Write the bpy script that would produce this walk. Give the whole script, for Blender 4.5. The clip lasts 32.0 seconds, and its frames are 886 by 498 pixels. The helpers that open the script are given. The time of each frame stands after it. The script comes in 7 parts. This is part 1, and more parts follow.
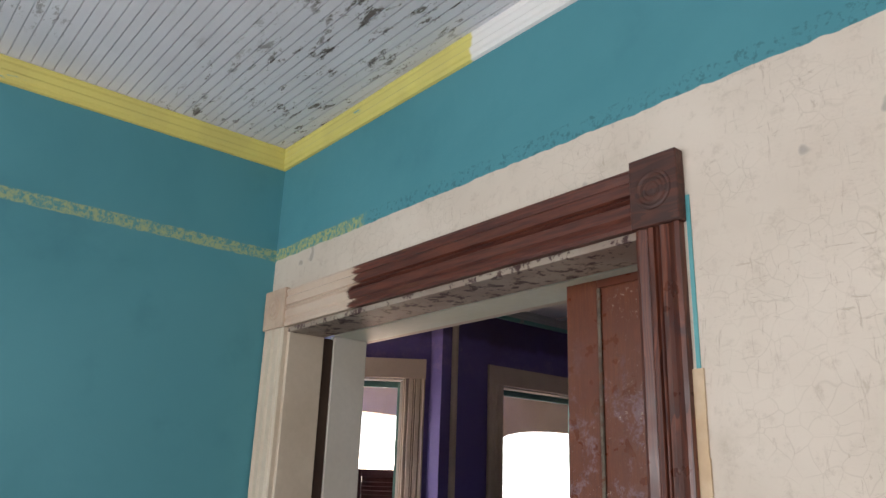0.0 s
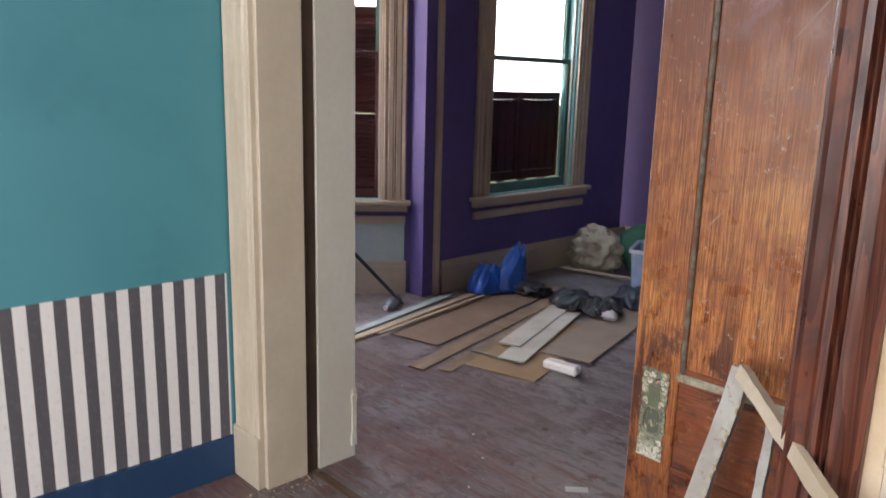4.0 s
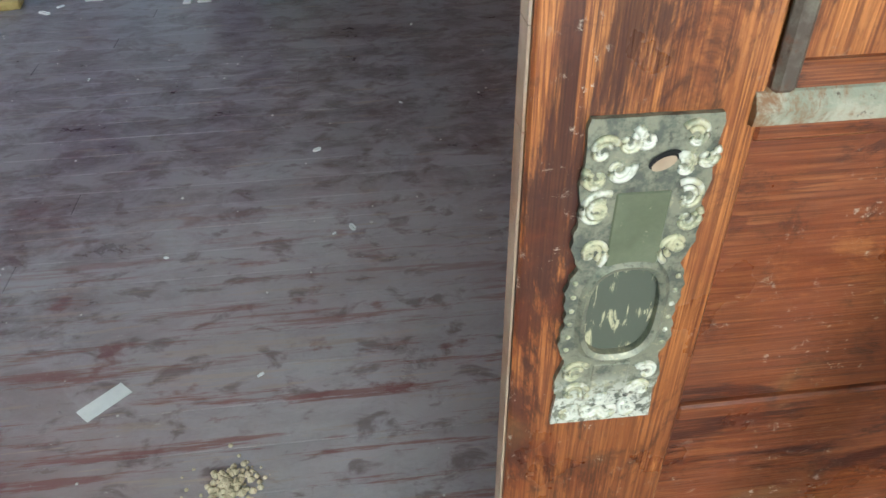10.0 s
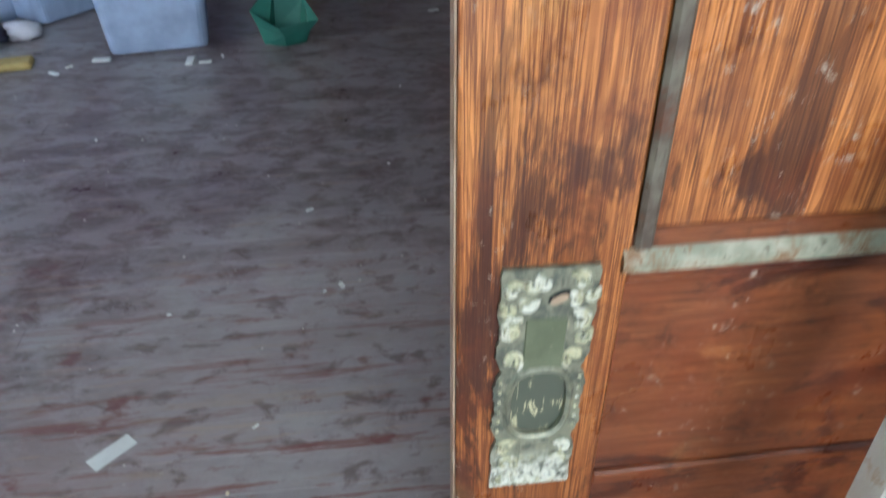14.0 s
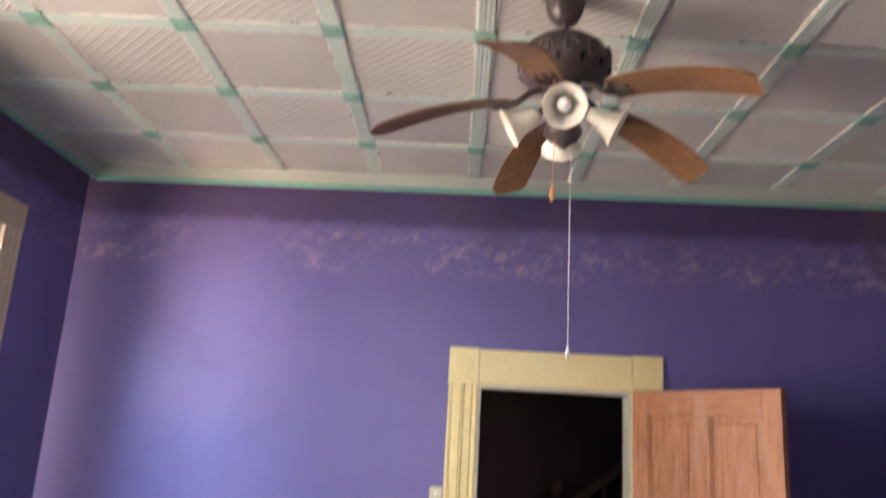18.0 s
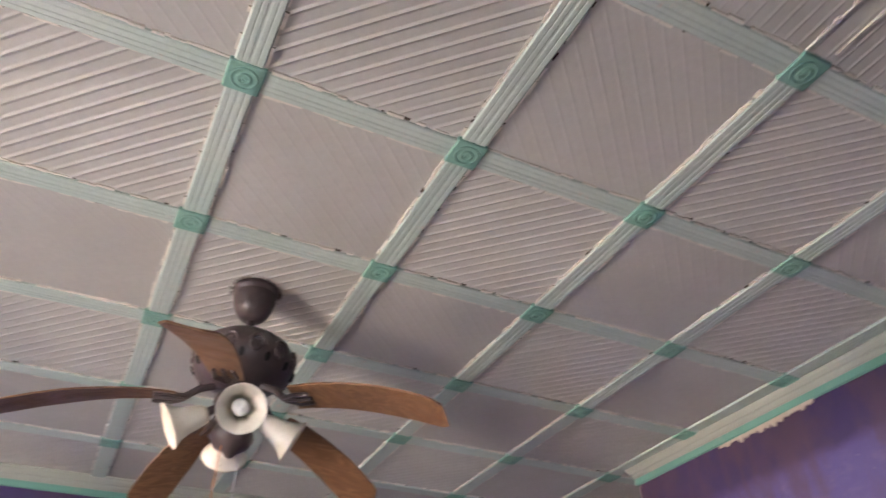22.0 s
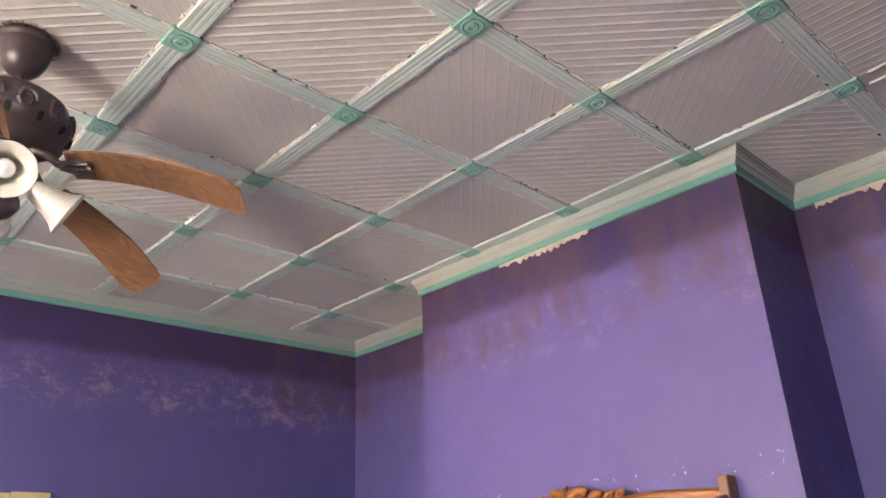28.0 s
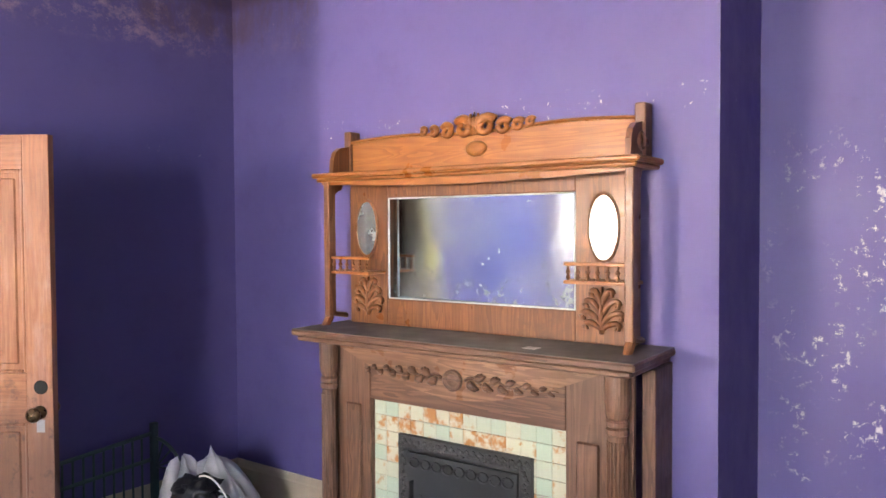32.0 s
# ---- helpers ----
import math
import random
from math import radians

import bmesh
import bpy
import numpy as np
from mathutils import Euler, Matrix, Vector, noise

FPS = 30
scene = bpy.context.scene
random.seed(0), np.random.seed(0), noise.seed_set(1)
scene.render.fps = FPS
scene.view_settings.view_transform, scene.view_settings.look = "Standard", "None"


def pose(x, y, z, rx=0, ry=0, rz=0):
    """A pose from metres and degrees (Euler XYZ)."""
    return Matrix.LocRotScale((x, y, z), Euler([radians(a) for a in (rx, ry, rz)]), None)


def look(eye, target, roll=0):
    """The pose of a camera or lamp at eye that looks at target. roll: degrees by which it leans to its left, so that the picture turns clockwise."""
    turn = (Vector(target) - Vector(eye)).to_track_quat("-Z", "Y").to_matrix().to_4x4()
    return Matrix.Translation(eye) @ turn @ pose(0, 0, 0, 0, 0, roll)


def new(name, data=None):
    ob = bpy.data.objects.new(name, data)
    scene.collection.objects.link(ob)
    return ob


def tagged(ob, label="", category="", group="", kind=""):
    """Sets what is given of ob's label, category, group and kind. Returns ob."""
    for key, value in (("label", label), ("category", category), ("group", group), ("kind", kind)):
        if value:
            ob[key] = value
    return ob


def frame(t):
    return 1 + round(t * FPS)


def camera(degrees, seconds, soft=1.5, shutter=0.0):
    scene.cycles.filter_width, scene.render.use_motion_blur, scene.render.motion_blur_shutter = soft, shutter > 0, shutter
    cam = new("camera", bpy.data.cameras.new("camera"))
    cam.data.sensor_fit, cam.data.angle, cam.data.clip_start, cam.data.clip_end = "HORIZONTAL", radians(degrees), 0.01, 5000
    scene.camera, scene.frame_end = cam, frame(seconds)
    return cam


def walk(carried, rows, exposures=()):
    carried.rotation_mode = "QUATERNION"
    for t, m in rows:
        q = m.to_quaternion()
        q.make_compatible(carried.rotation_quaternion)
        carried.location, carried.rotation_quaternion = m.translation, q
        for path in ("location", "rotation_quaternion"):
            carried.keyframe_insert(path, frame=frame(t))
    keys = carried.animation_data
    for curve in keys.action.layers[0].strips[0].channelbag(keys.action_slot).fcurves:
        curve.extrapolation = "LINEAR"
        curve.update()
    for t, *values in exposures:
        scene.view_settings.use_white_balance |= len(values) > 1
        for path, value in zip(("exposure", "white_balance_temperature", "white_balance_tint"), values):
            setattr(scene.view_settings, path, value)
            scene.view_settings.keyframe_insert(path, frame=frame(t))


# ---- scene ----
cam = camera(61.0, 32.0, 1.5, 0.5)
PATH = [
    (0, (1.515, -1.759, 1.843), (0.043, -0.547, 2.446), 2.0),
    (0.5, (1.506, -1.759, 1.842), (0.048, -0.530, 2.449), 2.1),
    (1, (1.485, -1.757, 1.839), (0.036, -0.503, 2.411), 2.2),
    (1.5, (1.464, -1.755, 1.832), (0.012, -0.469, 2.318), 2.1),
    (2, (1.424, -1.725, 1.797), (-0.048, -0.413, 2.135), 1.8),
    (2.5, (1.294, -1.616, 1.729), (-0.198, -0.291, 1.857), 1.2),
    (3, (1.186, -1.499, 1.585), (-0.334, -0.202, 1.497), 1.0),
    (3.5, (1.032, -1.540, 1.494), (-0.456, -0.235, 1.205), 1.3),
    (5.5, (0.574, -1.346, 1.365), (-0.502, 0.214, 0.726), 3.1),
    (6, (0.315, -1.266, 1.332), (-0.555, 0.379, 0.599), 3.7),
    (6.5, (0.066, -1.172, 1.32), (-0.515, 0.537, 0.458), 2.9),
    (7, (-0.013, -1.019, 1.291), (-0.39, 0.72, 0.377), 1.4),
    (7.5, (-0.064, -0.635, 1.215), (-0.264, 1.086, 0.216), -2.4),
    (8, (-0.078, -0.419, 1.034), (-0.135, 1.244, -0.074), -2.6),
    (8.5, (-0.08, -0.301, 0.956), (-0.019, 1.321, -0.212), -2.4),
    (9, (-0.093, -0.292, 0.962), (0.047, 1.299, -0.241), -1.4),
    (9.5, (-0.086, -0.313, 0.977), (0.076, 1.264, -0.243), -1.0),
    (10, (-0.081, -0.315, 0.977), (0.094, 1.255, -0.25), -0.8),
    (10.5, (-0.07, -0.32, 0.979), (0.115, 1.243, -0.256), -0.9),
    (11, (-0.068, -0.322, 0.979), (0.125, 1.237, -0.258), -0.7),
    (11.5, (-0.069, -0.32, 0.983), (0.133, 1.235, -0.258), -0.5),
    (12, (-0.066, -0.32, 0.987), (0.14, 1.232, -0.257), -0.3),
    (12.5, (-0.071, -0.332, 0.994), (0.135, 1.22, -0.251), -0.1),
    (13, (-0.068, -0.349, 1.0), (0.136, 1.213, -0.233), -0.2),
    (13.5, (-0.062, -0.354, 1.007), (0.136, 1.228, -0.201), -0.2),
    (14, (-0.061, -0.392, 1.103), (0.136, 1.229, -0.052), -0.4),
    (14.5, (-0.078, -0.445, 1.237), (0.123, 1.308, 0.296), 0.1),
    (15, (-0.106, -0.517, 1.349), (-0.055, 1.365, 0.675), 0.1),
    (15.5, (-0.134, -0.615, 1.364), (-0.473, 1.308, 0.933), -0.8),
    (17.5, (-0.378, -0.24, 1.683), (-0.585, 1.745, 1.823), 2.4),
    (18, (-0.471, -0.199, 1.713), (-0.527, 1.742, 2.192), 3.3),
    (18.5, (-0.569, -0.209, 1.736), (-0.445, 1.625, 2.524), 3.8),
    (19, (-0.602, -0.237, 1.777), (-0.374, 1.467, 2.798), 3.6),
    (19.5, (-0.595, -0.256, 1.797), (-0.297, 1.374, 2.917), 2.5),
    (20, (-0.593, -0.248, 1.798), (-0.244, 1.35, 2.949), 1.9),
    (20.5, (-0.605, -0.219, 1.794), (-0.219, 1.363, 2.955), 1.4),
    (21, (-0.567, -0.133, 1.79), (-0.126, 1.43, 2.958), 0.9),
    (21.5, (-0.523, -0.048, 1.798), (-0.024, 1.488, 2.977), 0.7),
    (22, (-0.552, 0.018, 1.816), (0.173, 1.434, 3.027), -1.0),
    (22.5, (-0.599, 0.043, 1.825), (0.301, 1.301, 3.093), -2.2),
    (23, (-0.606, 0.031, 1.829), (0.351, 1.198, 3.142), -2.1),
    (23.5, (-0.6, 0.026, 1.83), (0.398, 1.15, 3.15), -2.3),
    (24, (-0.591, 0.039, 1.83), (0.446, 1.149, 3.131), -2.5),
    (24.5, (-0.585, 0.05, 1.824), (0.49, 1.16, 3.094), -2.6),
    (25, (-0.578, 0.056, 1.818), (0.535, 1.178, 3.044), -2.7),
    (25.5, (-0.566, 0.057, 1.814), (0.581, 1.209, 2.979), -2.6),
    (26, (-0.557, 0.067, 1.806), (0.624, 1.255, 2.899), -2.5),
    (26.5, (-0.542, 0.084, 1.797), (0.672, 1.31, 2.809), -2.3),
    (28.5, (-0.522, 0.105, 1.781), (0.764, 1.441, 2.531), -2.4),
    (29, (-0.511, 0.108, 1.768), (0.784, 1.456, 2.481), -2.1),
    (29.5, (-0.498, 0.137, 1.724), (0.844, 1.508, 2.291), -1.4),
    (30, (-0.521, 0.202, 1.661), (0.925, 1.557, 1.929), -0.5),
    (30.5, (-0.5, 0.25, 1.64), (1.004, 1.567, 1.694), -0.1),
    (31, (-0.408, 0.313, 1.626), (1.129, 1.593, 1.607), 0.0),
    (31.5, (-0.365, 0.355, 1.635), (1.211, 1.585, 1.591), -0.2),
    (32, (-0.411, 0.441, 1.647), (1.2, 1.625, 1.587), -0.3),
]
walk(cam, [(t, look(eye, target, roll)) for t, eye, target, roll in PATH],
     exposures=[(0, -0.34, 6700, 16), (2, -0.32, 6700, 15), (3, 0.05, 6800, 14), (6, 0.26, 6800, 20), (9, 0.75, 6100, 0), (13.5, 0.75, 6200, 2), (15, 0.33, 4600, 4), (15.5, 0.36, 4700, 6), (17.5, 1.6, 6900, 10), (18.2, 1.65, 6900, 10), (19.5, 1.3, 6300, 10), (23, 1.5, 6300, 10), (26, 1.7, 6500, 10), (29, 2.15, 6500, 9), (32, 2.26, 6400, 6)])
# ---- body ----
# ---------- world and large lights ----------
world = bpy.data.worlds.new("world")
scene.world = world
world.use_nodes = True
wn = world.node_tree
sky = wn.nodes.new("ShaderNodeTexSky")
sky.sky_type = 'NISHITA'
sky.sun_disc = False
sky.sun_elevation = radians(48)
sky.sun_rotation = radians(200)
wn.links.new(sky.outputs[0], wn.nodes["Background"].inputs[0])
wn.nodes["Background"].inputs[1].default_value = 0.15
sun = new("sun", bpy.data.lights.new("sun", 'SUN'))
sun.data.energy, sun.data.angle, sun.data.color = 2.5, radians(0.5), (1.0, 0.95, 0.88)
sun.matrix_world = look((0, 0, 30), (-6, 14, 0))


def window_light(name, eye, target, w, h, watts, color):
    """An added area lamp for daylight, in a window's opening or outside it."""
    li = bpy.data.lights.new(name, 'AREA')
    li.shape, li.size, li.size_y, li.energy, li.color = 'RECTANGLE', w, h, watts, color
    ob = new(name, li)
    ob.matrix_world = look(eye, target)
    return ob


DAY, GROUND = (0.54, 0.76, 1.0), (1.0, 0.71, 0.54)  # sky, and its bounce from the ground
# added lamps: sky light under the window heads, ground bounce, and unseen bay windows
window_light("window_light_cant", (-3.62, 1.62, 3.0), (-1.9, 0.6, 0.2), 0.8, 0.5, 48, DAY)
window_light("window_light_west", (-3.25, 2.985, 3.0), (-0.9, 2.985, 0.2), 1.0, 0.5, 30, DAY)
# lamp added outdoors, aimed to brighten the chimney breast
window_light("window_light_garden", (-6.5, 4.2, 1.8), (2.1, 2.0, 2.0), 3.0, 0.9, 200, GROUND)
window_light("window_light_porch_floor", (-3.95, 2.95, 0.5), (-1.4, 2.9, 3.2), 1.3, 0.5, 4, GROUND)
window_light("window_light_bay_floor", (-4.3, 0.55, 0.70), (-0.2, 0.7, 3.3), 1.0, 0.4, 34, GROUND)
window_light("window_light_bay", (-3.74, 0.75, 1.65), (-1.0, 1.5, 1.45), 0.44, 1.8, 40, (1.0, 0.90, 0.86))
window_light("window_light_bay_sky", (-4.95, 0.45, 2.45), (1.0, 1.6, 1.1), 1.7, 1.1, 58, DAY)
window_light("window_light_bay_ground", (-6.2, -0.9, 0.2), (0.0, 2.6, 2.9), 3.0, 1.3, 160, GROUND)
# lamps added at an assumed bay end opening, for the far wall's glow
window_light("window_light_bay_end", (-3.55, -0.4, 2.95), (-2.0, 4.2, 0.6), 0.36, 0.5, 30, DAY)
window_light("added_light_bay_end_low", (-3.55, -0.4, 0.40), (-2.0, 4.2, 2.5), 0.36, 0.5, 26, GROUND)
# lamps added at assumed windows in two unseen walls
window_light("added_light_south", (0.1, -4.66, 1.75), (0.1, -1.0, 1.3), 3.4, 2.1, 210, (0.95, 0.97, 1.0))
window_light("added_light_east", (3.46, -1.45, 1.6), (-1.4, -1.6, 1.3), 1.3, 1.75, 45, (0.95, 0.97, 1.0))

# ---------- helpers ----------


def link_mesh(name, bm, mat, smooth=False):
    me = bpy.data.meshes.new(name)
    bmesh.ops.recalc_face_normals(bm, faces=bm.faces)
    bm.to_mesh(me)
    bm.free()
    for m in (mat if isinstance(mat, (list, tuple)) else [mat]):
        me.materials.append(m)
    if smooth:
        for p in me.polygons:
            p.use_smooth = True
    return me


def part(name, bm, mat, parent=None, label="", smooth=False, at=None):
    """One bmesh as one mesh object, under a thing or a part."""
    ob = new(name, link_mesh(name, bm, mat, smooth))
    if parent is not None:
        ob.parent = parent
    if at is not None:
        ob.matrix_basis = at
    if label:
        ob["label"] = label
    return ob


def shared(name, me, parent, at, label=""):
    ob = new(name, me)
    ob.parent = parent
    ob.matrix_basis = at
    if label:
        ob["label"] = label
    return ob


def thing(name, m, label, category, group=""):
    ob = new(name)
    ob.empty_display_size = 0.05
    ob.matrix_basis = m
    return tagged(ob, label, category, group)


def structure(name, bm, mat, label, category, smooth=False):
    return tagged(part(name, bm, mat, smooth=smooth), label, category, kind="structure")


def mesh():
    return bmesh.new()


def box(bm, x0, x1, y0, y1, z0, z1, bev=0.0, m=None, mi=0):
    vs = [bm.verts.new((x, y, z)) for z in (z0, z1) for x, y in ((x0, y0), (x1, y0), (x1, y1), (x0, y1))]
    fs = [bm.faces.new([vs[i] for i in q]) for q in ((3, 2, 1, 0), (4, 5, 6, 7), (0, 1, 5, 4), (1, 2, 6, 5), (2, 3, 7, 6), (3, 0, 4, 7))]
    for f in fs:
        f.material_index = mi
    if m is not None:
        for v in vs:
            v.co = m @ v.co
    if bev:
        es = list({e for f in fs for e in f.edges})
        bmesh.ops.bevel(bm, geom=es, offset=bev, segments=1, affect='EDGES')
    return vs


def cyl(bm, a, b, r0, r1=None, seg=12, caps=True):
    a, b = Vector(a), Vector(b)
    r1 = r0 if r1 is None else r1
    q = (b - a).to_track_quat('Z', 'Y')
    rings = []
    for c, r in ((a, r0), (b, r1)):
        rings.append([bm.verts.new(c + q @ Vector((r * math.cos(2 * math.pi * i / seg), r * math.sin(2 * math.pi * i / seg), 0))) for i in range(seg)])
    for i in range(seg):
        bm.faces.new((rings[0][i], rings[0][(i + 1) % seg], rings[1][(i + 1) % seg], rings[1][i]))
    if caps:
        bm.faces.new(rings[0][::-1])
        bm.faces.new(rings[1])


def lathe(bm, prof, seg=24, m=None, wave=0.0, lobes=6):
    """A surface turned about z from (radius, height) pairs; wave ruffles the last rings."""
    rings = []
    n = len(prof)
    for k, (r, z) in enumerate(prof):
        ring = []
        for i in range(seg):
            a = 2 * math.pi * i / seg
            rr = r * (1 + wave * (k / (n - 1)) ** 3 * math.cos(lobes * a))
            v = Vector((rr * math.cos(a), rr * math.sin(a), z))
            ring.append(bm.verts.new(m @ v if m is not None else v))
        rings.append(ring)
    for p, q in zip(rings, rings[1:]):
        for i in range(seg):
            bm.faces.new((p[i], p[(i + 1) % seg], q[(i + 1) % seg], q[i]))
    if prof[0][0] > 1e-5:
        bm.faces.new(rings[0][::-1])
    if prof[-1][0] > 1e-5:
        bm.faces.new(rings[-1])


def prism(bm, pts, axis, a, b, m=None):
    """A flat outline drawn out along an axis. The outline's two numbers are the other two axes in order."""
    def put(p, h):
        v = Vector({'x': (h, p[0], p[1]), 'y': (p[0], h, p[1]), 'z': (p[0], p[1], h)}[axis])
        return bm.verts.new(m @ v if m is not None else v)
    lo, hi = [put(p, a) for p in pts], [put(p, b) for p in pts]
    n = len(pts)
    bm.faces.new(lo[::-1])
    bm.faces.new(hi)
    for i in range(n):
        bm.faces.new((lo[i], lo[(i + 1) % n], hi[(i + 1) % n], hi[i]))


def tube(bm, pts, r, seg=8):
    pts = [Vector(p) for p in pts]
    rings = []
    for i, p in enumerate(pts):
        d = pts[min(i + 1, len(pts) - 1)] - pts[max(i - 1, 0)]
        q = d.to_track_quat('Z', 'Y')
        rr = r[i] if isinstance(r, (list, tuple)) else r
        rings.append([bm.verts.new(p + q @ Vector((rr * math.cos(2 * math.pi * k / seg), rr * math.sin(2 * math.pi * k / seg), 0))) for k in range(seg)])
    for p, q in zip(rings, rings[1:]):
        for k in range(seg):
            bm.faces.new((p[k], p[(k + 1) % seg], q[(k + 1) % seg], q[k]))
    bm.faces.new(rings[0][::-1])
    bm.faces.new(rings[-1])


def wall_mesh(axis, t0, t1, u0, u1, z0, z1, holes=(), m=None):
    """A wall slab across axis from t0 to t1, with rectangular holes (u0, u1, z0, z1) through it."""
    us = sorted({u0, u1, *[h[0] for h in holes], *[h[1] for h in holes]})
    zs = sorted({z0, z1, *[h[2] for h in holes], *[h[3] for h in holes]})
    us, zs = [u for u in us if u0 <= u <= u1], [z for z in zs if z0 <= z <= z1]

    def solid(i, k):
        if not (0 <= i < len(us) - 1 and 0 <= k < len(zs) - 1):
            return False
        u, z = (us[i] + us[i + 1]) / 2, (zs[k] + zs[k + 1]) / 2
        return not any(h[0] < u < h[1] and h[2] < z < h[3] for h in holes)
    bm, made = mesh(), {}

    def v(i, k, s):
        if (i, k, s) not in made:
            t = (t0, t1)[s]
            c = Vector((t, us[i], zs[k]) if axis == 'x' else (us[i], t, zs[k]))
            made[i, k, s] = bm.verts.new(m @ c if m is not None else c)
        return made[i, k, s]
    for i in range(len(us) - 1):
        for k in range(len(zs) - 1):
            if not solid(i, k):
                continue
            for s in (0, 1):
                bm.faces.new((v(i, k, s), v(i + 1, k, s), v(i + 1, k + 1, s), v(i, k + 1, s)))
            for (di, dk), (p, q) in {(-1, 0): ((0, 0), (0, 1)), (1, 0): ((1, 0), (1, 1)), (0, -1): ((0, 0), (1, 0)), (0, 1): ((0, 1), (1, 1))}.items():
                if not solid(i + di, k + dk):
                    bm.faces.new((v(i + p[0], k + p[1], 0), v(i + q[0], k + q[1], 0), v(i + q[0], k + q[1], 1), v(i + p[0], k + p[1], 1)))
    return bm


# ---------- materials ----------
class Graph:
    def __init__(self, name):
        self.m = bpy.data.materials.new(name)
        self.m.use_nodes = True
        self.t = self.m.node_tree
        self.b = self.t.nodes["Principled BSDF"]

    def node(self, kind, **kw):
        n = self.t.nodes.new(kind)
        if "operation" in kw:
            n.operation = kw["operation"]
        if "interpolation_type" in kw:
            n.interpolation_type = kw["interpolation_type"]
        if "data_type" in kw:
            n.data_type = kw["data_type"]
        if "blend_type" in kw:
            n.blend_type = kw["blend_type"]
        return n

    def set(self, sock, v):
        if isinstance(v, bpy.types.NodeSocket):
            self.t.links.new(v, sock)
        elif isinstance(v, (tuple, list)) and len(v) == 3 and sock.type == 'RGBA':
            sock.default_value = (*v, 1)
        else:
            sock.default_value = v

    def pos(self, scale=(1, 1, 1), own=False):
        src = self.node("ShaderNodeTexCoord").outputs["Object"] if own else self.node("ShaderNodeNewGeometry").outputs["Position"]
        mp = self.node("ShaderNodeMapping")
        self.set(mp.inputs["Vector"], src)
        mp.inputs["Scale"].default_value = scale
        if own:
            rnd = self.node("ShaderNodeObjectInfo").outputs["Random"]
            mul = self.node("ShaderNodeVectorMath", operation='SCALE')
            mul.inputs[0].default_value = (7.0, 13.0, 5.0)
            self.set(mul.inputs["Scale"], rnd)
            self.set(mp.inputs["Location"], mul.outputs[0])
        return mp.outputs[0]

    def noise(self, vec, scale, detail=4.0, rough=0.55, dist=0.0):
        n = self.node("ShaderNodeTexNoise")
        self.set(n.inputs["Vector"], vec)
        n.inputs["Scale"].default_value, n.inputs["Detail"].default_value = scale, detail
        n.inputs["Roughness"].default_value, n.inputs["Distortion"].default_value = rough, dist
        return n.outputs["Fac"]

    def ramp(self, fac, lo, hi, a=0.0, b=1.0):
        n = self.node("ShaderNodeMapRange", interpolation_type='SMOOTHSTEP')
        self.set(n.inputs["Value"], fac)
        for i, v in zip(("From Min", "From Max", "To Min", "To Max"), (lo, hi, a, b)):
            n.inputs[i].default_value = v
        return n.outputs[0]

    def math(self, op, a, b=0.0):
        n = self.node("ShaderNodeMath", operation=op)
        self.set(n.inputs[0], a)
        self.set(n.inputs[1], b)
        return n.outputs[0]

    def mix(self, fac, a, b, kind='MIX'):
        n = self.node("ShaderNodeMix", data_type='RGBA', blend_type=kind)
        self.set(n.inputs[0], fac)
        self.set(n.inputs[6], a)
        self.set(n.inputs[7], b)
        return n.outputs[2]

    def axis(self, vec, i):
        s = self.node("ShaderNodeSeparateXYZ")
        self.set(s.inputs[0], vec)
        return s.outputs[i]

    def bump(self, h, strength, dist=0.01):
        n = self.node("ShaderNodeBump")
        n.inputs["Strength"].default_value, n.inputs["Distance"].default_value = strength, dist
        self.set(n.inputs["Height"], h)
        self.set(self.b.inputs["Normal"], n.outputs[0])

    def done(self, color, rough, metal=0.0, spec=0.5):
        self.set(self.b.inputs["Base Color"], color)
        self.set(self.b.inputs["Roughness"], rough)
        self.set(self.b.inputs["Metallic"], metal)
        self.b.inputs["Specular IOR Level"].default_value = spec
        return self.m


def painted(name, c1, c2, rough=0.55, patch=1.3, grain=30.0, bump=0.12, dirt=None, dirt_at=(0.62, 0.75), spec=0.4, own=False):
    """Paint or plain stuff: two tones in patches, fine grain, and dirt spots."""
    g = Graph(name)
    p = g.pos(own=own)
    big, fine = g.noise(p, patch, 5), g.noise(p, grain, 5, 0.65)
    col = g.mix(g.ramp(big, 0.35, 0.65), c1, c2)
    col = g.mix(g.ramp(fine, 0.3, 0.75, 0.0, 0.25), col, tuple(0.72 * v for v in c1))
    if dirt:
        col = g.mix(g.ramp(g.noise(p, patch * 5, 6, 0.7), dirt_at[0], dirt_at[1]), col, dirt)
    g.bump(fine, bump, 0.004)
    return g.done(col, g.ramp(big, 0.2, 0.8, rough - 0.08, rough + 0.1), 0.0, spec)


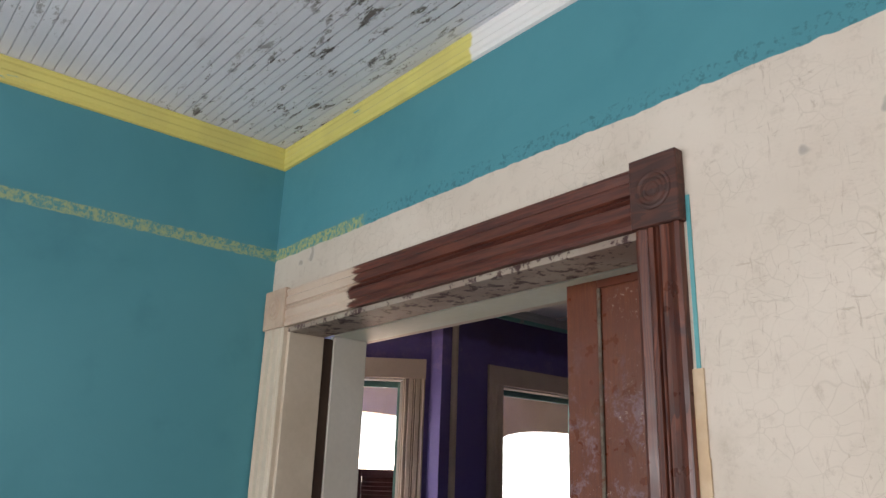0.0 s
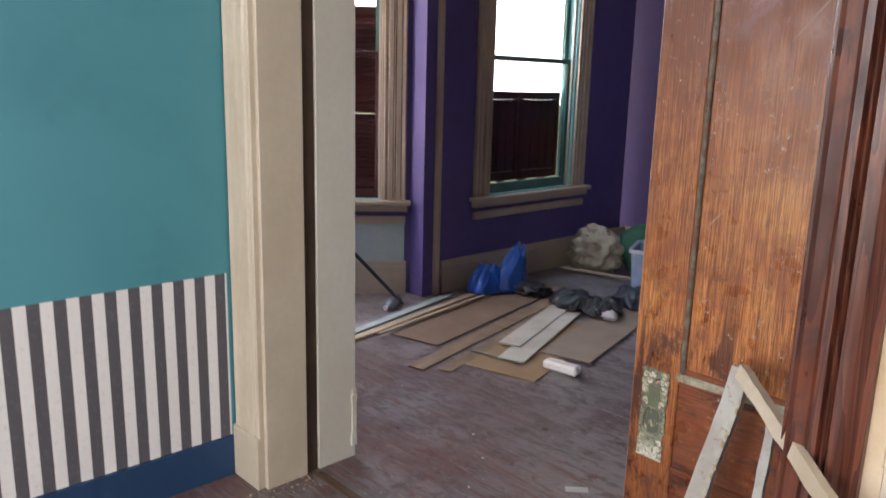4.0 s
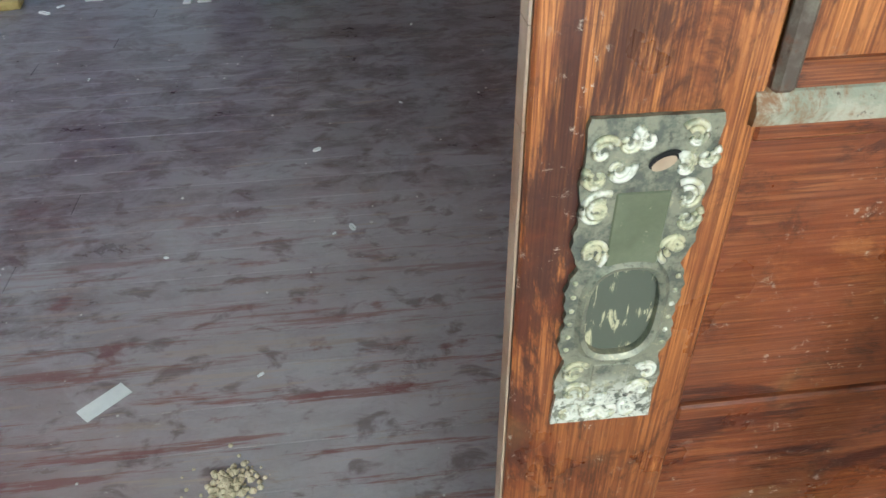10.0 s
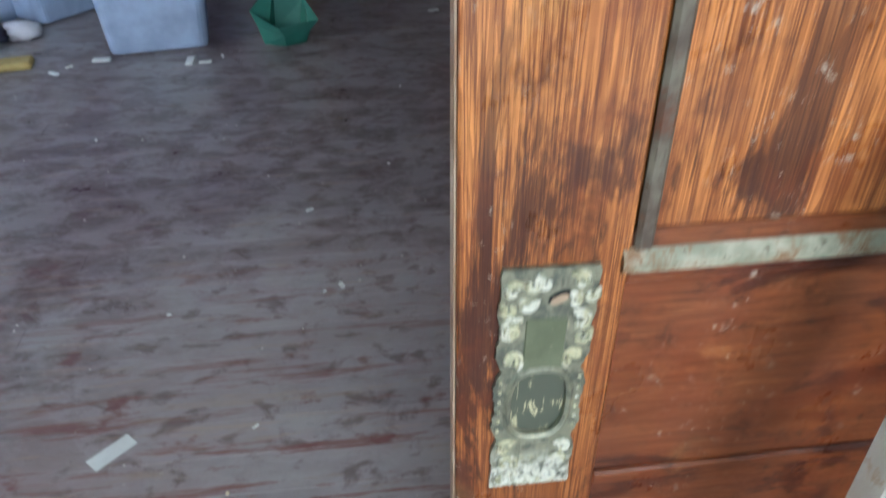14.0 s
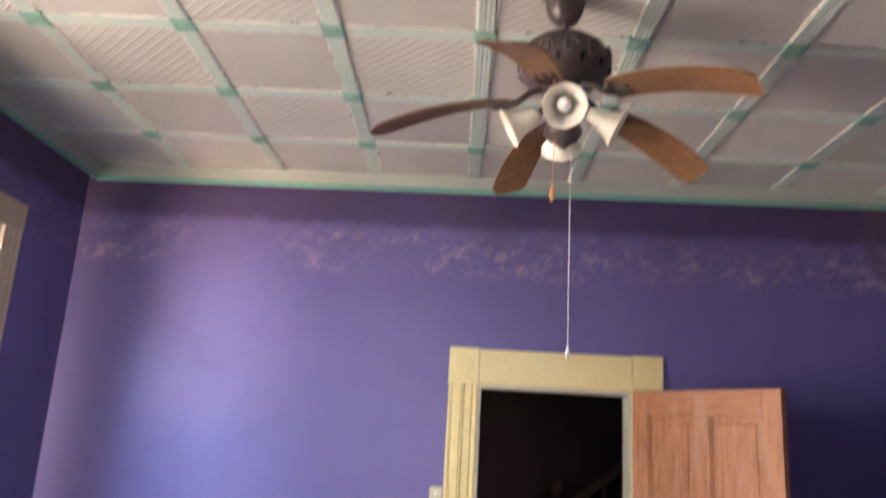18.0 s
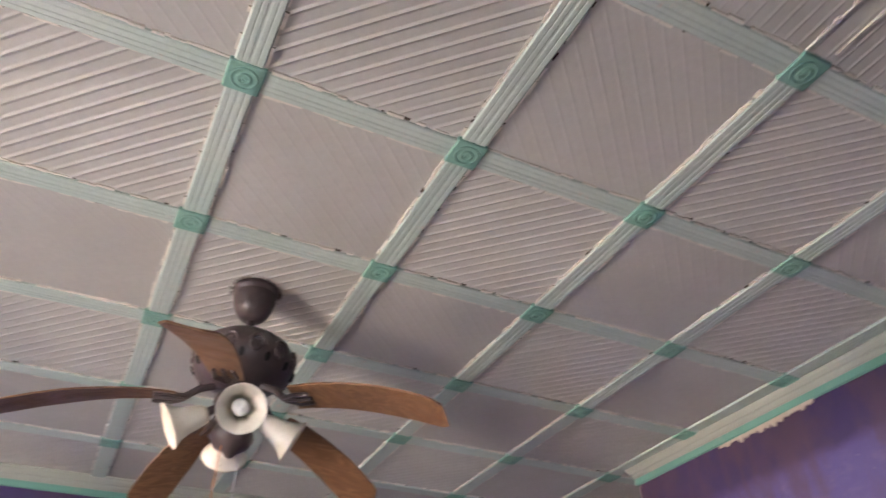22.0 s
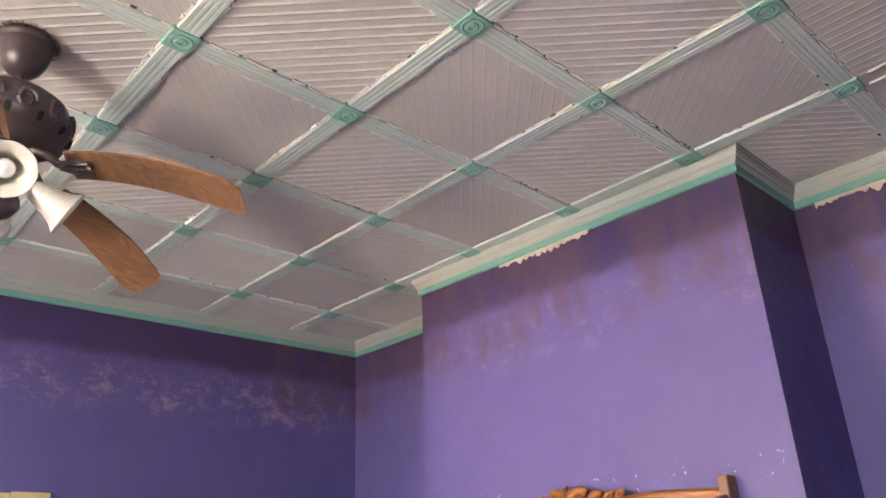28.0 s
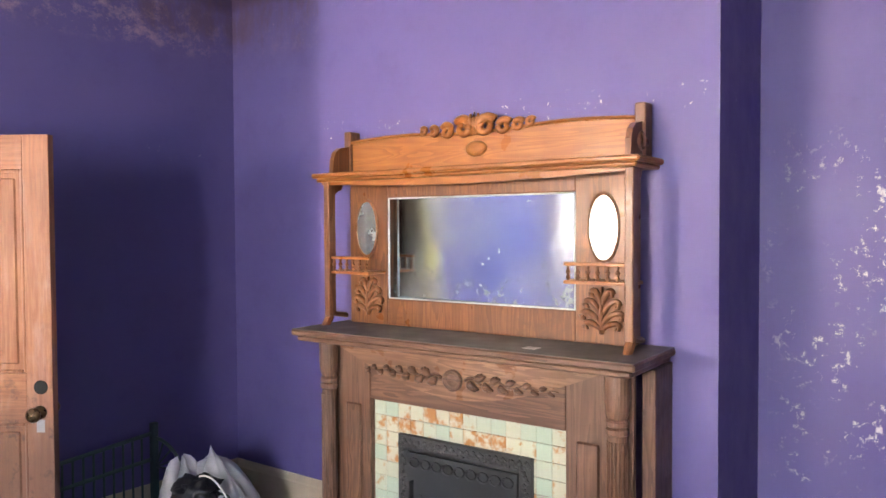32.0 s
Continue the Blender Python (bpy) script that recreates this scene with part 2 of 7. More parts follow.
def wooden(name, dark, light, grain='z', rough=0.4, fine=26.0, stain=None, stain_at=(0.55, 0.7), bump=0.15, own=True, stretch=14.0, spec=0.5):
    """Wood with its grain along one axis of the piece."""
    g = Graph(name)
    sc = [stretch, stretch, stretch]
    sc['xyz'.index(grain)] = 1.0
    p, raw = g.pos(tuple(sc), own), g.pos(own=own)
    rings = g.noise(p, 1.1, 3, 0.5, 0.8)
    lines = g.noise(p, fine / 4, 6, 0.7)
    wav = g.node("ShaderNodeMath", operation='FRACT')
    g.set(wav.inputs[0], g.math('MULTIPLY', rings, 9.0))
    tone = g.ramp(wav.outputs[0], 0.05, 0.95)
    col = g.mix(tone, dark, light)
    col = g.mix(g.ramp(lines, 0.35, 0.7, 0.0, 0.55), col, dark)
    col = g.mix(g.ramp(g.noise(raw, 2.2, 4), 0.35, 0.7, 0.0, 0.4), col, tuple(0.6 * v for v in dark))
    if stain:
        col = g.mix(g.ramp(g.noise(raw, 5.0, 6, 0.7, 0.6), *stain_at), col, stain)
    g.bump(lines, bump, 0.003)
    return g.done(col, g.ramp(g.noise(raw, 9.0), 0.3, 0.7, rough - 0.1, rough + 0.15), 0.0, spec)


CREAM, CREAM2 = (0.53, 0.455, 0.345), (0.45, 0.375, 0.275)
cream_paint = painted("cream_paint", CREAM, CREAM2, 0.5, 2.2, 40, 0.2, (0.40, 0.30, 0.20), (0.66, 0.8))
white_jamb = painted("white_jamb_paint", (0.54, 0.52, 0.45), (0.48, 0.45, 0.37), 0.5, 1.5, 40, 0.15, (0.42, 0.35, 0.25), (0.7, 0.82))
mint = painted("mint_paint", (0.50, 0.61, 0.55), (0.56, 0.64, 0.58), 0.55, 3.0, 50, 0.25, (0.60, 0.57, 0.50), (0.60, 0.72))
mint_dark = painted("green_rosette_paint", (0.20, 0.41, 0.33), (0.25, 0.45, 0.37), 0.5, 5.0, 60, 0.2, (0.40, 0.45, 0.38), (0.66, 0.8))
pale_green = painted("pale_green_paint", (0.62, 0.66, 0.55), (0.58, 0.60, 0.47), 0.6, 2.0, 40, 0.2, (0.45, 0.42, 0.28), (0.66, 0.75))
ceiling_white = painted("ceiling_grey_pink", (0.56, 0.555, 0.515), (0.50, 0.495, 0.455), 0.7, 1.6, 45, 0.25, (0.36, 0.30, 0.25), (0.68, 0.80))
navy = painted("navy_paint", (0.012, 0.040, 0.095), (0.016, 0.05, 0.115), 0.45, 3.0, 40, 0.1)
turq = painted("turquoise_paint", (0.20, 0.52, 0.52), (0.26, 0.55, 0.54), 0.5, 3.0, 40, 0.15, (0.5, 0.5, 0.42), (0.66, 0.75))
maroon = painted("maroon_shutter_paint", (0.050, 0.010, 0.010), (0.075, 0.016, 0.014), 0.42, 4.0, 40, 0.2)
beige_out = painted("beige_siding_paint", (0.78, 0.68, 0.55), (0.70, 0.60, 0.48), 0.7, 2.0, 30, 0.15)
# near-black red: the hall's shade is put into this colour
dark_hall = painted("shaded_red_hall_wall", (0.055, 0.020, 0.020), (0.045, 0.016, 0.018), 0.7, 1.0, 30, 0.1)
cavity = painted("dark_gap_fill", (0.06, 0.035, 0.02), (0.04, 0.022, 0.014), 0.8, 4.0, 40, 0.3)


def purple_wall():
    g = Graph("purple_wall_paint")
    p = g.pos()
    z = g.axis(p, 2)
    big, fine, mid = g.noise(p, 0.9, 4), g.noise(p, 55, 5, 0.7), g.noise(p, 6, 6, 0.65)
    col = g.mix(g.ramp(big, 0.3, 0.7), (0.100, 0.083, 0.246), (0.116, 0.092, 0.262))
    col = g.mix(g.ramp(mid, 0.5, 0.75, 0.0, 0.35), col, (0.088, 0.066, 0.200))
    # rubbed band of an old wallpaper border, high on the wall
    band = g.math('MULTIPLY', g.ramp(z, 2.60, 2.70), g.ramp(z, 2.98, 2.86))
    worn = g.math('MULTIPLY', band, g.ramp(g.noise(g.pos((0.8, 0.8, 1.0)), 12, 9, 0.8, 0.1), 0.47, 0.66))
    worn = g.math('MULTIPLY', worn, g.ramp(g.noise(p, 1.1, 3), 0.36, 0.56))
    col = g.mix(g.math('MULTIPLY', worn, g.ramp(g.axis(p, 1), 4.1, 4.2, 0.22, 0.65)), col, (0.40, 0.27, 0.33))
    fleck = g.math('MULTIPLY', band, g.ramp(g.noise(p, 34, 8, 0.8), 0.63, 0.68))
    col = g.mix(g.math('MULTIPLY', fleck, 0.55), col, (0.55, 0.45, 0.48))
    # darker purple above the old border
    top = g.ramp(g.math('ADD', z, g.math('MULTIPLY', g.math('SUBTRACT', g.noise(p, 8, 5), 0.5), 0.10)), 2.92, 2.99)
    col = g.mix(g.math('MULTIPLY', top, 0.78), col, (0.040, 0.022, 0.085))
    # darker patches towards the ceiling
    high_dark = g.math('MULTIPLY', g.ramp(g.math('ADD', z, g.math('MULTIPLY', mid, 0.5)), 2.95, 3.45), g.ramp(g.noise(p, 2.5, 6, 0.7), 0.35, 0.65))
    col = g.mix(g.math('MULTIPLY', high_dark, 0.55), col, (0.075, 0.045, 0.075))
    # brown water stain high on the chimney
    wet = g.math('MULTIPLY', g.ramp(g.axis(p, 0), 1.8, 1.95), g.ramp(g.math('ADD', z, g.math('MULTIPLY', mid, 0.35)), 2.80, 3.02))
    wet = g.math('MULTIPLY', wet, g.ramp(g.noise(g.pos((1.0, 1.0, 0.35)), 7, 6, 0.7), 0.38, 0.62))
    col = g.mix(g.math('MULTIPLY', wet, 0.6), col, (0.105, 0.062, 0.085))
    # chips down to white plaster, thick beside the chimney
    x, y = g.axis(p, 0), g.axis(p, 1)
    near = g.math('MULTIPLY', g.ramp(x, 2.2, 2.4), g.math('MULTIPLY', g.ramp(y, 1.2, 0.95), g.ramp(z, 2.1, 1.6)))
    chips = g.ramp(g.noise(p, 24, 9, 0.8), 0.57, 0.60)
    few = g.ramp(g.noise(p, 16, 7, 0.8), 0.745, 0.755)
    clus = g.ramp(g.noise(p, 4.5, 4), 0.44, 0.56)
    over = g.math('MULTIPLY', g.math('MULTIPLY', g.ramp(x, 1.9, 2.0), g.ramp(x, 2.35, 2.25)), g.math('MULTIPLY', g.ramp(z, 2.00, 2.06), g.ramp(z, 2.16, 2.08)))
    hit = g.math('MAXIMUM', g.math('MULTIPLY', g.math('MULTIPLY', near, chips), clus), few)
    hit = g.math('MAXIMUM', hit, g.math('MULTIPLY', over, g.ramp(g.noise(p, 30, 6, 0.8), 0.63, 0.65)))
    col = g.mix(hit, col, (0.62, 0.58, 0.58))
    g.bump(g.math('SUBTRACT', g.math('ADD', fine, mid), hit), 0.18, 0.004)
    return g.done(col, g.ramp(mid, 0.3, 0.7, 0.48, 0.62), 0.0, 0.4)


purple = purple_wall()


def teal_colors(g, p):
    big, mid = g.noise(p, 1.1, 5, 0.6, 0.5), g.noise(p, 3.2, 5)
    col = g.mix(g.ramp(big, 0.35, 0.65), (0.052, 0.215, 0.255), (0.065, 0.245, 0.285))
    return g.mix(g.ramp(mid, 0.55, 0.75, 0.0, 0.4), col, (0.038, 0.165, 0.205))


def border_colors(g, p):
    spots = g.noise(p, 60, 7, 0.75)
    return g.mix(g.ramp(spots, 0.42, 0.56), (0.07, 0.24, 0.24), (0.34, 0.38, 0.17))


def teal_wall():
    """Teal paint over a border strip; striped paper below."""
    g = Graph("teal_wall_and_striped_paper")
    p = g.pos()
    y, z = g.axis(p, 1), g.axis(p, 2)
    fine = g.noise(p, 45, 5, 0.65)
    col = teal_colors(g, p)
    wob = g.math('MULTIPLY', g.math('SUBTRACT', g.noise(p, 14, 3), 0.5), 0.012)
    zz = g.math('ADD', z, wob)
    band = g.math('MULTIPLY', g.ramp(zz, BORDER - 0.004, BORDER), g.ramp(zz, BORDER + 0.052, BORDER + 0.046))
    col = g.mix(g.math('MULTIPLY', band, 0.8), col, border_colors(g, p))
    per = g.node("ShaderNodeMath", operation='FRACT')
    g.set(per.inputs[0], g.math('DIVIDE', y, STRIPE))
    stripe = g.mix(g.ramp(per.outputs[0], 0.49, 0.51), (0.70, 0.67, 0.64), (0.085, 0.08, 0.09))
    stripe = g.mix(g.ramp(fine, 0.5, 0.8, 0.0, 0.3), stripe, (0.25, 0.23, 0.22))
    low = g.math('MULTIPLY', g.ramp(z, STRIPE_TOP + 0.003, STRIPE_TOP - 0.003), g.ramp(y, AY - 0.030, AY - 0.036))
    col = g.mix(low, col, stripe)
    g.bump(fine, 0.15, 0.004)
    return g.done(col, 0.55, 0.0, 0.35)


def plaster_wall():
    """Bare cream plaster, scraped, with teal paint left above the border."""
    g = Graph("scraped_plaster_and_teal")
    p = g.pos()
    x, z = g.axis(p, 0), g.axis(p, 2)
    fine, mid, big = g.noise(p, 40, 6, 0.7), g.noise(p, 7, 6, 0.65), g.noise(p, 1.4, 4)
    col = g.mix(g.ramp(big, 0.35, 0.65), (0.61, 0.545, 0.46), (0.52, 0.455, 0.375))
    col = g.mix(g.ramp(mid, 0.58, 0.78, 0.0, 0.55), col, (0.42, 0.37, 0.29))
    v = g.pos((1.0, 1.0, 0.16))
    h = g.pos((0.16, 1.0, 1.0))
    up, across = g.noise(v, 105, 5, 0.7, 0.8), g.noise(h, 100, 5, 0.7, 0.8)
    thread = g.math('MAXIMUM', g.ramp(up, 0.59, 0.66), g.ramp(across, 0.60, 0.67))
    thread = g.math('MULTIPLY', thread, g.ramp(g.noise(p, 3.0, 3), 0.36, 0.54))
    col = g.mix(g.math('MULTIPLY', thread, 0.55), col, (0.36, 0.30, 0.23))
    col = g.mix(g.ramp(g.noise(p, 22, 7, 0.75), 0.52, 0.70, 0.0, 0.5), col, (0.40, 0.34, 0.27))
    vor = g.node("ShaderNodeTexVoronoi")
    vor.feature = 'DISTANCE_TO_EDGE'
    warp = g.node("ShaderNodeVectorMath", operation='ADD')
    wn3 = g.node("ShaderNodeTexNoise")
    wn3.inputs["Scale"].default_value = 9.0
    g.set(wn3.inputs["Vector"], p)
    wsc = g.node("ShaderNodeVectorMath", operation='SCALE')
    g.set(wsc.inputs[0], wn3.outputs["Color"])
    wsc.inputs["Scale"].default_value = 0.06
    g.set(warp.inputs[0], p)
    g.set(warp.inputs[1], wsc.outputs[0])
    g.set(vor.inputs["Vector"], warp.outputs[0])
    vor.inputs["Scale"].default_value = 24.0
    crack = g.math('MULTIPLY', g.ramp(vor.outputs["Distance"], 0.045, 0.0), g.ramp(g.noise(p, 6.0, 4), 0.40, 0.62))
    col = g.mix(g.math('MULTIPLY', crack, 0.3), col, (0.34, 0.29, 0.22))
    spot = g.ramp(g.noise(p, 10, 2, 0.4), 0.72, 0.76)
    col = g.mix(g.math('MULTIPLY', spot, 0.6), col, (0.24, 0.22, 0.20))
    wob = g.math('MULTIPLY', g.math('SUBTRACT', g.noise(p, 16, 4), 0.5), 0.018)
    zz = g.math('ADD', z, wob)
    bord = g.mix(g.ramp(g.math('ADD', x, g.math('MULTIPLY', mid, 0.2)), -0.72, -0.66), border_colors(g, p), g.mix(g.ramp(g.noise(p, 60, 7, 0.75), 0.52, 0.60, 0.0, 0.7), teal_colors(g, p), (0.030, 0.125, 0.145)))
    col = g.mix(g.ramp(zz, BORDER - 0.003, BORDER + 0.001), col, bord)
    col = g.mix(g.ramp(zz, BORDER + 0.048, BORDER + 0.054), col, teal_colors(g, p))
    g.bump(g.math('ADD', fine, g.math('ADD', mid, thread)), 0.30, 0.005)
    return g.done(col, 0.7, 0.0, 0.3)


def yellow_crown():
    """Crown paint: yellow to a ragged end along the wall, white beyond."""
    g = Graph("crown_paint_yellow_to_white")
    p = g.pos()
    x = g.math('ADD', g.axis(p, 0), g.math('MULTIPLY', g.math('SUBTRACT', g.noise(p, 12, 4), 0.5), 0.08))
    fine = g.noise(p, 50, 5, 0.65)
    col = g.mix(g.ramp(g.noise(p, 5, 4), 0.35, 0.65), (0.62, 0.56, 0.16), (0.56, 0.50, 0.15))
    col = g.mix(g.ramp(g.noise(g.pos((1, 1, 5)), 3.0, 5), 0.64, 0.68), col, (0.12, 0.32, 0.32))
    col = g.mix(g.ramp(x, YELLOW_END - 0.01, YELLOW_END + 0.01), col, (0.74, 0.73, 0.70))
    g.bump(fine, 0.12, 0.003)
    return g.done(col, 0.5, 0.0, 0.4)


def floor_paint():
    """Old floor paint, grey-mauve dust over oxblood, scuffed along the boards."""
    g = Graph("worn_oxblood_floor")
    p = g.pos()
    along, thin = g.pos((0.62, 1.0, 1.0)), g.pos((0.10, 1.0, 1.0))
    big, swirl = g.noise(p, 1.6, 4), g.noise(along, 9, 9, 0.76, 0.4)
    blot, fine = g.noise(along, 20, 5, 0.6, 0.5), g.noise(p, 80, 5, 0.7)
    lines, scuff = g.noise(thin, 46, 5, 0.65), g.noise(along, 34, 8, 0.78, 0.4)
    rnd = g.node("ShaderNodeObjectInfo").outputs["Random"]
    y = g.axis(p, 1)
    col = g.mix(g.ramp(swirl, 0.40, 0.58), (0.088, 0.066, 0.070), (0.225, 0.212, 0.220))
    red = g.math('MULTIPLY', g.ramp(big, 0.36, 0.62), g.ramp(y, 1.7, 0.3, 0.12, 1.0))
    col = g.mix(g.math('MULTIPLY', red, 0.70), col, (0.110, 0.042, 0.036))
    # worn is a pale pool of light put into the boards inside the doorway
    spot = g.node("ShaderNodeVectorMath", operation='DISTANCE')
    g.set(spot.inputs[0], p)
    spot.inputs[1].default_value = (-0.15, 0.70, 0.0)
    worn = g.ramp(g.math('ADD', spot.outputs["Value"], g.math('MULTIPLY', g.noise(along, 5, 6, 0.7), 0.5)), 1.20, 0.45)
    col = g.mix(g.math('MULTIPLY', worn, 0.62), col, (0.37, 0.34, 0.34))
    col = g.mix(g.ramp(scuff, 0.50, 0.66, 0.0, 0.52), col, (0.215, 0.200, 0.200))
    col = g.mix(g.ramp(blot, 0.53, 0.66, 0.0, 0.60), col, (0.062, 0.022, 0.021))
    oxblood = g.math('MULTIPLY', g.ramp(g.noise(along, 12, 5, 0.6), 0.60, 0.68), g.ramp(y, 1.6, 0.6))
    col = g.mix(g.math('MULTIPLY', oxblood, 0.7), col, (0.125, 0.026, 0.020))
    col = g.mix(g.ramp(lines, 0.58, 0.68, 0.0, 0.55), col, (0.27, 0.20, 0.15))
    long = g.noise(g.pos((0.07, 1.0, 1.0)), 28, 7, 0.75)
    near = g.ramp(y, 1.5, 0.5)
    col = g.mix(g.math('MULTIPLY', g.math('MULTIPLY', g.ramp(long, 0.53, 0.61), near), 0.75), col, (0.160, 0.044, 0.034))
    col = g.mix(g.math('MULTIPLY', g.math('MULTIPLY', g.ramp(long, 0.43, 0.37), near), 0.5), col, (0.34, 0.26, 0.20))
    col = g.mix(g.ramp(g.noise(p, 42, 8, 0.85), 0.61, 0.65), col, (0.36, 0.32, 0.29))
    col = g.mix(g.ramp(rnd, 0.0, 1.0, 0.0, 0.16), col, (0.06, 0.04, 0.04))
    g.bump(g.math('ADD', lines, g.math('ADD', fine, scuff)), 0.22, 0.003)
    return g.done(col, g.ramp(swirl, 0.3, 0.7, 0.26, 0.46), 0.0, 0.5)


def beadboard_white():
    """White beadboard paint that flakes along the boards."""
    g = Graph("flaking_white_beadboard")
    p = g.pos()
    st = g.pos((0.35, 1.0, 1.0))
    fl = g.noise(st, 22, 8, 0.8)
    clus = g.ramp(g.noise(p, 1.3, 3), 0.38, 0.54)
    col = g.mix(g.ramp(g.noise(p, 2.0, 4), 0.35, 0.65), (0.72, 0.73, 0.76), (0.64, 0.65, 0.68))
    hit = g.math('MULTIPLY', g.ramp(fl, 0.570, 0.585), clus)
    col = g.mix(hit, col, (0.13, 0.11, 0.10))
    g.bump(g.math('SUBTRACT', g.noise(p, 40, 4), hit), 0.2, 0.004)
    return g.done(col, 0.65, 0.0, 0.3)


def header_wood():
    """Head casing: stripped to red-brown wood on one end, still cream on the other."""
    g = Graph("half_stripped_head_casing")
    p = g.pos()
    st = g.pos((1.0, 14, 14))
    x = g.math('ADD', g.axis(p, 0), g.math('MULTIPLY', g.math('SUBTRACT', g.noise(g.pos((1, 6, 9)), 2.4, 6, 0.75), 0.5), 0.34))
    lines = g.noise(st, 6, 6, 0.7)
    wood = g.mix(g.ramp(lines, 0.35, 0.65), (0.050, 0.013, 0.009), (0.125, 0.036, 0.020))
    wood = g.mix(g.ramp(g.noise(p, 18, 7, 0.8), 0.68, 0.72), wood, (0.55, 0.42, 0.33))
    paint = g.mix(g.ramp(g.noise(p, 3, 5), 0.35, 0.65), (0.56, 0.44, 0.34), (0.46, 0.34, 0.25))
    col = g.mix(g.ramp(x, STRIPPED - 0.01, STRIPPED + 0.01), paint, wood)
    g.bump(lines, 0.25, 0.003)
    return g.done(col, 0.42, 0.0, 0.5)


red_wood = wooden("red_brown_stripped_wood", (0.055, 0.014, 0.008), (0.16, 0.045, 0.022), 'z', 0.36, 30, (0.035, 0.012, 0.012), (0.55, 0.72))
red_wood_x = wooden("red_brown_stripped_wood_across", (0.060, 0.016, 0.009), (0.20, 0.058, 0.024), 'x', 0.36, 30, (0.040, 0.013, 0.012), (0.55, 0.72))


def pocket_door_wood(name, grain):
    """Varnished pine: orange on the stiles, darker towards the top and blotched there with old finish, redder and
    stained below.
    """
    g = Graph(name)
    sc, sf = [26.0, 26.0, 26.0], [110.0, 110.0, 110.0]
    sc['xyz'.index(grain)], sf['xyz'.index(grain)] = 1.0, 1.6
    p, raw = g.pos(tuple(sc), True), g.pos()
    z = g.axis(raw, 2)
    rings, lines, hair = g.noise(p, 1.1, 3, 0.5, 0.6), g.noise(p, 9.0, 6, 0.7), g.noise(g.pos(tuple(sf), True), 5.0, 4, 0.65)
    fr = g.node("ShaderNodeMath", operation='FRACT')
    g.set(fr.inputs[0], g.math('MULTIPLY', rings, 22.0))
    col = g.mix(g.ramp(fr.outputs[0], 0.05, 0.95), (0.350, 0.118, 0.034) if grain == 'z' else (0.175, 0.046, 0.016), (0.600, 0.225, 0.064) if grain == 'z' else (0.300, 0.103, 0.035))
    # golden wood patches, raised at mid height to carry warm light
    gold = g.math('MULTIPLY', g.ramp(g.noise(raw, 4.5, 4, 0.55, 0.4), 0.46, 0.66), g.math('MULTIPLY', g.ramp(z, 0.80, 1.05), g.ramp(z, 1.75, 1.45)))
    col = g.mix(g.math('MULTIPLY', gold, 0.55), col, (0.68, 0.330, 0.100))
    low = g.ramp(g.math('ADD', z, g.math('MULTIPLY', g.noise(raw, 5.0, 6, 0.65), 0.5)), 1.16, 0.76, 0.0, 0.60)
    col = g.mix(low, col, (0.185, 0.052, 0.018))
    col = g.mix(g.ramp(lines, 0.46, 0.60, 0.0, 0.55), col, (0.140, 0.034, 0.012))
    col = g.mix(g.ramp(hair, 0.49, 0.58, 0.0, 0.75), col, (0.105, 0.026, 0.010))
    sg = [16.0, 16.0, 16.0]
    sg['xyz'.index(grain)] = 4.0
    streak = g.noise(g.pos(tuple(sg), True), 0.8, 9, 0.78, 0.6)
    col = g.mix(g.math('MULTIPLY', g.ramp(streak, 0.52, 0.60), g.ramp(z, 1.15, 0.80, 0.1, 0.9)), col, (0.042, 0.012, 0.008))
    col = g.mix(g.math('MULTIPLY', g.ramp(streak, 0.42, 0.36), g.ramp(z, 0.6, 0.95, 0.25, 0.7)), col, (0.54, 0.200, 0.058))
    red = g.noise(raw, 8, 7, 0.68, 0.4)
    col = g.mix(g.ramp(red, 0.46, 0.64, 0.0, 0.5), col, (0.200, 0.046, 0.016))
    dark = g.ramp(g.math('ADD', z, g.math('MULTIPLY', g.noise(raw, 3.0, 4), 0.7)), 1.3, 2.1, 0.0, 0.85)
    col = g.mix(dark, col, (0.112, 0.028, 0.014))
    blotch = g.math('MULTIPLY', g.ramp(g.noise(raw, 9, 9, 0.85, 0.3), 0.52, 0.58), g.ramp(z, 1.45, 1.75))
    blotch = g.math('MULTIPLY', blotch, g.ramp(z, 2.35, 2.0))
    col = g.mix(g.math('MULTIPLY', blotch, 0.5), col, (0.27, 0.20, 0.23))
    stain = g.ramp(g.noise(raw, 24, 8, 0.75, 0.4), 0.53, 0.66, 0.0, 0.65)
    col = g.mix(g.math('MULTIPLY', stain, g.ramp(z, 1.25, 0.75, 0.45, 1.0)), col, (0.050, 0.015, 0.009))
    ochre = g.math('MULTIPLY', g.ramp(g.noise(raw, 6, 5, 0.6), 0.56, 0.68), g.ramp(z, 0.8, 0.62))
    col = g.mix(g.math('MULTIPLY', ochre, 0.5), col, (0.30, 0.150, 0.055))
    # pale scratches and flecks of old paint
    tilt = g.node("ShaderNodeVectorRotate")
    tilt.rotation_type = 'Y_AXIS'
    g.set(tilt.inputs["Vector"], raw)
    tilt.inputs["Angle"].default_value = radians(50)
    thin = g.node("ShaderNodeMapping")
    thin.inputs["Scale"].default_value = (2.0, 1.0, 90.0)
    g.set(thin.inputs["Vector"], tilt.outputs[0])
    scr = g.math('MULTIPLY', g.ramp(g.noise(thin.outputs[0], 1.6, 1, 0.4), 0.735, 0.75), g.ramp(g.noise(raw, 5, 3), 0.50, 0.60))
    col = g.mix(g.math('MULTIPLY', scr, 0.55), col, (0.42, 0.30, 0.22))
